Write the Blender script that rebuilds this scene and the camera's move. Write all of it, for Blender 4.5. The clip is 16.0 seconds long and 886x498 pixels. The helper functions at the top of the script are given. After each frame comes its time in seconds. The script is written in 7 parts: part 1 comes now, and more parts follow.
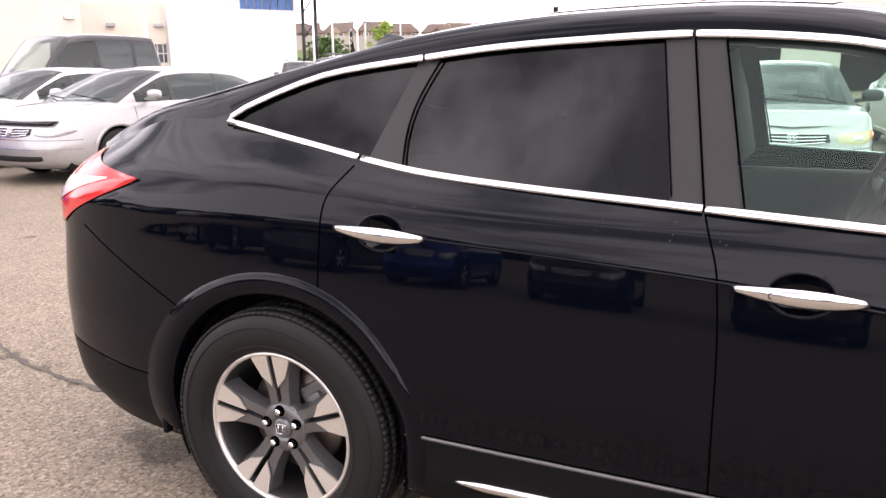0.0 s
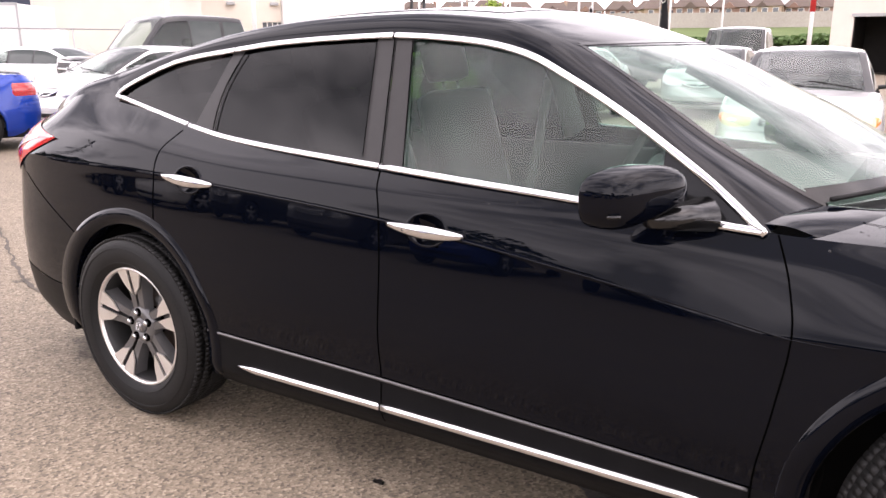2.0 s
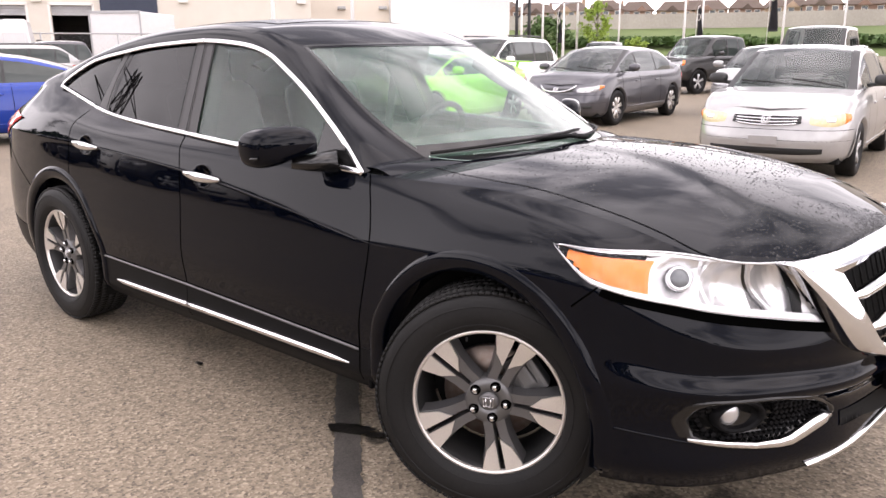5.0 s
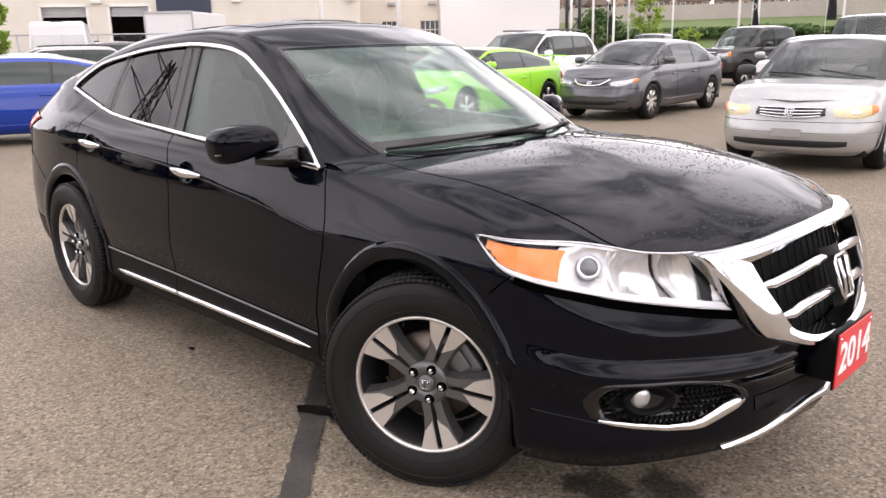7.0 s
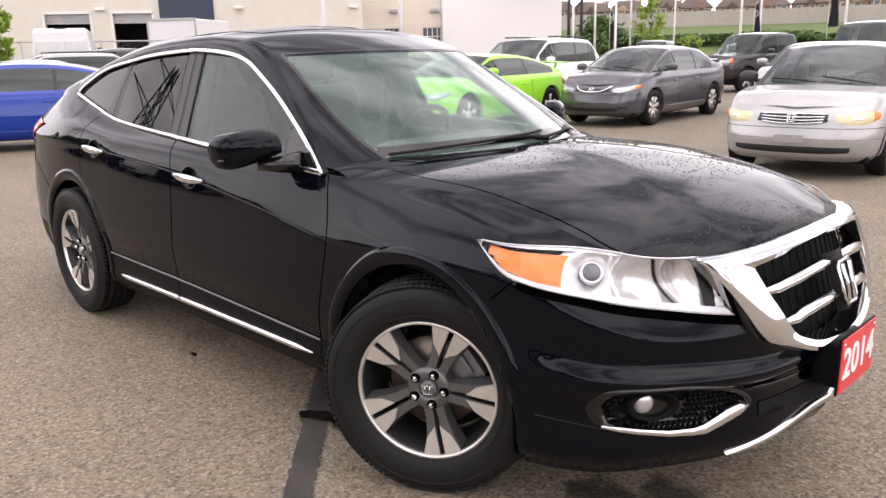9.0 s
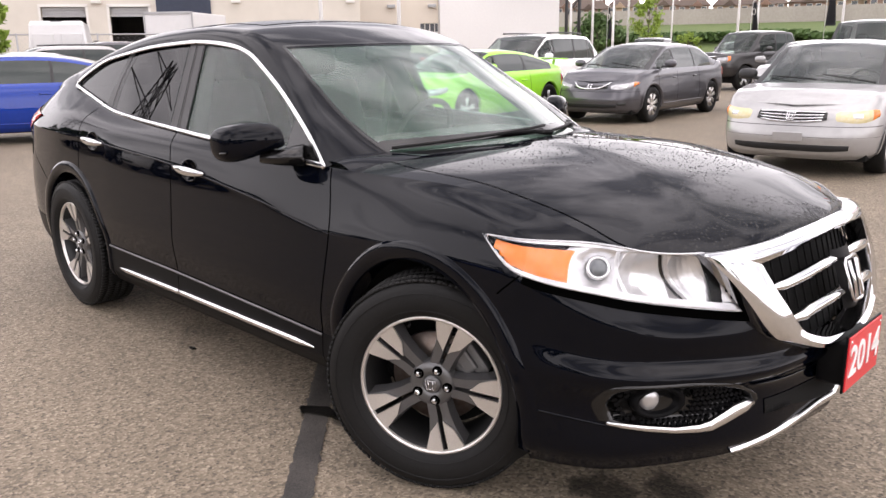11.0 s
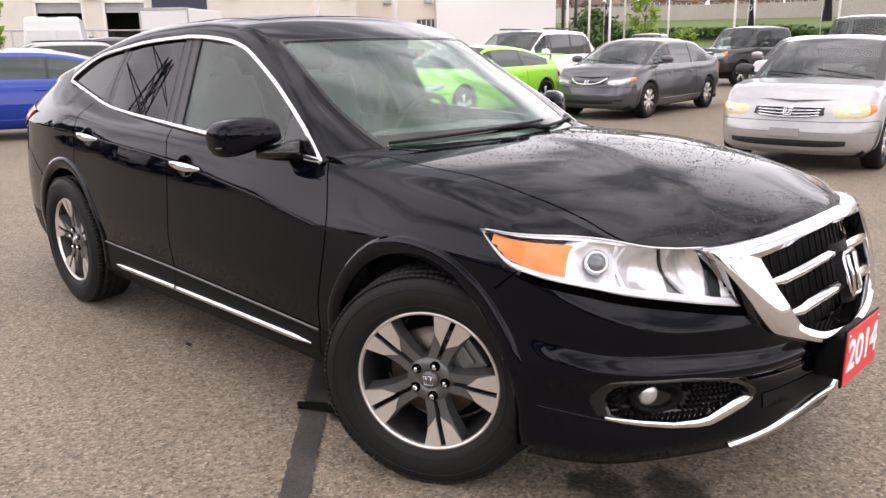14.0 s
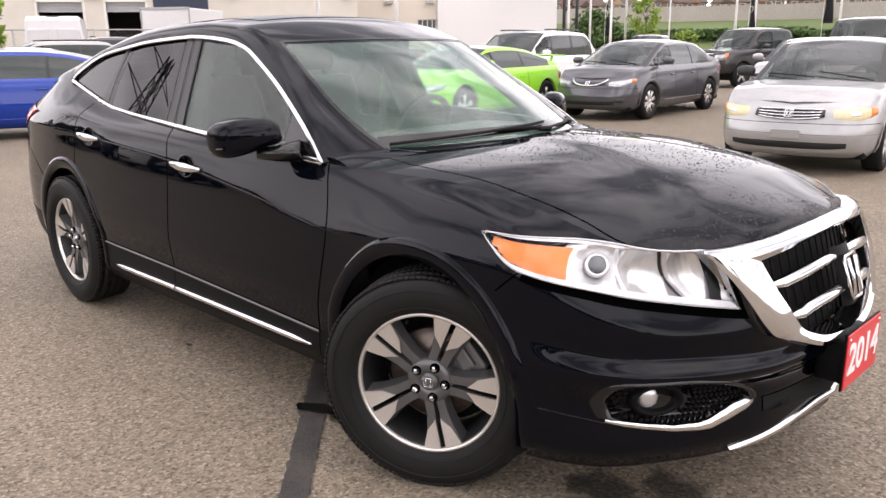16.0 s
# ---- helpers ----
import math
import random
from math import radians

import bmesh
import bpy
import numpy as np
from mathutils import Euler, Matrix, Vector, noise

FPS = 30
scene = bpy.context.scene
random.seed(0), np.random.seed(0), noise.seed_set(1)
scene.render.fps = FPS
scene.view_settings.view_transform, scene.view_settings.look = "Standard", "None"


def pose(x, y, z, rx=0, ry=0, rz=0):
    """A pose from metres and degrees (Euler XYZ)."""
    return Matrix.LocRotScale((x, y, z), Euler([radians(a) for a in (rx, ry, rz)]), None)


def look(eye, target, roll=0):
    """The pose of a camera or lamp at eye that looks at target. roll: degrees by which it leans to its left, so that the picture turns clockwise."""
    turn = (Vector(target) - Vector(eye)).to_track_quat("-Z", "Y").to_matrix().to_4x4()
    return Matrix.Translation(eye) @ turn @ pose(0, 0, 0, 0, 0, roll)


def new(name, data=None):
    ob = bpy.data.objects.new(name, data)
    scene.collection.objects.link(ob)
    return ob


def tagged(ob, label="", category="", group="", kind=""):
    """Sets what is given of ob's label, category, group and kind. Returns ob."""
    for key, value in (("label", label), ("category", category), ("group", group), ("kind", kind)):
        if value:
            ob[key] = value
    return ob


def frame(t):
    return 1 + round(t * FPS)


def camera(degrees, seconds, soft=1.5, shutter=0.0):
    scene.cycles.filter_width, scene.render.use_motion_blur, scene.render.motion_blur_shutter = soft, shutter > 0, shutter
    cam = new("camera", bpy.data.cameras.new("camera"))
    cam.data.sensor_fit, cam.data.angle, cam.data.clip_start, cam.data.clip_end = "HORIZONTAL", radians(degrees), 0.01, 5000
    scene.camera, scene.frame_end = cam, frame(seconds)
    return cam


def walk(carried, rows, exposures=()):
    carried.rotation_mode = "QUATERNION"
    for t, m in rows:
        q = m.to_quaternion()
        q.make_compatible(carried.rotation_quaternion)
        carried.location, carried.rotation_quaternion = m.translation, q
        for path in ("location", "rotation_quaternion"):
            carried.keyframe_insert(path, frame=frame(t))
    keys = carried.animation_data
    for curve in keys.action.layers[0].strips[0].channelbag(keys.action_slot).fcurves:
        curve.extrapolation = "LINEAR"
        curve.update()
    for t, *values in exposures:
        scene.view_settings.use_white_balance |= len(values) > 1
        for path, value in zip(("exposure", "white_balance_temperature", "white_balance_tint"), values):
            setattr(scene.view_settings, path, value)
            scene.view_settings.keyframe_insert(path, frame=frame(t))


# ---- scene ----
cam = camera(59.0, 16.0)
PATH = [
    (0, (1.298, -2.609, 1.384), (0.495, -0.835, 0.931), -0.5),
    (0.5, (1.575, -2.654, 1.406), (0.707, -0.916, 0.931), -0.2),
    (1, (1.926, -2.619, 1.383), (0.996, -0.909, 0.924), 1.5),
    (1.5, (2.234, -2.67, 1.387), (1.214, -1.016, 0.913), 0.7),
    (2, (2.556, -2.688, 1.423), (1.514, -1.056, 0.921), 0.0),
    (2.5, (2.921, -2.675, 1.429), (1.795, -1.092, 0.953), -0.5),
    (3, (3.203, -2.715, 1.421), (2.041, -1.158, 0.948), -0.6),
    (3.5, (3.46, -2.751, 1.424), (2.321, -1.188, 0.916), -0.9),
    (4, (3.716, -2.703, 1.423), (2.537, -1.164, 0.931), -0.1),
    (4.5, (3.97, -2.642, 1.418), (2.71, -1.175, 0.906), 0.0),
    (5, (4.201, -2.636, 1.417), (2.928, -1.176, 0.92), -0.4),
    (5.2, (4.286, -2.649, 1.425), (2.993, -1.201, 0.942), -0.1),
    (7.3, (4.564, -2.482, 1.434), (3.188, -1.122, 0.928), -1.5),
    (7.5, (4.565, -2.488, 1.433), (3.187, -1.126, 0.939), -1.5),
    (8, (4.568, -2.489, 1.43), (3.201, -1.119, 0.923), -1.3),
    (8.5, (4.566, -2.492, 1.428), (3.198, -1.122, 0.929), -1.0),
    (9, (4.561, -2.492, 1.43), (3.185, -1.127, 0.938), -1.3),
    (9.2, (4.558, -2.489, 1.424), (3.172, -1.13, 0.944), -1.3),
    (11.5, (4.522, -2.5, 1.419), (3.16, -1.125, 0.913), -0.7),
    (12, (4.517, -2.497, 1.418), (3.157, -1.12, 0.912), -0.6),
    (12.5, (4.516, -2.492, 1.418), (3.156, -1.116, 0.911), -0.8),
    (13, (4.516, -2.49, 1.42), (3.156, -1.116, 0.906), -1.1),
    (13.5, (4.519, -2.495, 1.418), (3.164, -1.118, 0.904), -1.0),
    (14, (4.522, -2.495, 1.414), (3.162, -1.12, 0.903), -0.9),
    (14.5, (4.519, -2.492, 1.415), (3.166, -1.111, 0.902), -0.9),
    (15, (4.522, -2.491, 1.417), (3.162, -1.116, 0.908), -1.1),
    (15.5, (4.52, -2.493, 1.412), (3.165, -1.113, 0.903), -0.9),
    (16, (4.519, -2.492, 1.417), (3.158, -1.117, 0.907), -0.7),
]
walk(cam, [(t, look(eye, target, roll)) for t, eye, target, roll in PATH], [(0.0, 0.86, 6600, 25), (1.5, 0.90, 6600, 25), (3.0, 0.86, 6600, 25), (4.5, 0.72, 6600, 23), (7.5, 0.38, 6550, 20), (16.0, 0.35, 6550, 20)])

# ---- sky and sun: bright broken overcast ----
world = bpy.data.worlds.new("sky")
scene.world = world
world.use_nodes = True
wn, wl = world.node_tree.nodes, world.node_tree.links
wn.clear()
w_out = wn.new("ShaderNodeOutputWorld")
w_sky = wn.new("ShaderNodeTexSky")
w_sky.sky_type = "NISHITA"
w_sky.sun_disc = False
w_sky.sun_elevation, w_sky.sun_rotation = radians(64), radians(74)
w_sky.dust_density, w_sky.air_density = 4.0, 1.2
w_bg = wn.new("ShaderNodeBackground")
w_bg.inputs["Strength"].default_value = 0.112
w_geo = wn.new("ShaderNodeTexCoord")
w_map = wn.new("ShaderNodeMapping")
w_map.inputs["Scale"].default_value = (1.0, 1.0, 1.5)
w_noise = wn.new("ShaderNodeTexNoise")
w_noise.inputs["Scale"].default_value, w_noise.inputs["Detail"].default_value = 2.4, 5
w_noise.inputs["Roughness"].default_value, w_noise.inputs["Distortion"].default_value = 0.55, 0.4
w_ramp = wn.new("ShaderNodeValToRGB")
w_ramp.color_ramp.elements[0].position, w_ramp.color_ramp.elements[0].color = 0.43, (5.8, 5.9, 6.1, 1)
w_ramp.color_ramp.elements[1].position, w_ramp.color_ramp.elements[1].color = 0.60, (21.5, 21.4, 21.2, 1)
w_mix = wn.new("ShaderNodeMix")
w_mix.data_type = "RGBA"
w_mix.inputs["Factor"].default_value = 0.86
wl.new(w_geo.outputs["Generated"], w_map.inputs["Vector"])
wl.new(w_map.outputs["Vector"], w_noise.inputs["Vector"])
# thinner, brighter cloud towards the horizon
w_xyz, w_low, w_pow, w_add = wn.new("ShaderNodeSeparateXYZ"), wn.new("ShaderNodeMath"), wn.new("ShaderNodeMath"), wn.new("ShaderNodeMath")
w_low.operation, w_pow.operation, w_add.operation = "SUBTRACT", "POWER", "MULTIPLY_ADD"
w_low.use_clamp, w_low.inputs[0].default_value = True, 1.0
w_pow.inputs[1].default_value, w_add.inputs[1].default_value = 2.0, 0.115
wl.new(w_geo.outputs["Generated"], w_xyz.inputs["Vector"])
wl.new(w_xyz.outputs["Z"], w_low.inputs[1])
wl.new(w_low.outputs[0], w_pow.inputs[0])
wl.new(w_pow.outputs[0], w_add.inputs[0])
wl.new(w_noise.outputs["Fac"], w_add.inputs[2])
wl.new(w_add.outputs[0], w_ramp.inputs["Fac"])
wl.new(w_sky.outputs["Color"], w_mix.inputs["A"])
wl.new(w_ramp.outputs["Color"], w_mix.inputs["B"])
wl.new(w_mix.outputs["Result"], w_bg.inputs["Color"])
wl.new(w_bg.outputs["Background"], w_out.inputs["Surface"])

sun_data = bpy.data.lights.new("sun", "SUN")
sun_data.energy, sun_data.angle, sun_data.color = 0.5, radians(60), (1.0, 0.95, 0.88)
sun = new("sun", sun_data)
sun.matrix_world = look((14, 4, 30), (0, 0, 0))


# ---- materials ----
def material(name, color, rough=0.5, metal=0.0, coat=0.0, grain=None, bump=0.0, scale=60.0, spec=0.5, vary=0.0):
    """A principled surface; grain mixes a second colour in at two scales, bump gives fine relief."""
    m = bpy.data.materials.new(name)
    m.use_nodes = True
    n, l = m.node_tree.nodes, m.node_tree.links
    p = n["Principled BSDF"]
    p.inputs["Base Color"].default_value = (*color, 1)
    p.inputs["Roughness"].default_value, p.inputs["Metallic"].default_value = rough, metal
    p.inputs["Specular IOR Level"].default_value = spec
    p.inputs["Coat Weight"].default_value, p.inputs["Coat Roughness"].default_value = coat, 0.02
    if grain or bump:
        co = n.new("ShaderNodeTexCoord")
        fine, wide = n.new("ShaderNodeTexNoise"), n.new("ShaderNodeTexNoise")
        fine.inputs["Scale"].default_value, fine.inputs["Detail"].default_value = scale, 4
        wide.inputs["Scale"].default_value, wide.inputs["Detail"].default_value = scale * 0.04, 5
        l.new(co.outputs["Object"], fine.inputs["Vector"])
        l.new(co.outputs["Object"], wide.inputs["Vector"])
        add = n.new("ShaderNodeMath")
        add.operation = "MULTIPLY_ADD"
        add.inputs[1].default_value, add.inputs[2].default_value = 0.5, 0.0
        l.new(fine.outputs["Fac"], add.inputs[0])
        half = n.new("ShaderNodeMath")
        half.operation = "MULTIPLY_ADD"
        half.inputs[1].default_value = 0.5
        l.new(wide.outputs["Fac"], half.inputs[0])
        l.new(add.outputs[0], half.inputs[2])
        if grain:
            ramp = n.new("ShaderNodeValToRGB")
            ramp.color_ramp.elements[0].position, ramp.color_ramp.elements[0].color = 0.36, (*color, 1)
            ramp.color_ramp.elements[1].position, ramp.color_ramp.elements[1].color = 0.66, (*grain, 1)
            l.new(half.outputs[0], ramp.inputs["Fac"])
            l.new(ramp.outputs["Color"], p.inputs["Base Color"])
        if bump:
            b = n.new("ShaderNodeBump")
            b.inputs["Strength"].default_value, b.inputs["Distance"].default_value = bump, 0.003
            l.new(fine.outputs["Fac"], b.inputs["Height"])
            l.new(b.outputs["Normal"], p.inputs["Normal"])
    return m


def glass(name, tint, gloss=1.45, rough=0.0, haze=0.0, haze_color=(0.6, 0.6, 0.6), rise=5.0):
    """Thin pane: tinted straight-through light with a Fresnel reflection."""
    m = bpy.data.materials.new(name)
    m.use_nodes = True
    n, l = m.node_tree.nodes, m.node_tree.links
    n.remove(n["Principled BSDF"])
    clear, shine, mix, fres = (n.new("ShaderNode" + k) for k in ("BsdfTransparent", "BsdfGlossy", "MixShader", "LayerWeight"))
    clear.inputs["Color"].default_value = (*tint, 1)
    shine.inputs["Roughness"].default_value = rough
    least = ((gloss - 1) / (gloss + 1)) ** 2
    steep, ease = n.new("ShaderNodeMath"), n.new("ShaderNodeMath")
    steep.operation, steep.inputs[1].default_value = "POWER", rise
    ease.operation, ease.inputs[1].default_value, ease.inputs[2].default_value = "MULTIPLY_ADD", 1 - least, least
    fres.inputs["Blend"].default_value = 0.5
    l.new(fres.outputs["Facing"], steep.inputs[0])
    l.new(steep.outputs[0], ease.inputs[0])
    l.new(ease.outputs[0], mix.inputs[0])
    l.new(clear.outputs[0], mix.inputs[1])
    l.new(shine.outputs[0], mix.inputs[2])
    # pale diffuse veil: the pane's haze and mirrored glare are put into its colour
    if haze:
        veil, coat, wisp = n.new("ShaderNodeBsdfDiffuse"), n.new("ShaderNodeMixShader"), n.new("ShaderNodeTexNoise")
        veil.inputs["Color"].default_value = (*haze_color, 1)
        wisp.inputs["Scale"].default_value, wisp.inputs["Detail"].default_value = 4.0, 5
        amount = n.new("ShaderNodeMath")
        amount.operation, amount.inputs[1].default_value = "MULTIPLY", haze * 2
        l.new(wisp.outputs["Fac"], amount.inputs[0])
        l.new(amount.outputs[0], coat.inputs[0])
        l.new(mix.outputs[0], coat.inputs[1])
        l.new(veil.outputs[0], coat.inputs[2])
        mix = coat
    l.new(mix.outputs[0], n["Material Output"].inputs["Surface"])
    return m


def paint(name, color, metal=0.0, rough=0.35, coat=1.0):
    return material(name, color, rough, metal, coat, spec=0.12, grain=tuple(min(1, c * 1.12 + 0.002) for c in color), scale=400)


M_BLACK = material("black_clearcoat", (0.0009, 0.0014, 0.0034), 0.5, coat=1.0, spec=0.0, grain=(0.0013, 0.0020, 0.0044), scale=400)
M_BLACK.node_tree.nodes["Principled BSDF"].inputs["Coat IOR"].default_value = 1.285
M_SATIN = material("satin_black_plastic", (0.005, 0.005, 0.0055), 0.38, grain=(0.008, 0.008, 0.0085), bump=0.05, scale=300, spec=0.06)
M_GLOSSBLACK = material("gloss_black_trim", (0.006, 0.006, 0.006), 0.12)
M_PILLAR = material("pillar_film", (0.022, 0.021, 0.021), 0.42, grain=(0.028, 0.026, 0.026), scale=500, spec=0.3)
M_GAP = material("panel_gap", (0.001, 0.001, 0.001), 0.9, spec=0.0)
M_CHROME = material("chrome", (0.72, 0.72, 0.73), 0.07, 1.0)
M_SATINCHROME = material("satin_chrome", (0.80, 0.80, 0.81), 0.2, 1.0)
M_RUBBER = material("tyre_rubber", (0.007, 0.007, 0.007), 0.6, grain=(0.012, 0.0115, 0.011), bump=0.15, scale=120, spec=0.22)
M_MACHINED = material("machined_alloy", (0.70, 0.67, 0.64), 0.32, 0.8, grain=(0.78, 0.75, 0.71), scale=200)
M_GUNMETAL = material("gunmetal_alloy", (0.125, 0.123, 0.124), 0.36, 0.6, coat=0.3)
M_DARKMETAL = material("dark_barrel", (0.02, 0.02, 0.02), 0.5, 0.3)
M_DISC = material("brake_disc", (0.20, 0.17, 0.15), 0.4, 0.8, grain=(0.12, 0.08, 0.06), scale=40)
M_CALIPER = material("caliper_cast", (0.16, 0.16, 0.16), 0.5, 0.5)
M_WELL = material("wheel_well_liner", (0.006, 0.006, 0.006), 0.85, spec=0.2)
M_RED = material("red_lens", (0.62, 0.022, 0.024), 0.12, coat=0.35, grain=(0.5, 0.02, 0.02), scale=150)
M_CLEARRED = material("pale_lens", (0.62, 0.47, 0.45), 0.15, coat=0.4)
M_AMBER = material("amber_reflector", (0.82, 0.19, 0.025), 0.25, coat=0.5, grain=(0.90, 0.27, 0.05), scale=120)
M_REFLECTOR = material("lamp_reflector", (0.84, 0.84, 0.85), 0.26, 0.68)
M_BEZEL = material("lamp_bezel", (0.62, 0.62, 0.63), 0.25, 0.7)
M_LENS = glass("clear_lens", (0.97, 0.97, 0.97), 1.4)
M_PROJ = material("projector_glass", (0.10, 0.11, 0.12), 0.03, coat=1.0)
M_WIND = glass("windscreen_glass", (0.84, 0.95, 0.89), 1.7, haze=0.085, haze_color=(0.24, 0.46, 0.34), rise=3.4)
M_FRONTGLASS = glass("front_side_glass", (0.74, 0.92, 0.84), 1.6, haze=0.03, haze_color=(0.22, 0.44, 0.33), rise=5.0)
M_PRIVACY = glass("privacy_glass", (0.045, 0.046, 0.052), 1.48, rise=5.6)
M_SEAT = material("charcoal_leather", (0.030, 0.032, 0.031), 0.5, grain=(0.038, 0.040, 0.039), scale=40)
M_DASH = material("dash_plastic", (0.022, 0.023, 0.023), 0.6, grain=(0.027, 0.027, 0.027), scale=30)
M_INNER = material("grey_trim", (0.085, 0.09, 0.087), 0.7)
M_SIGNRED = material("red_board", (0.72, 0.025, 0.035), 0.35, coat=0.3, grain=(0.66, 0.02, 0.03), scale=60)
M_WHITE = material("white_lettering", (0.85, 0.85, 0.84), 0.4)
M_DROP = material("water_bead", (0.004, 0.004, 0.0045), 0.03, coat=0.0, spec=0.36)
M_CLIP = material("wire_clip_white", (0.9, 0.9, 0.9), 0.3)


# ---- shared building tools ----
def spline(keys, values):
    """A shape-keeping cubic through the values at the rising keys."""
    t, v = np.array(keys, float), np.array(values, float)
    h, d = np.diff(t), np.diff(v) / np.diff(t)
    m = np.empty_like(v)
    m[0], m[-1] = d[0], d[-1]
    for i in range(1, len(v) - 1):
        a, b = d[i - 1], d[i]
        m[i] = 0.0 if a * b <= 0 else 3 * (h[i - 1] + h[i]) / ((2 * h[i] + h[i - 1]) / a + (h[i] + 2 * h[i - 1]) / b)

    def at(x):
        x = np.clip(np.asarray(x, float), t[0], t[-1])
        i = np.clip(np.searchsorted(t, x, side="right") - 1, 0, len(t) - 2)
        s = (x - t[i]) / h[i]
        return ((1 + 2 * s) * (1 - s) ** 2 * v[i] + s * (1 - s) ** 2 * h[i] * m[i]
                + s * s * (3 - 2 * s) * v[i + 1] + s * s * (s - 1) * h[i] * m[i + 1])

    return at


def part(name, bm, mat, parent=None, label="", smooth=True, normals=None):
    """Links a bmesh as one mesh object under a thing or part."""
    me = bpy.data.meshes.new(name)
    if smooth:
        for f in bm.faces:
            f.smooth = True
    bm.to_mesh(me)
    bm.free()
    for m in mat if isinstance(mat, (list, tuple)) else (mat,):
        me.materials.append(m)
    if normals is not None:
        me.normals_split_custom_set_from_vertices(normals)
    ob = new(name, me)
    ob.parent = parent
    if label:
        ob["label"] = label
    return ob


def thing(name, label, category, group="", kind=""):
    ob = new(name)
    ob.empty_display_size = 0.2
    return tagged(ob, label, category, group, kind)


def add_grid(bm, pts, keep=None, flip=False, mat=0):
    """Quads over an array of points [i][j]."""
    pts = np.asarray(pts)
    ni, nj = pts.shape[:2]
    made = {}

    def vert(i, j):
        if (i, j) not in made:
            made[i, j] = bm.verts.new(pts[i, j])
        return made[i, j]

    for i in range(ni - 1):
        for j in range(nj - 1):
            if keep is not None and not keep[i][j]:
                continue
            q = [vert(i, j), vert(i + 1, j), vert(i + 1, j + 1), vert(i, j + 1)]
            f = bm.faces.new(q[::-1] if flip else q)
            f.material_index = mat
    return bm


def add_box(bm, lo, hi, bevel=0.0, m=None):
    """A box, its edges rounded by bevel, turned by m."""
    made = bmesh.ops.create_cube(bm, size=1)["verts"]
    size, mid = [b - a for a, b in zip(lo, hi)], [(a + b) / 2 for a, b in zip(lo, hi)]
    for v in made:
        v.co = Vector((v.co.x * size[0] + mid[0], v.co.y * size[1] + mid[1], v.co.z * size[2] + mid[2]))
    if bevel:
        edges = list({e for v in made for e in v.link_edges})
        made = list({v for f in bmesh.ops.bevel(bm, geom=edges, offset=bevel, segments=2, affect="EDGES", profile=0.6)["faces"] for v in f.verts})
        made = list({w for v in made for f in v.link_faces for w in f.verts})
    if m:
        bmesh.ops.transform(bm, matrix=m, verts=made)
    return bm


def add_tube(bm, path, radius, sides=8, closed=False, squash=(1, 1), up=(0, 0, 1)):
    """A bar of round or oval section along a path; radius may be a list."""
    pts = [Vector(p) for p in path]
    n, rings = len(pts), []
    rad = radius if isinstance(radius, (list, tuple)) else [radius] * n
    for i, p in enumerate(pts):
        a, b = pts[i - 1] if (i or closed) else p, pts[(i + 1) % n] if (i < n - 1 or closed) else p
        t = (b - a).normalized()
        side = t.cross(Vector(up))
        side = side.normalized() if side.length > 1e-4 else t.orthogonal().normalized()
        over = side.cross(t)
        rings.append([bm.verts.new(p + rad[i] * (squash[0] * math.cos(k * 2 * math.pi / sides) * side + squash[1] * math.sin(k * 2 * math.pi / sides) * over))
                      for k in range(sides)])
    for i in range(n if closed else n - 1):
        a, b = rings[i], rings[(i + 1) % n]
        for k in range(sides):
            bm.faces.new((a[k], a[(k + 1) % sides], b[(k + 1) % sides], b[k]))
    if not closed:
        bm.faces.new(rings[0][::-1]), bm.faces.new(rings[-1])
    return bm


def add_lathe(bm, profile, steps=48, centre=(0, 0, 0), axis="y", arc=(0, 2 * math.pi), mat=0):
    """Turns a profile of (radius, along) round the y or z axis."""
    full = abs(arc[1] - arc[0]) > 6.28
    rings = []
    for k in range(steps if full else steps + 1):
        a = arc[0] + (arc[1] - arc[0]) * k / steps
        c, s = math.cos(a), math.sin(a)
        rings.append([bm.verts.new(Vector(centre) + (Vector((r * c, h, r * s)) if axis == "y" else Vector((r * c, r * s, h)))) for r, h in profile])
    for k in range(steps):
        a, b = rings[k], rings[(k + 1) % len(rings)]
        for i in range(len(profile) - 1):
            bm.faces.new((a[i], a[i + 1], b[i + 1], b[i])).material_index = mat
    return bm


def add_prism(bm, outline, offset, m=None):
    """A slab: the outline (3D points) and its copy moved by offset, joined by sides."""
    a = [bm.verts.new(Vector(p)) for p in outline]
    b = [bm.verts.new(Vector(p) + Vector(offset)) for p in outline]
    n = len(a)
    fs = [bm.faces.new(a), bm.faces.new(b[::-1])]
    fs += [bm.faces.new((a[i], b[i], b[(i + 1) % n], a[(i + 1) % n])) for i in range(n)]
    if m:
        bmesh.ops.transform(bm, matrix=m, verts=a + b)
    return bm


def ribbon(bm, pts, width, lift=0.0, wide=None):
    """A flat strip along points with normals: rows of (point, normal)."""
    rows = []
    n = len(pts)
    for i, (p, nn) in enumerate(pts):
        p, nn = Vector(p), Vector(nn)
        t = Vector(pts[min(i + 1, n - 1)][0]) - Vector(pts[max(i - 1, 0)][0])
        side = t.cross(nn).normalized()
        w = wide[i] if wide else width
        rows.append([p + nn * lift - side * w / 2, p + nn * lift + side * w / 2])
    return add_grid(bm, [[tuple(q) for q in r] for r in rows])

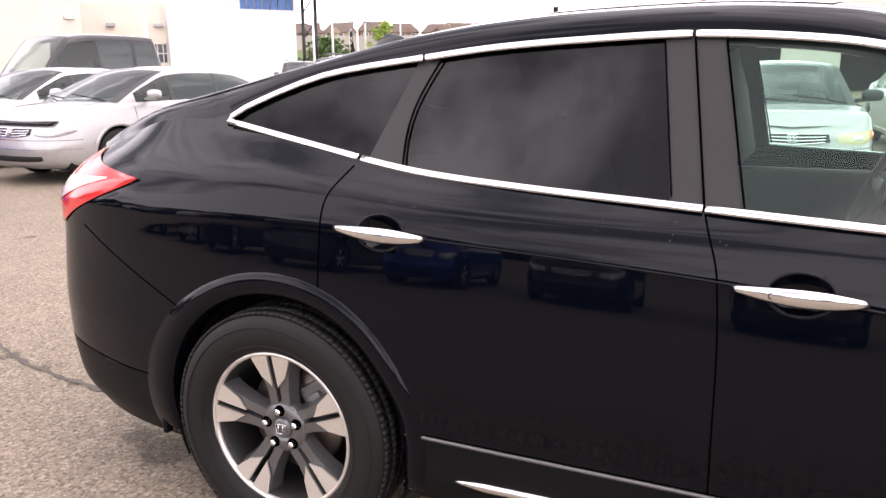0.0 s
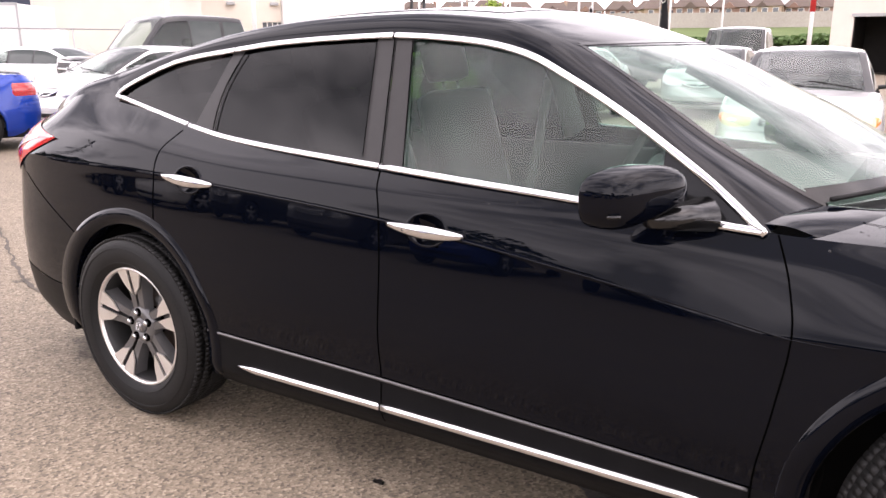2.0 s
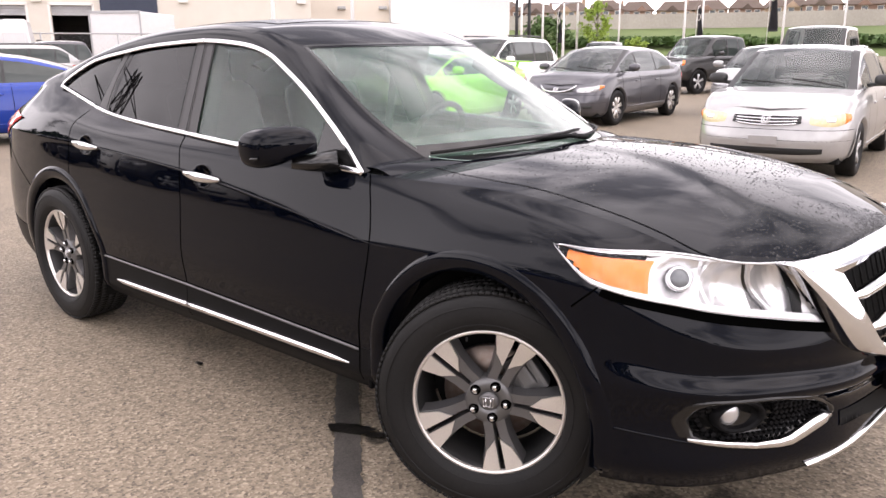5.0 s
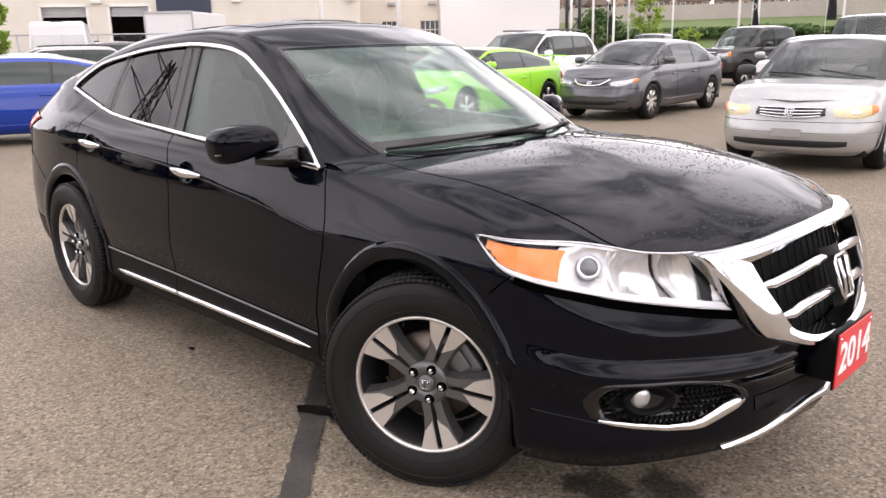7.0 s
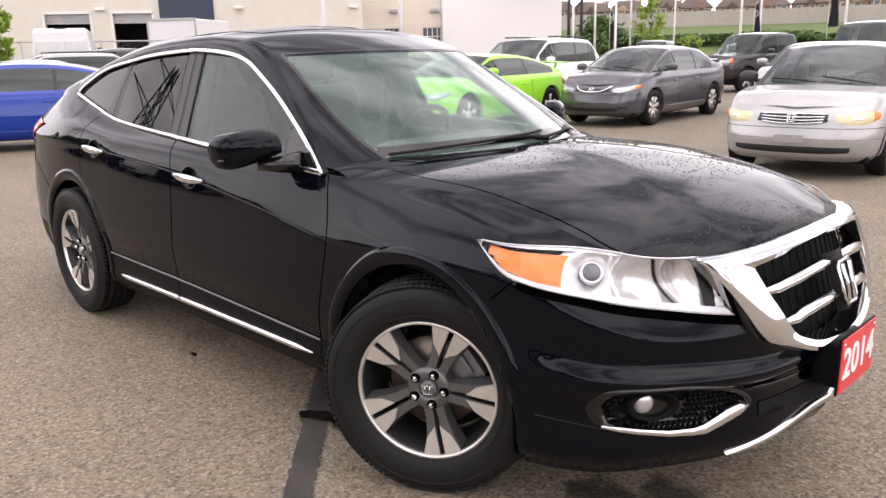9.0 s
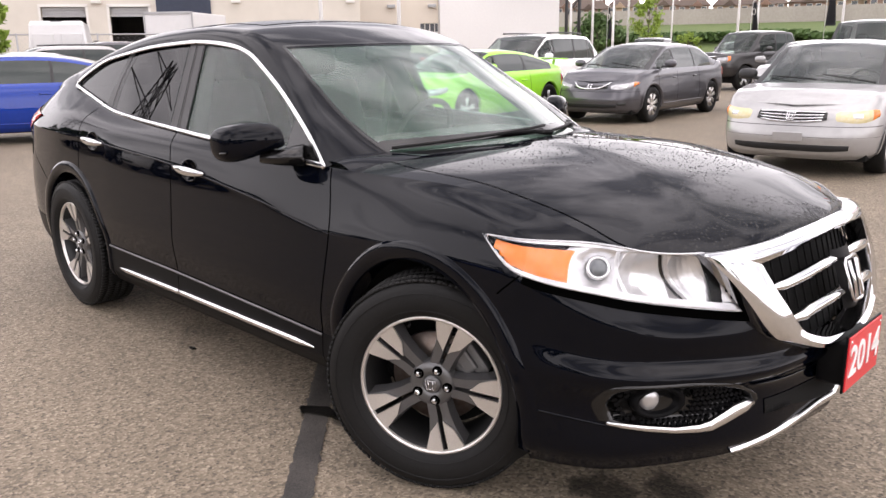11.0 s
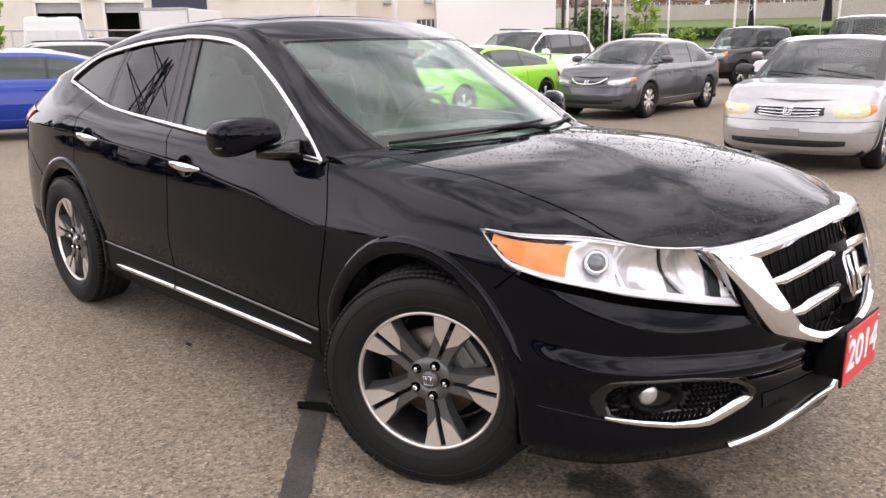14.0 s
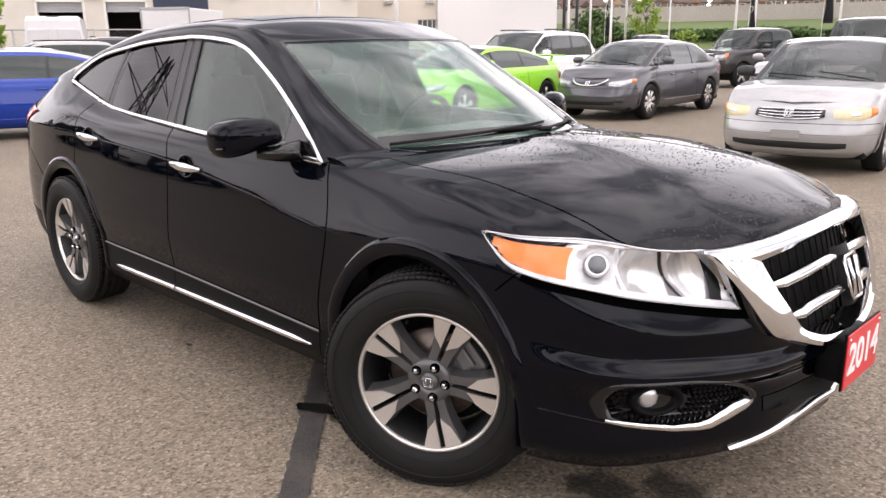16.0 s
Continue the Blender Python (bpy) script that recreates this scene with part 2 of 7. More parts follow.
# ---- ground ----
def asphalt():
    m = bpy.data.materials.new("worn_asphalt")
    m.use_nodes = True
    n, l = m.node_tree.nodes, m.node_tree.links
    p = n["Principled BSDF"]
    co = n.new("ShaderNodeTexCoord")
    stone, fine, wide, huge = (n.new("ShaderNodeTexVoronoi"), n.new("ShaderNodeTexNoise"), n.new("ShaderNodeTexNoise"), n.new("ShaderNodeTexNoise"))
    stone.inputs["Scale"].default_value = 95
    fine.inputs["Scale"].default_value, fine.inputs["Detail"].default_value = 60, 6
    wide.inputs["Scale"].default_value, wide.inputs["Detail"].default_value = 1.6, 5
    huge.inputs["Scale"].default_value, huge.inputs["Detail"].default_value = 0.22, 3
    stainy = n.new("ShaderNodeTexNoise")
    stainy.inputs["Scale"].default_value, stainy.inputs["Detail"].default_value = 9, 6
    for t in (stone, fine, wide, huge, stainy):
        l.new(co.outputs["Object"], t.inputs["Vector"])
    r1 = n.new("ShaderNodeValToRGB")
    e = r1.color_ramp.elements
    e[0].position, e[0].color = 0.0, (0.070, 0.059, 0.046, 1)
    e[1].position, e[1].color = 1.0, (0.385, 0.327, 0.252, 1)
    for pos, col in ((0.35, (0.174, 0.144, 0.108, 1)), (0.7, (0.252, 0.211, 0.160, 1))):
        k = e.new(pos)
        k.color = col
    l.new(stone.outputs["Color"], r1.inputs["Fac"])
    mix = n.new("ShaderNodeMix")
    mix.data_type, mix.blend_type = "RGBA", "MULTIPLY"
    mix.inputs["Factor"].default_value = 1.0
    r2 = n.new("ShaderNodeValToRGB")
    r2.color_ramp.elements[0].position, r2.color_ramp.elements[0].color = 0.30, (0.73, 0.722, 0.712, 1)
    r2.color_ramp.elements[1].position, r2.color_ramp.elements[1].color = 0.72, (1.19, 1.16, 1.12, 1)
    avg = n.new("ShaderNodeMath")
    avg.operation = "ADD"
    half = n.new("ShaderNodeMath")
    half.operation, half.inputs[1].default_value = "MULTIPLY", 0.3333
    third = n.new("ShaderNodeMath")
    third.operation = "ADD"
    l.new(wide.outputs["Fac"], avg.inputs[0])
    l.new(fine.outputs["Fac"], avg.inputs[1])
    l.new(avg.outputs[0], third.inputs[0])
    l.new(huge.outputs["Fac"], third.inputs[1])
    l.new(third.outputs[0], half.inputs[0])
    l.new(half.outputs[0], r2.inputs["Fac"])
    l.new(r1.outputs["Color"], mix.inputs["A"])
    l.new(r2.outputs["Color"], mix.inputs["B"])
    # damp and oily stains with ragged edges
    last = mix.outputs["Result"]
    for x, y, rad, dark in ((2.15, -.83, .085, .18), (2.25, -.79, .06, .22), (2.07, -.78, .05, .25), (3.28, -.52, .16, .22), (3.46, -.36, .15, .22), (-.74, -.60, .17, .5), (-.93, -.55, .10, .55), (-.40, -.66, .16, .55), (-2.2, -.15, .07, .5), (-1.9, -.20, .06, .5), (-1.6, -.27, .05, .55), (.9, -.62, .2, .75), (-4.6, 1.9, .08, .5)):
        dist = n.new("ShaderNodeVectorMath")
        dist.operation = "DISTANCE"
        dist.inputs[1].default_value = (x, y, 0)
        l.new(co.outputs["Object"], dist.inputs[0])
        rag = n.new("ShaderNodeMath")
        rag.operation, rag.inputs[1].default_value = "MULTIPLY_ADD", rad * 1.6
        l.new(stainy.outputs["Fac"], rag.inputs[0])
        l.new(dist.outputs["Value"], rag.inputs[2])
        edge = n.new("ShaderNodeMapRange")
        edge.interpolation_type = "SMOOTHSTEP"
        edge.inputs["From Min"].default_value, edge.inputs["From Max"].default_value = rad * 1.25, rad * 1.75
        edge.inputs["To Min"].default_value, edge.inputs["To Max"].default_value = dark, 1.0
        l.new(rag.outputs[0], edge.inputs["Value"])
        mul = n.new("ShaderNodeMix")
        mul.data_type, mul.blend_type = "RGBA", "MULTIPLY"
        mul.inputs["Factor"].default_value = 1.0
        l.new(last, mul.inputs["A"])
        l.new(edge.outputs["Result"], mul.inputs["B"])
        last = mul.outputs["Result"]
    l.new(last, p.inputs["Base Color"])
    p.inputs["Roughness"].default_value = 0.75
    p.inputs["Specular IOR Level"].default_value = 0.3
    b = n.new("ShaderNodeBump")
    b.inputs["Strength"].default_value, b.inputs["Distance"].default_value = 0.5, 0.004
    l.new(stone.outputs["Distance"], b.inputs["Height"])
    l.new(b.outputs["Normal"], p.inputs["Normal"])
    return m


bm = bmesh.new()
add_grid(bm, [[(x, y, 0) for y in (-600, -60, 0, 60, 1500)] for x in (-1500, -60, 0, 60, 900)])
for f in bm.faces:
    f.normal_update()
bmesh.ops.recalc_face_normals(bm, faces=bm.faces)
ground = part("ground", bm, asphalt())
if ground.data.polygons[0].normal.z < 0:
    ground.data.flip_normals()
tagged(ground, "worn tan-grey asphalt of the car lot", "ground", kind="structure")


# ---- the black crossover hatchback ----
U = list(range(16))
PLAN_X = spline(U, [-1.16, -1.14, -1.07, -0.88, -0.54, -0.10, 0.45, 1.15, 1.80, 2.32, 2.80, 3.14, 3.42, 3.60, 3.745, 3.80])
PLAN_Y = spline(U, [0, -0.40, -0.66, -0.805, -0.882, -0.91, -0.912, -0.90, -0.893, -0.89, -0.905, -0.895, -0.80, -0.61, -0.33, 0])
LEVELS = [  # height and inset from the plan line, sill to shoulder
    ([.27, .27, .26, .25, .24, .23, .235, .235, .235, .235, .225, .222, .230, .24, .25, .255], [.10, .10, .09, .07, .05, .05, .05, .05, .05, .05, .05, .06, .05, .05, .05, .05]),
    ([.36, .36, .35, .34, .33, .32, .315, .315, .315, .315, .31, .31, .31, .32, .32, .32], [.04, .04, .03, .02, .02, .015, .012, .01, .01, .01, .01, .02, .015, .02, .02, .02]),
    ([.52, .52, .52, .51, .50, .47, .442, .428, .412, .397, .40, .41, .43, .44, .44, .44], [.01, .01, .005, 0, 0, .006, .012, .013, .013, .012, .004, .008, .026, .03, .03, .03]),
    ([.62, .62, .62, .62, .62, .62, .60, .58, .55, .53, .55, .545, .530, .520, .515, .515], [0, 0, 0, 0, 0, 0, 0, 0, 0, 0, 0, 0, -.006, -.010, -.008, -.006]),
    ([.80, .80, .82, .86, .92, .949, .953, .914, .844, .772, .70, .66, .590, .572, .566, .566], [.005, .005, .012, .022, .030, .030, .034, .034, .030, .024, .010, .008, .018, .022, .016, .012]),
    ([.92, .92, .94, .96, .985, .985, .968, .928, .858, .785, .80, .79, .680, .632, .628, .628], [.02, .02, .024, .032, .036, .033, .0355, .0355, .0315, .0255, .015, .012, .017, .013, .011, .010]),
    ([1.03, 1.03, 1.04, 1.06, 1.08, 1.075, 1.03, 1.00, .968, .945, .945, .905, .825, .78, .80, .80], [.07, .07, .08, .09, .085, .066, .056, .056, .060, .074, .095, .075, .080, .084, .058, .046]),
]
LEVEL_Z = [spline(U, z) for z, _ in LEVELS]
LEVEL_IN = [spline(U, i) for _, i in LEVELS]
TOP_X = spline(U, [-1.02, -1.0, -.93, -.76, -.52, -.10, .45, 1.15, 1.80, 2.32, 2.80, 3.14, 3.40, 3.555, 3.655, 3.69])
TOP_Y = spline(U, [0, -.40, -.56, -.63, -.665, -.715, -.770, -.789, -.799, -.785, -.735, -.715, -.695, -.53, -.28, 0])
TOP_Z = spline(U, [1.10, 1.10, 1.115, 1.16, 1.226, 1.190, 1.107, 1.065, 1.03, 1.000, .992, .948, .885, .858, .868, .886])
V = list(range(8))


def column(u):
    """The body's outline from sill to shoulder at one place round the car, as splines of v."""
    e = 1e-3
    a, b = min(u + e, 15), max(u - e, 0)
    t = Vector((float(PLAN_X(a) - PLAN_X(b)), float(PLAN_Y(a) - PLAN_Y(b)), 0)).normalized()
    inward = Vector((-t.y, t.x, 0))
    x0, y0 = float(PLAN_X(u)), float(PLAN_Y(u))
    xs = [x0 + inward.x * float(f(u)) for f in LEVEL_IN] + [float(TOP_X(u))]
    ys = [y0 + inward.y * float(f(u)) for f in LEVEL_IN] + [float(TOP_Y(u))]
    zs = [float(f(u)) for f in LEVEL_Z] + [float(TOP_Z(u))]
    return spline(V, xs), spline(V, ys), spline(V, zs)


VS = np.concatenate([np.linspace(0, 7, 71)])
US = np.concatenate([np.linspace(0, 4, 50), np.linspace(4, 6, 110)[1:], np.linspace(6, 9, 230)[1:], np.linspace(9, 11.5, 70)[1:], np.linspace(11.5, 15, 90)[1:]])
BODY = np.array([[[float(c[k]) for k in range(3)] for c in np.stack([f(VS) for f in column(u)], 1)] for u in US])
BODY[..., 1] = np.minimum(BODY[..., 1], 0)


def grid_normals(p):
    """Unit normals over a grid of points."""
    du, dv = np.gradient(p, axis=0), np.gradient(p, axis=1)
    n = np.cross(du, dv)
    return n / np.maximum(np.linalg.norm(n, axis=2, keepdims=True), 1e-9)


BODY_N = grid_normals(BODY)
if BODY_N[len(US) // 2, 40, 1] > 0:
    BODY_N = -BODY_N


def on_body(u, z, lift=0.0):
    """The point of the body's skin at u and height z, and its outward normal."""
    fu = float(np.interp(u, US, np.arange(len(US))))
    i = int(min(fu, len(US) - 2))
    s = fu - i
    col, nor = BODY[i] * (1 - s) + BODY[i + 1] * s, BODY_N[i] * (1 - s) + BODY_N[i + 1] * s
    p = [float(np.interp(z, col[:, 2], col[:, k])) for k in range(3)]
    n = Vector([float(np.interp(z, col[:, 2], nor[:, k])) for k in range(3)]).normalized()
    return Vector(p) + n * lift, n


def u_at(x):
    """u on the car's flank above a length along it."""
    grid = np.linspace(2.5, 12.5, 400)
    return float(np.interp(x, PLAN_X(grid), grid))


def glass_y(x, z):
    """The leaning plane of the side windows."""
    return -0.797 + 0.46 * (z - 1.06) + 0.035 * ((x - 1.1) / 1.3) ** 2


def mirror_rows(rows):
    return [[(x, -y, z) for x, y, z in r] for r in rows]


R_ARCH, WHEELS_X, HUB_Z = 0.440, (0.0, 2.797), 0.363
HEAD_U = spline([0, .2, 1], [10.72, 11.25, 13.62])
HEAD_UTOP = spline([0, 1], [10.72, 13.12])
HEAD_LOW = spline([0, .16, .55, 1], [.888, .806, .745, .692])
HEAD_TOP = spline([0, .5, 1], [.890, .880, .852])
GRILLE_OUT = [(0, .886), (-.16, .878), (-.30, .867), (-.44, .860), (-.548, .858), (-.50, .775), (-.445, .665), (-.40, .612), (-.22, .545), (0, .522)]
GRILLE_IN = [(0, .860), (-.14, .853), (-.24, .845), (-.33, .835), (-.405, .826), (-.375, .74), (-.325, .66), (-.29, .615), (-.18, .573), (0, .556)]


def nose(y, z, proud=0.0):
    """The upright curved face of the car's front."""
    return (3.757 - 0.38 * y * y + proud - 1.2 * max(0, z - 0.67) ** 2 - 0.87 * max(0, abs(y) - .40) ** 2 + .021 * (1 - math.cos(math.pi * min(1, max(0, (.87 - z) / .34)))), y, z)


def inside(poly, x, y):
    hit = False
    for (ax, ay), (bx, by) in zip(poly, poly[1:] + poly[:1]):
        if (ay > y) != (by > y) and x < (bx - ax) * (y - ay) / (by - ay) + ax:
            hit = not hit
    return hit


GRILLE_HOLE = [(y, z) for y, z in GRILLE_OUT] + [(-y, z) for y, z in GRILLE_OUT[::-1]]
FOG_HOLE = [(-.757, .400), (-.768, .450), (-.765, .490), (-.735, .508), (-.63, .508), (-.54, .497), (-.47, .474), (-.405, .436), (-.40, .420), (-.44, .410), (-.485, .385), (-.54, .362), (-.62, .360), (-.70, .374)]


def front_at(y, z, lift=0.0):
    """The point of the bumper's skin at a half width and height."""
    lo, hi = 11.0, 15.0
    for _ in range(26):
        m = (lo + hi) / 2
        if on_body(m, z)[0].y < -abs(y):
            lo = m
        else:
            hi = m
    p, n = on_body(lo, z)
    p = p + n * lift
    return Vector((p.x, p.y if y <= 0 else -p.y, p.z))


CUT_FRONT = spline([.2, .397, .60, .785, .895, 1.06], [2.275, 2.276, 2.305, 2.325, 2.305, 2.235])
CUT_MID = spline([.2, .33, .7, .927, 1.075], [1.180, 1.178, 1.176, 1.163, 1.117])
CUT_REAR = spline([.2, .44, .85, 1.018, 1.135], [.16, .157, .150, .157, .209])
HANDLES = (((.200, .974), (.462, .962)), ((1.195, .914), (1.460, .905)))


def region(c, u):
    """Which panel a patch of the skin belongs to, or None where there is an opening."""
    x, y, z = c
    for wx in WHEELS_X:
        if (x - wx) ** 2 + (z - HUB_Z) ** 2 < R_ARCH**2 and y < -0.55:
            return None
    if u > 10.6:
        a = (u - 10.72) / 2.9
        if 0.02 < a < 0.99 and float(HEAD_LOW(a)) + .006 < z < float(HEAD_TOP(a)) - .004 and u < 13.62 - (z - .69) * 3.0:
            return None
        if u > 12.3 and inside(GRILLE_HOLE, y * 1.05, .70 + (z - .70) * (1.06 if z < .7 else 1.02)):
            return None
        if u > 11.5 and inside(FOG_HOLE, y, z):
            return None
    for (ax, az), (bx, bz) in HANDLES:
        if ((x - (ax + bx) / 2 - .005) / .0690) ** 2 + ((z - (az + bz) / 2) / .0475) ** 2 < 1:
            return None
    if u > 11.15 and z < .81:
        return "front_bumper"
    if u < 4.7 and x < -.3 and z < .452 + .09 * max(0, -.57 - x):
        return "rear_skirt"
    if u < 4.6 and (z < .62 or (x < -.93 and z < .92)):
        return "rear_bumper"
    if z < float(np.interp(x, [.45, 1.15, 2.32], [.438, .424, .394])) and 0.3 < x < 2.4:
        return "side_sill"
    if x > CUT_FRONT(z):
        return "front_fender"
    if x > CUT_MID(z):
        return "front_door"
    if x > CUT_REAR(z):
        return "rear_door"
    return "quarter_panel"


def panels_from(pts, normals, names, flip, mats, parent, side=1):
    """Splits a grid into panels by name, all sharing the whole grid's smooth normals."""
    found = {}
    for i, row in enumerate(names):
        for j, nme in enumerate(row):
            if nme:
                found.setdefault(nme, []).append((i, j))
    made = {}
    for nme, cells in found.items():
        bm, at, norm = bmesh.new(), {}, []
        for i, j in cells:
            q = []
            for a, b in ((i, j), (i + 1, j), (i + 1, j + 1), (i, j + 1)):
                if (a, b) not in at:
                    p, nn = pts[a, b], normals[a, b]
                    at[a, b] = bm.verts.new((p[0], p[1] * side, p[2]))
                    norm.append((nn[0], nn[1] * side, nn[2]))
                q.append(at[a, b])
            if len({v.co.to_tuple(5) for v in q}) == 4:
                out = normals[i, j] + normals[i + 1, j + 1]
                turn = (q[2].co - q[0].co).cross(q[3].co - q[1].co)
                bm.faces.new(q if turn.dot(Vector((out[0], out[1] * side, out[2]))) > 0 else q[::-1])
        made[nme] = part(nme, bm, mats.get(nme, M_BLACK), parent, normals=norm)
    return made


def surface_lines(bm, pts, width, lift=0.0012):
    return ribbon(bm, pts, width, lift)


def make_wheel(base, parent):
    """An 18-inch alloy wheel with five split spokes; its face looks along -y."""
    wheel = new("wheel")
    wheel.parent = parent
    wheel["label"] = "split-spoke alloy wheel with black tyre"
    # tyre: carcass, then tread blocks
    bm = bmesh.new()
    add_lathe(bm, [(.232, -.082), (.245, -.100), (.262, -.110), (.295, -.114), (.325, -.110), (.343, -.101), (.353, -.088), (.3575, -.06), (.3575, .06), (.353, .088), (.345, .102), (.30, .114), (.25, .105), (.232, .08)], 96)
    for k in range(112):
        a = 2 * math.pi * k / 112
        for row, (y0, y1) in enumerate(((-.096, -.066), (-.058, -.022), (-.016, .016), (.022, .058), (.066, .096))):
            off = (row % 2) * math.pi / 112
            out = .3610 if row in (1, 2, 3) else .3575
            low = .352 if row in (1, 2, 3) else .350
            m = Matrix.Rotation(-(a + off), 4, "Y")
            add_box(bm, (low, y0 - .001, -.0090), (out, y1 + .001, .0090), 0, m)
    for r in (.262, .318):
        add_lathe(bm, [(r - .002, -.1085 if r < .3 else -.1115), (r, -.1125 if r < .3 else -.1145), (r + .002, -.1095 if r < .3 else -.1115)], 96)
    tagged(part("tyre", bm, M_RUBBER, wheel, "black rubber tyre with blocked tread"), kind="stuff")
    # barrel, flange
    bm = bmesh.new()
    add_lathe(bm, [(.236, -.088), (.228, -.078), (.220, -.06), (.212, .0), (.214, .09)], 72)
    part("barrel", bm, M_DARKMETAL, wheel)
    bm = bmesh.new()
    add_lathe(bm, [(.2255, -.080), (.2275, -.091), (.233, -.0945), (.2385, -.092), (.240, -.084)], 96)
    part("rim_lip", bm, M_MACHINED, wheel, "machined silver rim edge")
    # hub and spokes
    bm = bmesh.new()
    add_lathe(bm, [(.0, -.066), (.030, -.066), (.034, -.070), (.046, -.074), (.068, -.071), (.078, -.060), (.080, -.03)], 60)
    part("hub", bm, M_GUNMETAL, wheel)
    arm = [(.070, .006), (.120, .008), (.226, .008), (.226, .066), (.205, .062), (.160, .046), (.110, .036), (.062, .034)]
    face = [(.128, .0088), (.228, .0088), (.2265, .068), (.205, .061), (.178, .049), (.160, .041), (.150, .030), (.140, .019)]
    for k in range(5):
        a = math.radians(base + 72 * k)
        for s in (1, -1):
            def to(r, o, y):
                return (r * math.cos(a) - s * o * math.sin(a), y, r * math.sin(a) + s * o * math.cos(a))
            bm = bmesh.new()
            outer = [bm.verts.new(to(r, o, -.064 - .014 * (r / .226) ** 2)) for r, o in arm]
            flare = [bm.verts.new(to(r, o + (.010 if 1 < i else 0) , -.030)) for i, (r, o) in enumerate(arm)]
            n = len(arm)
            bm.faces.new(outer)
            bm.faces.new(flare[::-1])
            for i in range(n):
                bm.faces.new((outer[i], flare[i], flare[(i + 1) % n], outer[(i + 1) % n]))
            bmesh.ops.recalc_face_normals(bm, faces=bm.faces)
            part("spoke", bm, M_GUNMETAL, wheel, smooth=False)
            bm = bmesh.new()
            add_prism(bm, [to(r, o, -.0735 - .0165 * (r / .226) ** 2) for r, o in face], (0, .006, 0))
            bmesh.ops.recalc_face_normals(bm, faces=bm.faces)
            part("spoke_face", bm, M_MACHINED, wheel, "machined bright spoke face", smooth=False)
        # black ring round each nut: shade of the lug well painted on the hub
        bm = bmesh.new()
        cx, cz = .054 * math.cos(a), .054 * math.sin(a)
        add_lathe(bm, [(.0165, -.0700), (.0165, -.0752), (.0100, -.0748)], 20, (cx, 0, cz))
        part("lug_well_shade", bm, M_GAP, wheel)
        bm = bmesh.new()
        add_lathe(bm, [(.0, -.090), (.006, -.0895), (.0098, -.086), (.0102, -.070)], 6, (cx, 0, cz))
        part("lug_nut", bm, M_CHROME, wheel, smooth=False)
    bm = bmesh.new()
    add_lathe(bm, [(0, -.0785), (.020, -.078), (.0285, -.075), (.031, -.069)], 40)
    part("centre_cap", bm, M_GUNMETAL, wheel)
    bm = bmesh.new()
    ring = [(sx * .0165 * (1 - .12 * (sz < 0)), -.080, sz * .0145) for sx, sz in ((-1, 1), (1, 1), (1, -1), (-1, -1))]
    add_tube(bm, ring, .0016, 6, closed=True, up=(0, 1, 0))
    for s in (-1, 1):
        add_tube(bm, [(s * .0085, -.080, .012), (s * .0065, -.080, -.012)], .0018, 6, up=(0, 1, 0))
    part("cap_emblem", bm, M_CHROME, wheel)
    bm = bmesh.new()
    add_lathe(bm, [(.06, .0), (.155, .0), (.157, .006), (.157, .02), (.06, .02)], 60)
    part("brake_disc", bm, M_DISC, wheel)
    bm = bmesh.new()
    add_box(bm, (.075, -.02, -.07), (.175, .045, .07), .014, Matrix.Rotation(radians(-35), 4, "Y"))
    add_box(bm, (.10, -.034, -.04), (.15, -.01, .04), .01, Matrix.Rotation(radians(-35), 4, "Y"))
    part("brake_caliper", bm, M_CALIPER, wheel, smooth=False)
    bm = bmesh.new()
    add_lathe(bm, [(0, .10), (.21, .10)], 40)
    part("wheel_back", bm, M_WELL, wheel)
    bm = bmesh.new()
    add_tube(bm, [(.214 * math.cos(1.9), -.07, .214 * math.sin(1.9)), (.207 * math.cos(1.9), -.085, .207 * math.sin(1.9))], .004, 8)
    part("valve", bm, M_RUBBER, wheel)
    return wheel


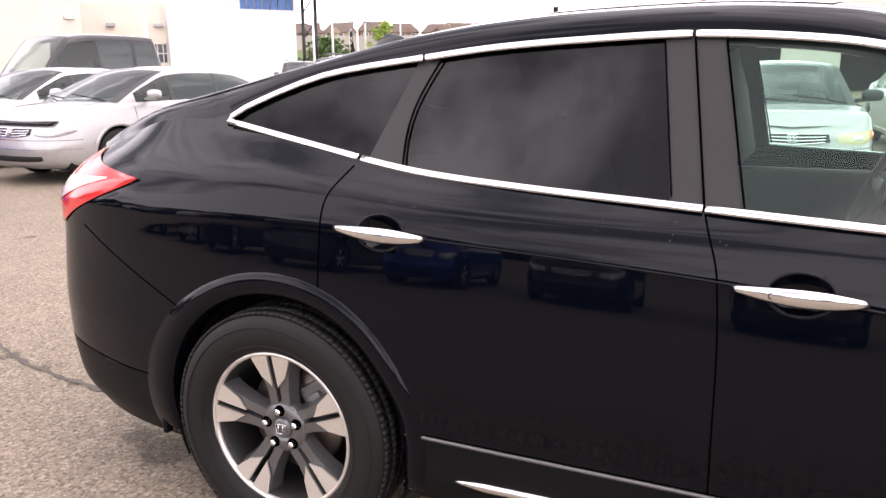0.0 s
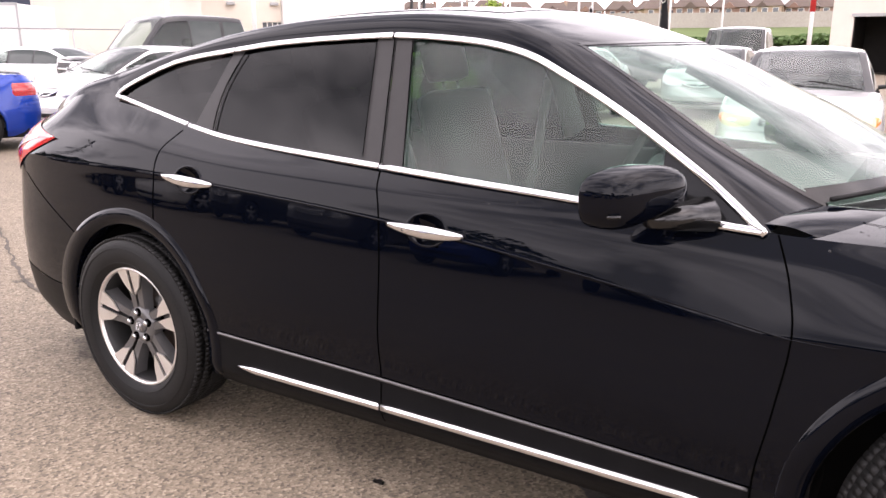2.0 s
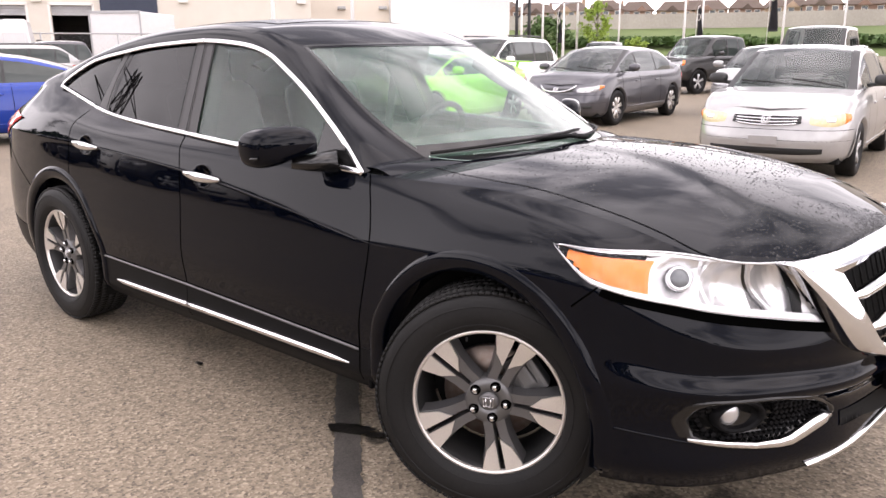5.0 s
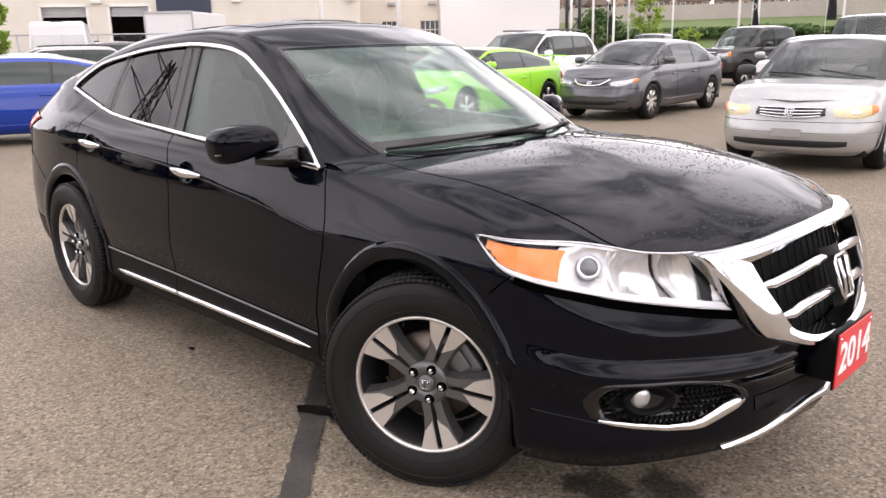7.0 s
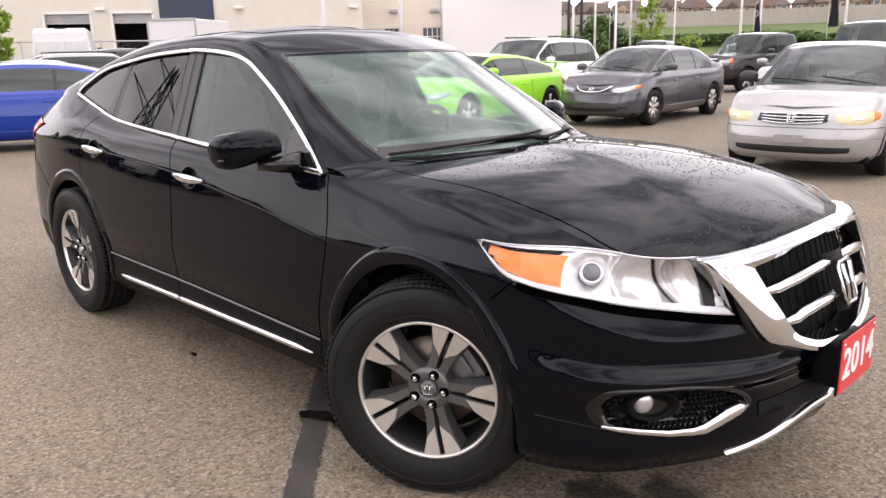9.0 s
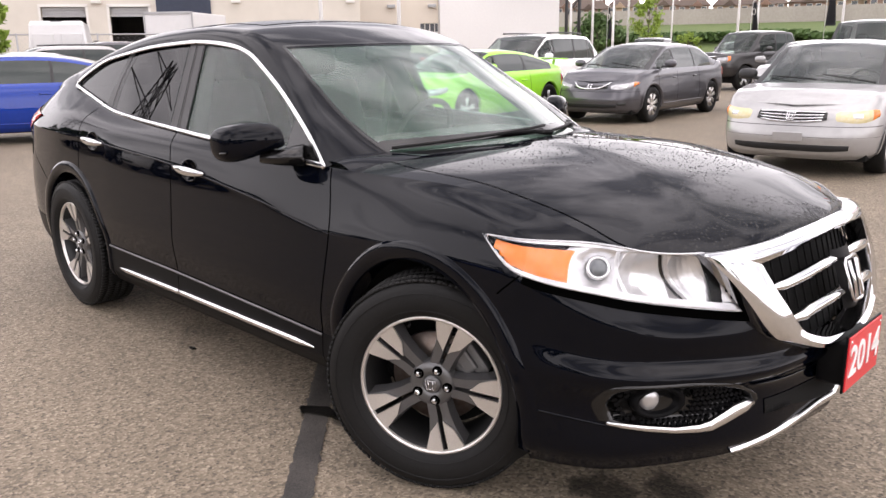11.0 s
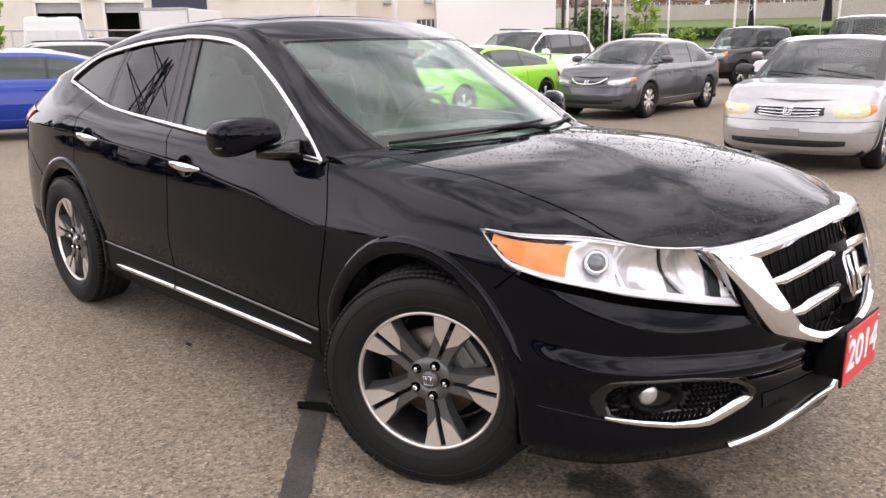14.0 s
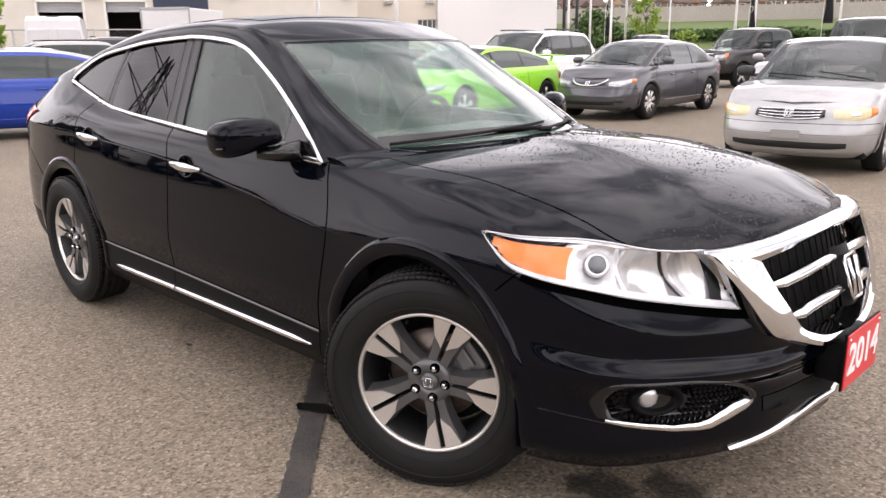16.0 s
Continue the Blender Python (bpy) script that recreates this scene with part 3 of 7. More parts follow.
def build_hero():
    car = thing("car", "glossy black crossover hatchback beaded with rain, chrome window trim", "car")
    mats = {"side_sill": M_SATIN, "rear_skirt": M_SATIN}
    cen = (BODY[:-1, :-1] + BODY[1:, 1:]) / 2
    ucen = (US[:-1] + US[1:]) / 2
    names = [[region(cen[i, j], ucen[i]) for j in range(len(VS) - 1)] for i in range(len(US) - 1)]
    right = panels_from(BODY, BODY_N, names, False, mats, car, 1)
    panels_from(BODY, BODY_N, names, False, mats, car, -1)

    # hood
    hu = np.concatenate([np.linspace(9, 12.6, 70), np.linspace(12.6, 15, 50)[1:]])
    hood_cx, hood_cz = spline([9, 10, 11, 12, 13, 14, 15], [2.60, 2.90, 3.14, 3.36, 3.53, 3.645, 3.69]), spline([9, 10, 11, 12, 13, 14, 15], [1.060, 1.055, 1.032, .996, .948, .908, .886])
    ridge = spline([2.3, 2.7, 3.0, 3.4, 3.75], [.10, .12, .18, .35, .43])
    ws = np.linspace(0, 1, 46)
    hood = []
    for u in hu:
        ex, ey, ez, cx, cz = (float(f(u)) for f in (TOP_X, TOP_Y, TOP_Z, hood_cx, hood_cz))
        row = []
        for w in ws:
            k = 1 - (1 - w) ** 2.0
            x, y, z = ex + (cx - ex) * k, ey * (1 - w), ez + (cz - ez) * (1 - (1 - w) ** 2.4)
            row.append((x, y, z))
        hood.append(row)
    hood = np.array(hood)
    uu = np.linspace(9, 15, 200)
    edge_x, edge_y, edge_z, mid_x, mid_z = TOP_X(uu), TOP_Y(uu), TOP_Z(uu), hood_cx(uu), hood_cz(uu)
    for i_, row in enumerate(hood):
        for j_, p in enumerate(row):
            if 0 < j_ and i_ < len(hood) - 1:
                ye, ze, zc = (float(np.interp(p[0], edge_x, f)) for f in (edge_y, edge_z, edge_z))
                zc = float(np.interp(p[0], mid_x, mid_z))
                p[2] = zc - (zc - ze) * min(1, abs(p[1] / min(ye, -1e-4))) ** 2.3
    for row in hood:
        for p in row:
            x, y = p[0], p[1]
            fade = min(1, max(0, (3.70 - x) / .25)) * min(1, max(0, (x - 2.45) / .3))
            p[2] += fade * .008 / (1 + math.exp(-(float(ridge(x)) - abs(y)) / .018))
    hn = grid_normals(hood)
    hn = np.where(hn[..., 2:3] < 0, -hn, hn)
    both = np.concatenate([hood, (hood * [1, -1, 1])[:, ::-1][:, 1:]], 1)
    bn = np.concatenate([hn, (hn * [1, -1, 1])[:, ::-1][:, 1:]], 1)
    bn[:, len(ws) - 1, 1] = 0
    panels_from(both, bn, [["hood"] * (both.shape[1] - 1)] * (len(hu) - 1), False, {}, car)
    # rain beads on the bonnet and wing tops
    rnd = random.Random(5)
    verts, faces = [], []
    for _ in range(15000):
        i, j = rnd.randrange(2, len(hu) - 3), rnd.randrange(1, both.shape[1] - 2)
        p, n_ = both[i, j] + (both[i + 1, j + 1] - both[i, j]) * rnd.random() + (both[i, j + 1] - both[i, j]) * rnd.random() * .5, bn[i, j]
        if p[0] < 2.42 or noise.noise((p[0] * 3, p[1] * 3, 7)) < -.25:
            continue
        r_ = .0009 + .0036 * rnd.random() ** 5
        nv = Vector(n_)
        a_, k0 = nv.orthogonal().normalized(), len(verts)
        b_ = nv.cross(a_)
        for q in range(6):
            w_ = a_ * math.cos(q * math.pi / 3) + b_ * math.sin(q * math.pi / 3)
            verts.append(tuple(Vector(p) + w_ * r_))
            faces.append((k0 + q, k0 + (q + 1) % 6, k0 + 6))
        verts.append(tuple(Vector(p) + nv * r_ * .62))
    for _ in range(900):
        u_ = rnd.choice((rnd.uniform(9.1, 10.9), rnd.uniform(2.8, 6.0), rnd.uniform(5.5, 9)))
        p, nv = on_body(u_, float(TOP_Z(u_)) - .012 - rnd.random() ** 1.5 * (.16 if u_ > 9 or u_ < 5 else .10), .0)
        if noise.noise((p.x * 4, p.z * 6, 3)) < -.05:
            continue
        r_ = .0010 + .0026 * rnd.random() ** 3
        a_, k0 = nv.orthogonal().normalized(), len(verts)
        b_ = nv.cross(a_)
        for q in range(6):
            w_ = a_ * math.cos(q * math.pi / 3) + b_ * math.sin(q * math.pi / 3)
            verts.append(tuple(p + w_ * r_))
            faces.append((k0 + q, k0 + (q + 1) % 6, k0 + 6))
        verts.append(tuple(p + nv * r_ * .6))
    me = bpy.data.meshes.new("rain_water")
    me.from_pydata(verts, [], faces)
    me.polygons.foreach_set("use_smooth", [True] * len(faces))
    me.materials.append(M_DROP)
    drops = new("rain_water", me)
    drops.parent = car
    tagged(drops, "small beads of rain water", kind="stuff")
    # hood shut line
    bm = bmesh.new()
    line = []
    for x in np.linspace(2.40, 3.425, 40):
        jf = float(np.interp(x, [2.40, 2.55, 2.75, 3.0, 3.3, 3.425], [8.5, 6.2, 4.2, 3.0, 1.9, .4]))
        j0 = int(jf)
        colp = hood[:, j0] * (1 - jf + j0) + hood[:, j0 + 1] * (jf - j0)
        coln = hn[:, j0] * (1 - jf + j0) + hn[:, j0 + 1] * (jf - j0)
        cut = int(np.argmax(colp[:, 0]))
        line.append((Vector([float(np.interp(x, colp[:cut, 0], colp[:cut, k])) for k in range(3)]), Vector([float(np.interp(x, colp[:cut, 0], coln[:cut, k])) for k in range(3)]).normalized()))
    surface_lines(bm, line, .0035, .0015)
    part("hood_gap", bm, M_GAP, car)

    # greenhouse skin: rail above the side windows, centre line of roof and screens
    S = list(range(17))
    a_x = spline(S, [-.93, -.76, -.52, -.293, -.219, .056, .353, .564, .786, 1.053, 1.35, 1.52, 1.68, 1.83, 1.97, 2.10, 2.237])
    a_z = spline(S, [1.115, 1.16, 1.221, 1.240, 1.274, 1.368, 1.409, 1.433, 1.447, 1.456, 1.438, 1.405, 1.337, 1.262, 1.181, 1.10, 1.0])
    a_yr = spline([0, 1, 2, 3], [-.56, -.63, -.665, -.682])
    d_x = spline(S, [-.98, -.80, -.60, -.40, -.25, .0, .30, .525, .77, 1.06, 1.38, 1.56, 1.74, 1.90, 2.05, 2.18, 2.31])
    d_y = spline(S, [-.50, -.565, -.60, -.605, -.60, -.585, -.57, -.565, -.56, -.56, -.56, -.565, -.575, -.585, -.592, -.597, -.60])
    d_z = spline(S, [1.130, 1.200, 1.266, 1.310, 1.345, 1.405, 1.468, 1.497, 1.515, 1.522, 1.503, 1.458, 1.375, 1.285, 1.19, 1.115, 1.037])
    c_x = spline(S, [-1.03, -.88, -.70, -.50, -.33, -.05, .28, .52, .77, 1.08, 1.45, 1.72, 1.95, 2.12, 2.28, 2.43, 2.60])
    c_z = spline(S, [1.14, 1.212, 1.283, 1.336, 1.375, 1.435, 1.50, 1.533, 1.552, 1.558, 1.535, 1.470, 1.385, 1.305, 1.232, 1.150, 1.06])
    ss = np.linspace(0, 16, 161)
    slim = spline([0, 11, 12, 13, 14, 15, 16], [0, 0, .12, .24, .26, .18, 0])

    def edge_in(s):
        """The inner edge of the pillar beside roof and windscreen."""
        k = float(slim(s)) if s > 11 else 0.0
        x, z = float(a_x(s)), float(a_z(s))
        return (float(d_x(s)) * (1 - k) + x * k, float(d_y(s)) * (1 - k) + (glass_y(x, z) * k if k else 0), float(d_z(s)) * (1 - k) + z * k)

    strip = []
    for s in ss:
        ax, az = float(a_x(s)), float(a_z(s))
        ay = float(a_yr(s)) if s < 3 else glass_y(ax, az)
        d = edge_in(s)
        row = []
        for w in np.linspace(0, 1, 9):
            out = .012 * math.sin(math.pi * w)
            row.append((ax + (d[0] - ax) * w, ay + (d[1] - ay) * w - out, az + (d[2] - az) * w + out * .5))
        strip.append(row)
    roof = []
    for s in ss:
        d, c = edge_in(s), (float(c_x(s)), 0.0, float(c_z(s)))
        row = []
        for w in np.linspace(0, 1, 25) ** 1.25:
            k = 1 - (1 - w) ** 2.3
            row.append((d[0] + (c[0] - d[0]) * (1 - (1 - w) ** 2), d[1] * (1 - w), d[2] + (c[2] - d[2]) * k))
        roof.append(row)
    skin = np.concatenate([np.array(strip), np.array(roof)[:, 1:]], 1)
    sn = grid_normals(skin)
    sn = np.where(sn[..., 2:3] < 0, -sn, sn)
    for i, sv in enumerate(ss):
        if sv < 3.3:
            nb = np.array(on_body(u_at(skin[i, 0, 0]), skin[i, 0, 2] - .004)[1])
            for j in range(8):
                q = nb * (1 - j / 8) + sn[i, j] * (j / 8)
                sn[i, j] = q / np.linalg.norm(q)
    nw = skin.shape[1] - 1
    HDR = 11.45

    def shell_name(i, j):
        s, w = (ss[i] + ss[i + 1]) / 2, j - 8
        if w >= 2 and s > HDR:
            return None
        if w >= 5 and 1.2 < s < 5.2:
            return None
        if w < 0:
            return "roof_rail" if s > 3 else "rear_pillar"
        return "roof" if s > 5.2 else "tailgate"

    for side in (1, -1):
        panels_from(skin, sn, [[shell_name(i, j) for j in range(nw)] for i in range(len(ss) - 1)], False, {}, car, side)
    # wing tops running up to the screen pillars; corner behind the quarter windows
    for side in (1, -1):
        rows = []
        for w in np.linspace(0, 1, 24):
            y = -.775 + .30 * w
            j = int(np.argmin(abs(hood[0, :, 1] - y)))
            a_end = [float(np.interp(y, hood[0, :, 1], hood[0, :, k])) for k in range(3)]
            b_end = [float(np.interp(y, skin[-1, :, 1], skin[-1, :, k])) for k in range(3)]
            if w > .72:
                b_end[2] -= .02 * (w - .72) / .28
            rows.append([((a_end[0] + .02) * t + (b_end[0] - .03) * (1 - t), y * side, a_end[2] * t + (b_end[2] + .012 * (1 - w)) * (1 - t) - .0015 + .010 * math.sin(math.pi * t) * (1 - w)) for t in np.linspace(0, 1, 10)])
        bm = bmesh.new()
        add_grid(bm, rows)
        bmesh.ops.recalc_face_normals(bm, faces=bm.faces)
        part("wing_top", bm, M_BLACK, car)
        rows = []
        for t in np.linspace(0, 1, 14):
            x = -.56 + .30 * t
            low_p = Vector([float(np.interp(x, BODY[:, -1, 0][40:490], BODY[:, -1, k][40:490])) for k in range(3)])
            i = int(np.argmin(abs(skin[:40, 0, 0] - x)))
            high = Vector(skin[i, 0])
            rows.append([((low_p.x + (high.x - low_p.x) * q), (low_p.y + (high.y - low_p.y) * q) * side, low_p.z - .004 + (high.z + .004 - low_p.z) * q) for q in np.linspace(0, 1, 4)])
        bm = bmesh.new()
        add_grid(bm, rows)
        bmesh.ops.recalc_face_normals(bm, faces=bm.faces)
        foot = [on_body(u_at(v.co.x), float(TOP_Z(u_at(v.co.x))) - .004)[1] for v in bm.verts]
        foot = [Vector((n.x, n.y * side, n.z)) for n in foot]
        for f in list(bm.faces):
            if f.normal.dot(foot[0]) < 0:
                f.normal_flip()
        part("pillar_corner", bm, M_BLACK, car, normals=[tuple(n) for n in foot])
    # screens as whole panes across the car
    def pane(name, s0, s1, w0, mat, label, drop=0.0):
        rows = []
        for i in [k for k, s in enumerate(ss) if s0 <= s <= s1]:
            half = [Vector(p) for p in skin[i, w0:]]
            rows.append([tuple(p - Vector((0, 0, drop))) for p in half] + [(p.x, -p.y, p.z - drop) for p in half[::-1][1:]])
        bm = bmesh.new()
        add_grid(bm, rows)
        bmesh.ops.recalc_face_normals(bm, faces=bm.faces)
        ob = part(name, bm, mat, car, label)
        ob.visible_shadow = False
        return ob

    pane("windscreen", HDR, 16, 10, M_WIND, "clear green-tinted windscreen glass", .002)
    pane("rear_window", 1.2, 5.2, 13, M_PRIVACY, "dark rear window glass", .002)
    # black borders of the windscreen
    bm = bmesh.new()
    idx = [k for k, s in enumerate(ss) if s >= HDR - .05]
    for side in (1, -1):
        edge = [(Vector(skin[i, 10]) * 1.0, Vector(sn[i, 10])) for i in idx]
        edge = [(Vector((p.x, p.y * side, p.z)), Vector((n.x, n.y * side, n.z))) for p, n in edge]
        ribbon(bm, edge, .014, .001)
    head = [(Vector(skin[idx[0], j]), Vector(sn[idx[0], j])) for j in range(10, nw + 1)]
    head = head + [(Vector((p.x, -p.y, p.z)), Vector((n.x, -n.y, n.z))) for p, n in head[::-1][1:]]
    ribbon(bm, head, .016, .0015)
    part("windscreen_seal", bm, M_GLOSSBLACK, car)
    bm = bmesh.new()
    low = [(Vector(skin[-4, j]), Vector(sn[-4, j])) for j in range(10, nw + 1)]
    low = low + [(Vector((p.x, -p.y, p.z)), Vector((n.x, -n.y, n.z))) for p, n in low[::-1][1:]]
    ribbon(bm, low, .05, -.001)
    part("screen_frit", bm, M_GLOSSBLACK, car)
    # gap round the tailgate
    for side in (1, -1):
        bm = bmesh.new()
        ribbon(bm, [(Vector((p[0], p[1] * side, p[2])), Vector((q[0], q[1] * side, q[2]))) for p, q in zip(skin[3:50, 7], sn[3:50, 7])], .005, .0015)
        part("tailgate_gap", bm, M_GAP, car)
    # sunroof and its joint
    bm = bmesh.new()
    rows = [[tuple(Vector(skin[i, j]) + Vector(sn[i, j]) * .002) for j in range(15, nw + 1)] for i in range(72, 100, 2)]
    add_grid(bm, [r + [(x, -y, z) for x, y, z in r[::-1][1:]] for r in rows])
    part("sunroof", bm, M_GLOSSBLACK, car, "dark glass sunroof panel")
    # side windows: panes, pillars, chrome
    belt = [(x, float(np.interp(x, BODY[:, -1, 0][40:490], BODY[:, -1, 2][40:490])) + .003) for x in np.linspace(2.235, -.285, 420)]
    z_turn = next(z for x, z in belt if x < .20)
    belt = [(x, z if x > .20 else z_turn + (.20 - x) / .493 * (1.232 - z_turn)) for x, z in belt]
    top = [(float(a_x(s)), float(a_z(s))) for s in np.linspace(3, 16, 420)]
    top_z = lambda x: float(np.interp(x, [p[0] for p in top], [p[1] for p in top]))
    low_z = lambda x: float(np.interp(x, [p[0] for p in belt[::-1]], [p[1] for p in belt[::-1]]))

    def window(name, x_lo, x_hi, mat, back, label="", n=24, bow=0.0, side=1):
        """A pane between two edges given as x over height."""
        rows = []
        for a in np.linspace(0, 1, n):
            xb, xt = x_lo[0] + (x_hi[0] - x_lo[0]) * a, x_lo[1] + (x_hi[1] - x_lo[1]) * a
            col = []
            for b in np.linspace(0, 1, 9):
                x = xb + (xt - xb) * b - bow * a * math.sin(math.pi * b)
                z0, z1 = low_z(xb) - .01, max(top_z(xt), low_z(xt)) + .008
                z = z0 + (z1 - z0) * b
                col.append((x, (glass_y(x, z) + back) * side, z))
            rows.append(col)
        bm = bmesh.new()
        add_grid(bm, rows, flip=side < 0)
        ob = part(name, bm, mat, car, label)
        return ob

    for side in (1, -1):
        for name, lo, hi, mat, lab in (("quarter_glass", (-.285, -.285), (.33, .40), M_PRIVACY, "dark privacy glass"), ("rear_door_glass", (.33, .40), (1.06, 1.0), M_PRIVACY, "dark privacy glass"),
                                       ("front_door_glass", (1.19, 1.12), (2.06, 2.00), M_FRONTGLASS, "lightly tinted side glass")):
            window(name, lo, hi, mat, .009, lab, side=side).visible_shadow = False
        window("door_pillar", (1.045, .985), (1.122, 1.054), M_PILLAR, .004, "matt black pillar", 6, side=side)
        window("door_pillar", (1.124, 1.056), (1.200, 1.125), M_PILLAR, .004, "matt black pillar", 6, side=side)
        window("window_divider", (.225, .340), (.343, .405), M_PILLAR, .008, "matt black divider", 8, .030, side=side)
        window("mirror_sail", (1.97, 1.97), (2.232, 2.10), M_GLOSSBLACK, .006, "", 10, side=side)
        # divider's slanted black edge and pillar joint
        for xa, za, xb, zb, wd in ((.405, 1.402, .345, 1.115, .0065), (1.056, 1.45, 1.120, 1.065, .005), (.988, 1.44, 1.045, 1.09, .004), (1.128, 1.44, 1.203, 1.075, .005)):
            bm = bmesh.new()
            ptsl = [Vector((xa + (xb - xa) * t - (.030 * math.sin(math.pi * t) if wd == .0065 else 0), 0, za + (zb - za) * t)) for t in np.linspace(0, 1, 12)]
            ribbon(bm, [(Vector((p.x, (glass_y(p.x, p.z) + .001) * side, p.z)), Vector((0, -.91 * side, .41))) for p in ptsl], wd, .002)
            part("window_seal", bm, M_GAP, car)
        # chrome surround, broken at the doors
        def chrome(path, name="chrome_trim"):
            bm = bmesh.new()
            path = path[:1] + path[1:-1:8] + path[-1:]
            add_tube(bm, [(x, (glass_y(x, z) - .006) * side, z) for x, z in path], .0105, 10, squash=(.42, 1.0), up=(0, -.41 * side, -.91))
            part(name, bm, M_CHROME, car, "bright chrome strip")
        chrome([p for p in belt if p[0] > 1.1205])
        chrome([p for p in belt if .2115 < p[0] < 1.1165])
        chrome([p for p in belt if p[0] < .2075] + [(-.297, 1.2365)] + [p for p in top if p[0] < .349])
        chrome([p for p in top if .353 < p[0] < 1.0525])
        chrome([p for p in top if p[0] > 1.0565])

    # shut lines of doors and bumper
    for side in (1, -1):
        bm = bmesh.new()

        def shut(pts, width=.0045):
            rows = []
            for x, z in pts:
                p, n = on_body(u_at(x), z)
                rows.append((Vector((p.x, p.y * side, p.z)), Vector((n.x, n.y * side, n.z))))
            surface_lines(bm, rows, width)
        shut([(float(CUT_FRONT(z)), z) for z in np.linspace(.27, 1.0, 40)])
        shut([(float(CUT_MID(z)), z) for z in np.linspace(.27, 1.06, 40)])
        shut([(float(CUT_REAR(z)), z) for z in np.linspace(.80, 1.125, 24)])
        shut([(x, float(np.interp(x, [.40, 1.15, 2.28], [.440, .426, .396]))) for x in np.linspace(.40, 2.28, 50)], .004)
        shut([(3.135 + .08 * t, .735 + .07 * t) for t in np.linspace(0, 1, 8)], .005)
        shut([(-.30 - .51 * t, .672 + .221 * t) for t in np.linspace(0, 1, 20)], .0035)
        shut([(-.36 - .62 * t, .452 + .09 * max(0, .62 * t - .21)) for t in np.linspace(0, 1, 24)], .0035)
        part("shut_line", bm, M_GAP, car)
        # lip on the black sill; gunmetal colour stands in for its bright reflection line
        bm = bmesh.new()
        lip = [on_body(u_at(x), float(np.interp(x, [.40, 1.15, 2.28], [.432, .418, .388])), .0005)[0] for x in np.linspace(.41, 2.27, 50)]
        add_tube(bm, [(q.x, q.y * side, q.z) for q in lip], .0055, 8)
        part("sill_lip_glint", bm, M_GUNMETAL, car)
        bm = bmesh.new()
        ridge_z = spline([5, 6, 7, 8, 9], [.985, .962, .922, .852, .779])
        path = [on_body(u, float(ridge_z(u)), -.0008)[0] for u in np.linspace(5.75, 9.3, 90)]
        add_tube(bm, [(q.x, q.y * side, q.z) for q in path], [.0034 * min(1, i / 12, (89 - i) / 12) + .0002 for i in range(90)], 8)
        part("door_crease", bm, M_BLACK, car)
        bm = bmesh.new()
        path = [on_body(11.42 + .95 * t, .405 - .030 * t, -.0005)[0] for t in np.linspace(0, 1, 30)]
        add_tube(bm, [(q.x, q.y * side, q.z) for q in path], .004, 8)
        part("bumper_crease", bm, M_BLACK, car)
        # bright strip on the sill
        for x0, x1 in ((.555, 1.172), (1.182, 2.225)):
            bm = bmesh.new()
            path = [on_body(u_at(x), .326, .004)[0] for x in np.linspace(x0, x1, 30)]
            rad = [.013 * min(1, .25 + (i / 5 if x0 < 1 else 1), .25 + ((29 - i) / 4 if x0 > 1 else 1)) for i in range(30)]
            add_tube(bm, [(p.x, p.y * side, p.z) for p in path], rad, 10, squash=(.8, 1.0))
            part("sill_strip", bm, M_SATINCHROME, car, "satin chrome sill strip")

    # wheel arches: flare, well
    for side in (1, -1):
        for wx in WHEELS_X:
            rows = []
            for a in np.linspace(radians(-18), radians(198), 60):
                row, back = [], .055 * max(0, -math.cos(a)) ** 3 * (wx < 1)
                for r, lift in ((.400, -.07), (.404, -.006), (.411, .003), (.432, .008), (.452, .010), (.464 + back * .5, .006), (.470 + back, -.0015)):
                    x, z = wx + r * math.cos(a), HUB_Z + r * math.sin(a)
                    if z < .26:
                        z = .26
                    p, n = on_body(u_at(x), min(z, .95))
                    row.append((x, (p.y - lift) * side, z))
                rows.append(row)
            bm = bmesh.new()
            add_grid(bm, rows, flip=side > 0)
            bmesh.ops.recalc_face_normals(bm, faces=bm.faces)
            part("wheel_arch", bm, M_BLACK, car)
            bm = bmesh.new()
            add_lathe(bm, [(.41, -.88 * side), (.41, -.50 * side), (0, -.50 * side)], 40, (wx, 0, HUB_Z + .01), arc=(radians(-25), radians(205)))
            part("wheel_well", bm, M_WELL, car)
    bm = bmesh.new()
    add_box(bm, (-.55, -.80, .235), (-.40, .80, .42), .02)
    add_box(bm, (.38, -.84, .235), (2.40, .84, .33), .02)
    add_box(bm, (3.18, -.60, .27), (3.45, .60, .40), .02)
    add_box(bm, (-.90, -.62, .29), (-.50, .62, .45), .02)
    part("underbody", bm, M_WELL, car)
    for side in (1, -1):
        for wx, x0 in ((0, -.485), (2.797, 2.300)):
            bm = bmesh.new()
            add_box(bm, (x0, -.868, .245), (x0 + .02, -.68, .40), .006)
            if side < 0:
                bmesh.ops.scale(bm, vec=(1, -1, 1), verts=bm.verts)
                bmesh.ops.recalc_face_normals(bm, faces=bm.faces)
            part("mud_guard", bm, M_SATIN, car)

    # wheels
    for side in (1, -1):
        for wx, base, steer in ((0, 95, 0), (2.797, 67, 28)):
            w = make_wheel(base, car)
            if side > 0:
                w.matrix_basis = pose(wx, -.78, HUB_Z, 0, 0, steer) @ pose(0, -.035, 0)
            else:
                w.matrix_basis = pose(wx, .78, HUB_Z, 0, 0, 180 + steer) @ pose(0, -.035, 0)

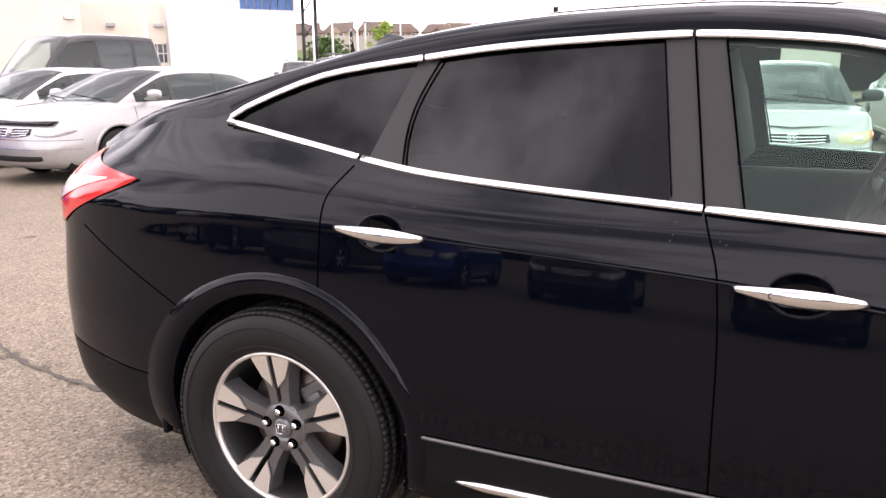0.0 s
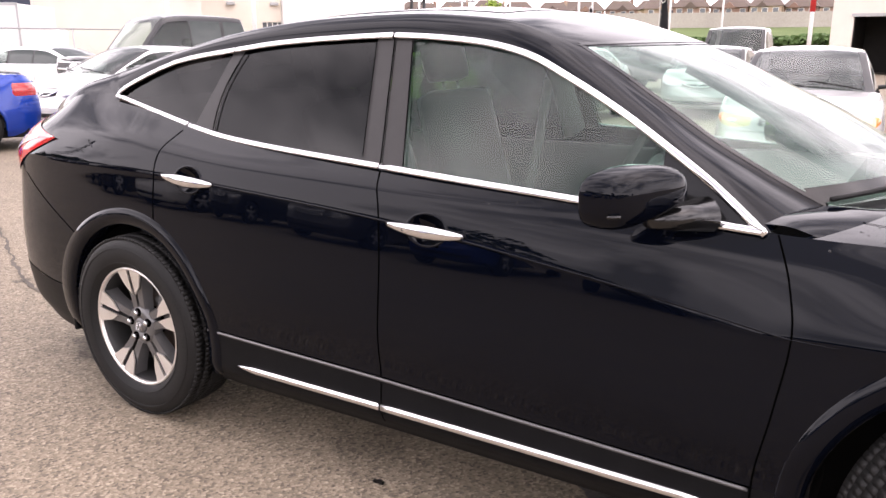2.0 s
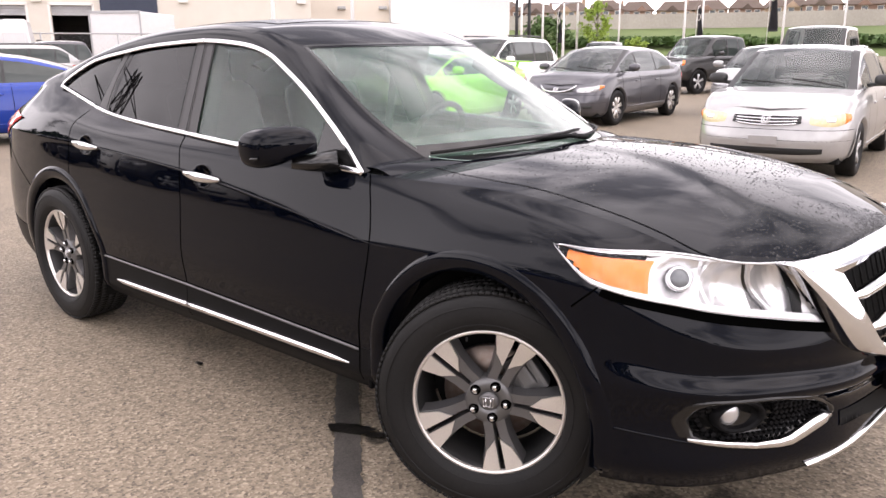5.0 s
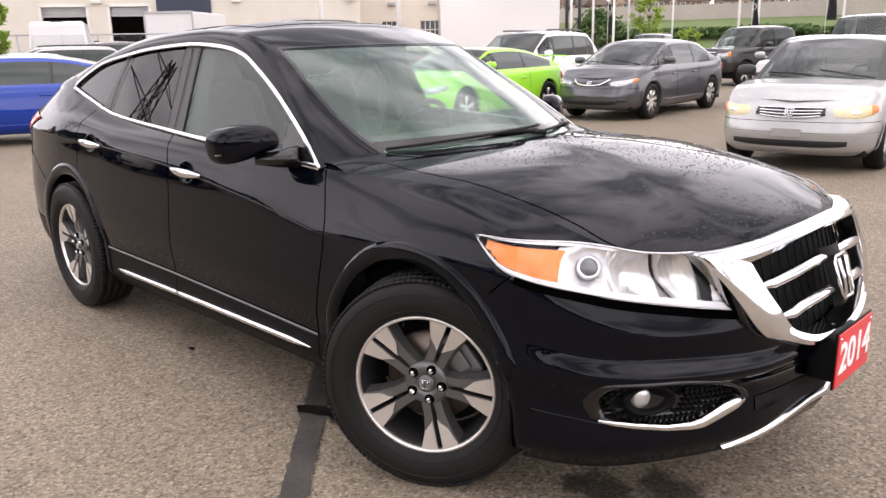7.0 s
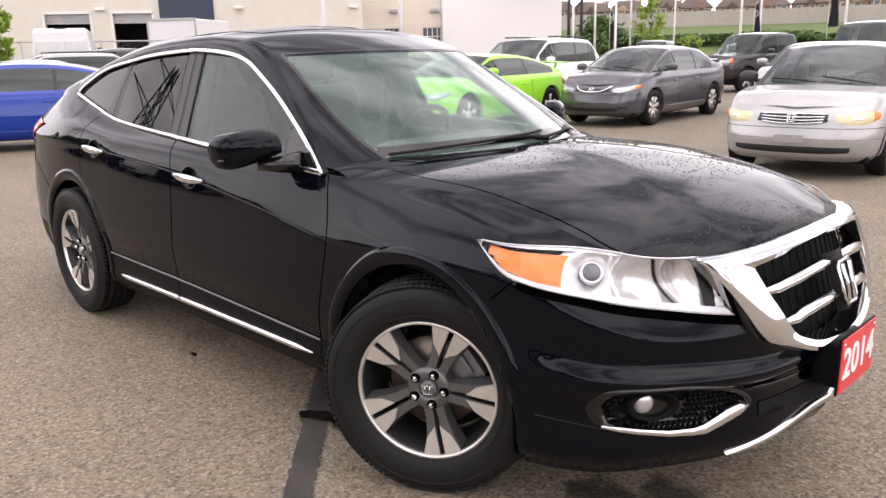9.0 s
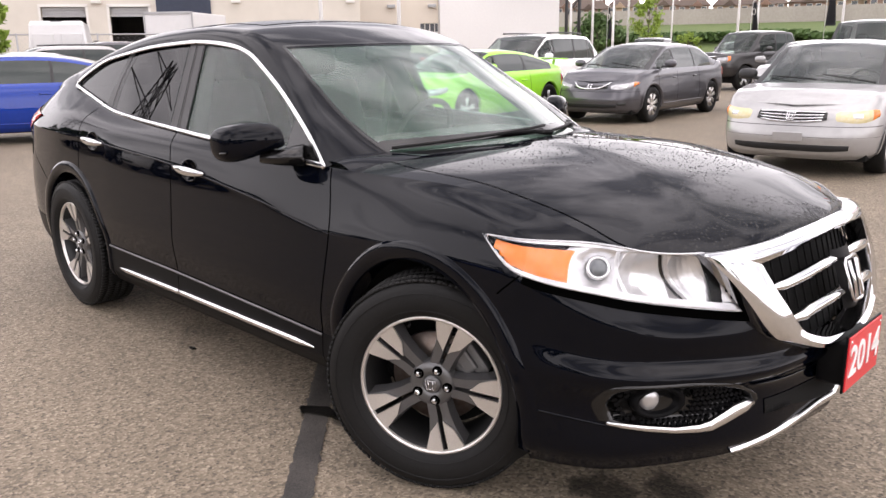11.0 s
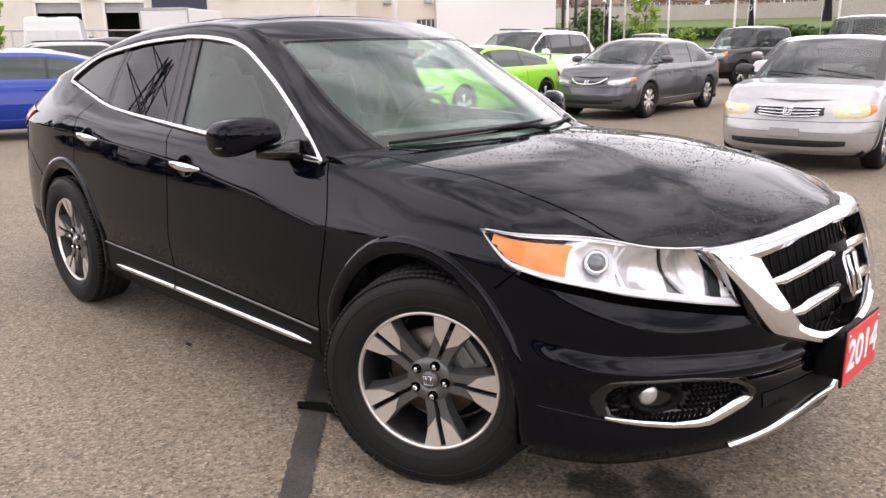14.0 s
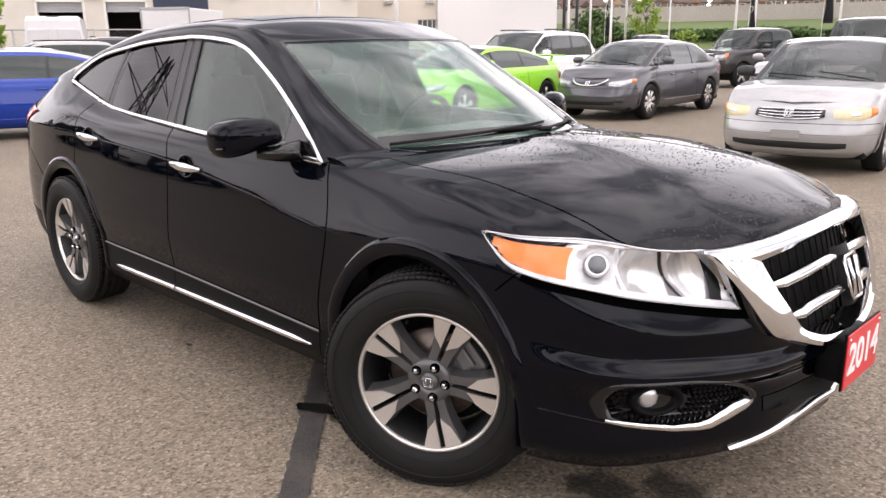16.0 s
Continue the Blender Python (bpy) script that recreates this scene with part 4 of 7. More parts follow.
    # door handles in their pockets
    for side in (1, -1):
        for (ax, az), (bx, bz) in HANDLES:
            handle = new("door_handle")
            handle.parent = car
            mx, mz = (ax + bx) / 2 + .005, (az + bz) / 2
            p0, n0 = on_body(u_at(mx), mz)
            rows = []
            for k in (0, .2, .4, .6, .75, .84, .88, .95, 1):
                row = []
                for a in np.linspace(0, 2 * math.pi, 41):
                    q = on_body(u_at(mx + .074 * k * math.cos(a)), mz + .051 * k * math.sin(a))[0] + n0 * (.0022 - .034 * (1 - min(1, k / .88) ** 2) - .0035 * max(0, k - .95) / .05)
                    row.append((q.x, q.y * side, q.z))
                rows.append(row)
            bm = bmesh.new()
            add_grid(bm, rows)
            bmesh.ops.remove_doubles(bm, verts=bm.verts, dist=1e-5)
            bmesh.ops.recalc_face_normals(bm, faces=bm.faces)
            part("handle_pocket", bm, M_BLACK, handle)
            path, rad = [], []
            for t in np.linspace(0, 1, 21):
                x, z = ax + (bx - ax) * t, az + (bz - az) * t
                p, n = on_body(u_at(x), z)
                path.append((x, (p.y - .004 - .022 * math.sin(math.pi * t) ** .7) * side, z))
                rad.append(.0062 + .0140 * math.sin(math.pi * t ** 1.2) ** .8)
            bm = bmesh.new()
            add_tube(bm, path, rad, 14, squash=(.60, 1.0))
            part("grip", bm, M_CHROME, handle, "chrome pull handle")
            if ax > 1:
                bm = bmesh.new()
                p = Vector(path[6])
                add_lathe(bm, [(0, -.0085 * side), (.007, -.0095 * side), (.0075, 0)], 16, p)
                part("lock", bm, M_DARKMETAL, handle)

    # door mirrors
    for side in (1, -1):
        mirror = new("door_mirror")
        mirror.parent = car
        mirror["label"] = "gloss black door mirror with clear repeater"
        rows = []
        for i, t in enumerate(np.linspace(0, 1, 26)):
            th = math.pi * t
            row = []
            for a in np.linspace(0, 2 * math.pi, 41):
                c, s = math.cos(a), math.sin(a)
                ex = abs(math.sin(th)) ** .55
                yy = .110 * math.copysign(abs(math.cos(th)) ** .75, math.cos(th))
                xx = .095 * ex * math.copysign(abs(c) ** .7, c)
                zz = .072 * ex * math.copysign(abs(s) ** .75, s)
                if xx < -.045:
                    xx = -.045 + (xx + .045) * .25
                zz *= 1 - .10 * (yy < 0) * abs(yy) / .110
                if zz < 0:
                    zz *= .50 + .72 * max(0, min(1, (.06 - yy) / .15))
                if zz < -.076:
                    zz = -.076 + (zz + .076) * .3
                row.append((1.962 + xx * .80 + .50 * yy, (-.945 + yy * .95) * side, 1.085 + zz + .02 * (yy + .05)))
            rows.append(row)
        bm = bmesh.new()
        add_grid(bm, rows)
        bmesh.ops.remove_doubles(bm, verts=bm.verts, dist=1e-5)
        bmesh.ops.recalc_face_normals(bm, faces=bm.faces)
        part("housing", bm, M_BLACK, mirror)
        bm = bmesh.new()
        add_tube(bm, [(1.995, -.915 * side, 1.030), (2.035, -.86 * side, 1.026), (2.10, -.79 * side, 1.032)], [.030, .040, .058], 12, squash=(1.0, .75))
        part("mirror_foot", bm, M_GLOSSBLACK, mirror)
        bm = bmesh.new()
        add_tube(bm, [(1.945 + .028 * t, (-1.047 + .006 * t * t) * side, 1.052 + .002 * t) for t in np.linspace(0, 1, 8)], .0055, 8, squash=(1.2, .9))
        part("turn_repeater", bm, M_GLOSSBLACK, mirror, "smoked turn repeater strip")
        bm = bmesh.new()
        add_grid(bm, [[(1.915 + .50 * b * .062, (-.945 + .062 * b) * side, 1.090 + .038 * a) for a in np.linspace(-1, 1, 6)] for b in np.linspace(-1, 1, 6)])
        part("mirror_glass", bm, M_CHROME, mirror)

    # tail lamps
    for side in (1, -1):
        lamp = new("tail_lamp")
        lamp.parent = car
        for name, mat, lo, hi, lift, lab in (("lens", M_RED, 0, 1, .005, "red tail lamp lens"), ("clear_band", M_CLEARRED, .30, .52, .007, "pale reversing lamp band")):
            rows = []
            for a in np.linspace(.155 if lo else 0, 1, 30):
                u = 3.98 - 2.45 * a
                z0, z1 = max(.875, 1.053 - .153 * (a / .51) ** .92), 1.056 + .070 * (a / .66)
                if lo:
                    c0, c1 = 1.042 - .052 * min(2, (a - .155) / .265), 1.047 - .012 * min(2, (a - .155) / .265)
                else:
                    c0, c1 = z0, z1
                row = []
                for b in np.linspace(0, 1, 9):
                    z = c0 + (c1 - c0) * b
                    p, n = on_body(u, min(z, float(TOP_Z(u)) - .002), lift + .008 * math.sin(math.pi * b) * (not lo) + (.008 if lo else 0))
                    row.append((p.x, p.y * side, p.z))
                rows.append(row)
            bm = bmesh.new()
            add_grid(bm, rows, flip=side > 0)
            bmesh.ops.recalc_face_normals(bm, faces=bm.faces)
            part(name, bm, mat, lamp, lab)

    # head lamps
    for side in (1, -1):
        lamp = new("head_lamp")
        lamp.parent = car
        lamp["label"] = "long clear head lamp with amber corner"

        def spot(a, b, lift):
            z = float(HEAD_LOW(a)) + (float(HEAD_TOP(a)) - float(HEAD_LOW(a))) * b
            u = float(HEAD_U(a)) * (1 - b) + float(HEAD_UTOP(a)) * b
            u = 10.72 + (13.62 - 10.72) * a - .42 * b * a**3
            p, n = on_body(u, z, lift)
            return Vector((p.x, p.y * side, p.z))

        def patch(name, a0, a1, b0, b1, lift, mat, lab="", na=24, nb=8, wave=None):
            rows = [[tuple(spot(a0 + (a1 - a0) * i / na, b0 + (b1 - b0) * j / nb, lift + (wave(i / na, j / nb) if wave else 0))) for j in range(nb + 1)] for i in range(na + 1)]
            bm = bmesh.new()
            add_grid(bm, rows, flip=side > 0)
            bmesh.ops.recalc_face_normals(bm, faces=bm.faces)
            return part(name, bm, mat, lamp, lab)

        patch("lens", 0, 1, 0, 1, .0055, M_LENS, "clear plastic lens", 40).visible_shadow = False
        patch("amber_reflector", .05, .33, .10, .86, -.006, M_AMBER, "amber side reflector", 16, 6, lambda i, j: -.004 * math.sin(20 * i) ** 2)
        patch("reflector_bowl", .30, .53, .02, .98, -.012, M_REFLECTOR, "silver reflector", 30, 14, lambda i, j: -.030 * math.sin(math.pi * i) * math.sin(math.pi * j))
        patch("reflector_bowl", .53, .75, .02, .98, -.012, M_REFLECTOR, "silver reflector", 24, 14, lambda i, j: -.034 * math.sin(math.pi * i) * math.sin(math.pi * j) + .0008 * math.sin(30 * i))
        patch("reflector_bowl", .75, 1, .02, .98, -.014, M_REFLECTOR, "silver reflector", 20, 14, lambda i, j: -.02 * math.sin(math.pi * i) + .0012 * math.sin(40 * i + 20 * j))
        patch("bezel", 0, 1, -.04, .12, .0022, M_BEZEL, "", 40, 3)
        patch("bezel", 0, 1, .93, 1.03, .0022, M_BEZEL, "", 40, 3)
        for a, wd, mat in ((.525, .018, M_BEZEL), (.735, .018, M_GLOSSBLACK), (.765, .016, M_BEZEL)):
            rows = [[tuple(spot(a + .19 * (.5 - b) * a + s * wd / 2, b, -.0015)) for s in (-1, 0, 1)] for b in np.linspace(.10, .92, 8)]
            bm = bmesh.new()
            add_grid(bm, rows)
            part("divider", bm, mat, lamp)
        for a, b, r, mat in ((.435, .55, .027, M_PROJ),):
            c, f = spot(a, b, -.018), spot(a, b, .02)
            m = Matrix.Translation(c) @ (f - c).to_track_quat("Z", "Y").to_matrix().to_4x4()
            bm = bmesh.new()
            add_lathe(bm, [(r + .006, -.01), (r + .006, .010), (r, .012), (r - .004, .006)], 32, axis="z")
            bmesh.ops.transform(bm, matrix=m, verts=bm.verts)
            part("projector_ring", bm, M_REFLECTOR, lamp)
            bm = bmesh.new()
            add_lathe(bm, [(r * math.sin(t), .004 + r * .55 * math.cos(t)) for t in np.linspace(0.001, math.pi / 2, 10)], 32, axis="z")
            bmesh.ops.transform(bm, matrix=m, verts=bm.verts)
            part("projector", bm, mat, lamp)
        ring = [spot(a, 0, .003) for a in np.linspace(.02, 1, 30)] + [spot(1, b, .003) for b in np.linspace(.1, 1, 8)] + [spot(a, 1, .003) for a in np.linspace(.97, .02, 30)]
        bm = bmesh.new()
        add_tube(bm, ring, .0032, 8, closed=True, squash=(.55, 1.0))
        part("lamp_rim", bm, M_BEZEL, lamp)
        bm = bmesh.new()
        ribbon(bm, [(Vector((p.x, p.y * side, p.z)), Vector((n.x, n.y * side, n.z))) for p, n in (on_body(u, z) for u, z in ((11.25 + 2.42 * t, .790 - .115 * t**.8) for t in np.linspace(0, 1, 30)))], .026, .003)
        part("lamp_gap", bm, M_GAP, lamp)

    # grille
    grille = new("grille")
    grille.parent = car
    grille["label"] = "broad chrome grille with black mesh"
    def dense(pts):
        out = []
        for (ya, za), (yb, zb) in zip(pts, pts[1:]):
            out += [(ya + (yb - ya) * k / 6, za + (zb - za) * k / 6) for k in range(6)]
        out.append(pts[-1])
        for _ in range(3):
            out = [p if i in (0, len(out) - 1) or abs(i - 24) < 2 else ((out[i - 1][0] + 2 * p[0] + out[i + 1][0]) / 4, (out[i - 1][1] + 2 * p[1] + out[i + 1][1]) / 4) for i, p in enumerate(out)]
        return out

    half_o, half_i = dense(GRILLE_OUT), dense(GRILLE_IN)
    loop_o = half_o + [(-y, z) for y, z in half_o[-2:0:-1]]
    loop_i = half_i + [(-y, z) for y, z in half_i[-2:0:-1]]
    rows = []
    for k, (pr, w) in enumerate(((-.03, 0), (.012, 0), (.026, .2), (.028, .55), (.016, 1.0), (-.05, 1.02))):
        row = []
        for (yo, zo), (yi, zi) in zip(loop_o, loop_i):
            row.append(nose(yo + (yi - yo) * w, zo + (zi - zo) * w, pr))
        rows.append(row + [row[0]])
    bm = bmesh.new()
    add_grid(bm, rows)
    bmesh.ops.recalc_face_normals(bm, faces=bm.faces)
    for e in bm.edges:
        e.smooth = not (len(e.link_faces) == 2 and e.calc_face_angle(0) > .7)
    part("grille_frame", bm, M_CHROME, grille, "chrome grille frame")
    bm = bmesh.new()
    rows = [[nose(y, z, -.075) for y in np.linspace(-.50, .50, 14)] for z in np.linspace(.54, .865, 4)]
    add_grid(bm, rows)
    part("grille_back", bm, M_WELL, grille)
    for y in np.linspace(-.37, .37, 16):
        bm = bmesh.new()
        z1 = float(np.interp(abs(y), [0, .24, .40], [.858, .843, .80]))
        z0 = float(np.interp(abs(y), [0, .18, .29, .40], [.56, .575, .63, .80]))
        add_tube(bm, [nose(y, z0, -.055), nose(y, z1, -.055)], .003, 6)
        part("grille_rib", bm, M_WELL, grille)
    for z, ye in ((.768, .392), (.672, .335)):
        bm = bmesh.new()
        ys = [-ye, -ye + .06, -.24, -.12, 0, .12, .24, ye - .06, ye]
        zs = [z - .016, z - .013, z - .003, z + .008, z + .012, z + .008, z - .003, z - .013, z - .016]
        add_tube(bm, [nose(y, zz, .0) for y, zz in zip(ys, zs)], [.008, .020, .022, .021, .018, .021, .022, .020, .008], 12, squash=(1.0, .80))
        part("grille_bar", bm, M_CHROME, grille, "chrome grille bar")
    bm = bmesh.new()
    rows = [[nose(.075 * b * (1 - .12 * (1 - a)), .718 + .085 * (a - .0), .012 + .014 * (1 - b * b)) for b in np.linspace(-1, 1, 9)] for a in np.linspace(-1, 1.1, 9)]
    add_grid(bm, rows)
    part("emblem_mount", bm, M_SATIN, grille)
    bm = bmesh.new()
    ring = [nose(sx * .052 * (1 - .16 * (sz < 0)), .720 + sz * .062, .036) for sx, sz in ((-.75, 1), (.75, 1), (1, .8), (1, -.75), (.75, -1), (-.75, -1), (-1, -.75), (-1, .8))]
    add_tube(bm, ring, .0055, 8, closed=True, up=(1, 0, 0))
    for s in (-1, 1):
        add_tube(bm, [nose(s * .028, .775, .038), nose(s * .018, .72, .038), nose(s * .023, .667, .038)], [.0085, .0065, .0085], 8, up=(1, 0, 0))
    part("emblem", bm, M_CHROME, grille, "chrome maker's emblem of plain bars")

    # fog lamps in their recesses
    for side in (1, -1):
        fog = new("fog_lamp")
        fog.parent = car

        def at_skin(y, z, lift):
            p = front_at(y, z, lift)
            return (p.x, p.y * side, p.z)
        cy, cz = -.59, .440
        loop = spline(range(len(FOG_HOLE) + 1), [p[0] for p in FOG_HOLE + FOG_HOLE[:1]]), spline(range(len(FOG_HOLE) + 1), [p[1] for p in FOG_HOLE + FOG_HOLE[:1]])
        loop = [(float(loop[0](t)), float(loop[1](t))) for t in np.linspace(0, len(FOG_HOLE), 71)]
        bm = bmesh.new()
        rows = [[at_skin(cy + (y - cy) * sc, cz + (z - cz) * sc, lf) for y, z in loop] for sc, lf in ((1.10, .000), (1.07, .006), (1.0, .006), (.955, .0), (.94, -.020), (.5, -.024), (.02, -.024))]
        add_grid(bm, rows)
        bmesh.ops.recalc_face_normals(bm, faces=bm.faces)
        part("recess", bm, M_GLOSSBLACK, fog)
        c0, c1 = Vector(at_skin(-.650, .442, -.014)), Vector(at_skin(-.650, .442, .02))
        m = Matrix.Translation(c0) @ (c1 - c0).to_track_quat("Z", "Y").to_matrix().to_4x4()
        bm = bmesh.new()
        add_lathe(bm, [(.070, -.012), (.066, .012), (.058, .015), (.050, .004), (.046, -.012), (0, -.016)], 32, axis="z")
        bmesh.ops.scale(bm, vec=(1.15, .72, 1), verts=bm.verts)
        bmesh.ops.transform(bm, matrix=m, verts=bm.verts)
        part("surround", bm, M_SATIN, fog)
        bm = bmesh.new()
        add_lathe(bm, [(.036 * math.sin(t), -.012 + .018 * math.cos(t)) for t in np.linspace(.001, math.pi / 2, 8)], 28, axis="z")
        bmesh.ops.scale(bm, vec=(.85, .95, 1), verts=bm.verts)
        bmesh.ops.transform(bm, matrix=m @ Matrix.Translation((-.022, 0, 0)), verts=bm.verts)
        part("bulb_lens", bm, M_BEZEL, fog)
        bm = bmesh.new()
        for k, zr in enumerate(np.arange(.372, .505, .0135)):
            for i in range(26):
                y = -.425 - .0135 * i - .00675 * (k % 2)
                near = ((y + .650) / .085) ** 2 + ((zr - .442) / .055) ** 2
                if near > 1 and inside([(cy + (a - cy) * .9, cz + (b - cz) * .86) for a, b in FOG_HOLE], y, zr):
                    q0, q1 = at_skin(y, zr, -.020), at_skin(y, zr, -.009)
                    add_prism(bm, [at_skin(y + .0055 * math.cos(t), zr + .0058 * math.sin(t), -.021) for t in (0, 1.05, 2.09, 3.14, 4.19, 5.24)], tuple(Vector(q1) - Vector(q0)))
        bmesh.ops.recalc_face_normals(bm, faces=bm.faces)
        tagged(part("lamp_mesh", bm, M_SATIN, fog, "black honeycomb mesh", smooth=False), kind="stuff")
        bm = bmesh.new()
        path = [(-.762, .392), (-.73, .384), (-.69, .375), (-.62, .362), (-.56, .360), (-.53, .364), (-.49, .383), (-.46, .398), (-.43, .408), (-.403, .413)]
        add_tube(bm, [at_skin(y, z, .008) for y, z in path], [.005, .008, .009, .010, .013, .017, .020, .022, .020, .010], 10, squash=(.6, 1))
        part("fog_trim", bm, M_SATINCHROME, fog, "satin chrome trim strip")

    # lower bumper: dark intake, bright skid blade
    bm = bmesh.new()
    rows = [[tuple(front_at(y, z + .07 * (abs(y) / .40) ** 2 * (z < .36), .003)) for y in np.linspace(-.36, .36, 25)] for z in (.340, .365, .390, .412)]
    add_grid(bm, rows)
    part("lower_intake", bm, M_WELL, car)
    bm = bmesh.new()
    rows = []
    for dz, dx in ((-.013, -.02), (-.015, .006), (.0, .014), (.014, .008), (.016, -.01)):
        rows.append([tuple(front_at(y, max(.258, float(np.interp(abs(y), [0, .1, .2, .33, .44], [.330, .326, .310, .280, .262])) + dz * min(1, .15 + (.45 - abs(y)) / .12)), dx)) for y in np.linspace(-.445, .445, 41)])
    add_grid(bm, rows)
    bmesh.ops.recalc_face_normals(bm, faces=bm.faces)
    part("skid_strip", bm, M_SATINCHROME, car, "silver skid strip under the nose")

    # wipers and cowl
    bm = bmesh.new()
    rows = []
    for w in np.linspace(0, 1, 20):
        k = (1 - (1 - w) ** 2)
        x, y = 2.30 + .29 * k, -.60 * (1 - w)
        z = 1.034 + .028 * (1 - (1 - w) ** 2.2)
        rows.append([(x - .07, y, z - .004), (x + .0, y, z - .004), (x + .05, y, z - .018)])
    add_grid(bm, rows + [[(x, -y, z) for x, y, z in r] for r in rows[::-1][1:]])
    part("cowl", bm, M_SATIN, car)
    for y0, y1 in ((-.56, .10), (.02, .58)):
        wiper = new("wiper")
        wiper.parent = car
        def screen(y, up):
            f_ = float(np.interp(15.93 - up * 8, ss, np.arange(len(ss))))
            i_ = int(min(f_, len(ss) - 2))
            line_, nor_ = skin[i_] * (1 - f_ + i_) + skin[i_ + 1] * (f_ - i_), sn[i_]
            p = Vector([float(np.interp(-abs(y), line_[:, 1], line_[:, k])) for k in range(3)])
            p += Vector([float(np.interp(-abs(y), line_[:, 1], nor_[:, k])) for k in range(3)]) * .010
            return (p.x, p.y if y < 0 else -p.y, p.z)
        bm = bmesh.new()
        add_tube(bm, [screen(y0 + (y1 - y0) * t, .004 + .030 * t * (1 if y0 < 0 else .8)) for t in np.linspace(0, 1, 14)], .0065, 6)
        part("blade", bm, M_RUBBER, wiper)
        bm = bmesh.new()
        add_tube(bm, [screen(y1 - .02, .0), screen(y1 - .12, .014), screen((y0 + y1) / 2, .020)], [.013, .009, .005], 6)
        part("arm", bm, M_SATIN, wiper)

    # roof aerial fin
    bm = bmesh.new()
    rows = []
    for t in np.linspace(0, 1, 12):
        h = .055 * math.sin(math.pi * min(1, .08 + t * .95)) ** .8 * (1.15 - t * .5)
        x = .02 - .17 * (t - .5)
        rows.append([(x - .12 - h * .3, s * .028 * (1 - b * .85), 1.443 + .24 * (x - .02) + h * b) for s, b in ((-1, 0), (-1, .6), (-1, 1), (1, 1), (1, .6), (1, 0))])
    add_grid(bm, rows)
    part("roof_aerial", bm, M_GLOSSBLACK, car)

    # cabin
    cabin = new("cabin")
    cabin.parent = car
    bm = bmesh.new()
    add_box(bm, (-.2, -.70, .35), (2.3, .70, .45), .02)
    part("cabin_floor", bm, M_DASH, cabin)
    for s in (-1, 1):
        bm = bmesh.new()
        add_box(bm, (.2, min(s * .74, s * .70), .45), (2.25, max(s * .74, s * .70), .99), .015)
        part("door_lining", bm, M_DASH, cabin)
    bm = bmesh.new()
    add_prism(bm, [(1.62, -.68, .98), (1.75, -.68, 1.02), (2.05, -.68, 1.03), (2.32, -.60, 1.015), (2.32, -.60, .6), (1.80, -.68, .6)], (0, 1.28, 0))
    bmesh.ops.recalc_face_normals(bm, faces=bm.faces)
    part("dashboard", bm, M_DASH, cabin, smooth=False)
    for sy in (-.36, .36):
        bm = bmesh.new()
        add_box(bm, (.75, sy - .25, .50), (1.30, sy + .25, .68), .06)
        part("seat_cushion", bm, M_SEAT, cabin)
        bm = bmesh.new()
        add_box(bm, (-.07, -.24, 0), (.07, .24, .62), .06, pose(.84, sy, .64, 0, -17, 0))
        part("seat_back", bm, M_SEAT, cabin)
        bm = bmesh.new()
        add_box(bm, (-.05, -.13, .66), (.05, .13, .84), .045, pose(.84, sy, .64, 0, -17, 0))
        part("head_rest", bm, M_SEAT, cabin)
        for d in (-.06, .06):
            bm = bmesh.new()
            add_tube(bm, [(.66, sy + d, 1.20), (.645, sy + d, 1.29)], .006, 8)
            part("head_rest_post", bm, M_CHROME, cabin)
    bm = bmesh.new()
    add_box(bm, (-.20, -.62, .50), (.25, .62, .68), .05)
    part("rear_cushion", bm, M_SEAT, cabin)
    bm = bmesh.new()
    add_box(bm, (-.08, -.60, 0), (.08, .60, .60), .06, pose(-.22, 0, .64, 0, -20, 0))
    part("rear_backrest", bm, M_SEAT, cabin)
    for sy in (-.38, .38):
        bm = bmesh.new()
        add_box(bm, (-.05, -.12, .58), (.05, .12, .72), .04, pose(-.22, sy, .64, 0, -20, 0))
        part("rear_head_rest", bm, M_SEAT, cabin)
    bm = bmesh.new()
    ring = [Vector((0, .185 * math.cos(a), .185 * math.sin(a))) for a in np.linspace(0, 2 * math.pi, 36, endpoint=False)]
    m = pose(1.55, .36, .98, 0, 24, 0)
    add_tube(bm, [m @ p for p in ring], .016, 10, closed=True, up=(1, 0, 0))
    add_tube(bm, [m @ Vector((.02, -.17, 0)), m @ Vector((.04, 0, -.02)), m @ Vector((.02, .17, 0))], .022, 8)
    add_tube(bm, [m @ Vector((.04, 0, -.02)), m @ Vector((.25, 0, -.05))], .04, 10)
    part("steering_wheel", bm, M_DASH, cabin)
    bm = bmesh.new()
    add_box(bm, (-.02, -.13, -.035), (.02, .13, .035), .018, pose(1.70, 0, 1.40, 0, 10, 0))
    add_tube(bm, [(1.70, 0, 1.41), (1.705, 0, 1.44)], .012, 8)
    part("inside_mirror", bm, M_DASH, cabin)
    bm = bmesh.new()
    rows = [[tuple(Vector(skin[i, j]) - Vector(sn[i, j]) * .03) for j in range(10, nw + 1)] for i in range(52, 113, 4)]
    add_grid(bm, [r + [(x, -y, z) for x, y, z in r[::-1][1:]] for r in rows])
    part("headlining", bm, M_INNER, cabin)
    for s in (-1, 1):
        bm = bmesh.new()
        add_grid(bm, [[(p.x, p.y * s, p.z) for p in (Vector(skin[i, j]) - Vector(sn[i, j]) * .028 + Vector((0, .012, 0)) for j in range(0, 11))] for i in range(40, 158, 3)])
        part("rail_lining", bm, M_INNER, cabin)
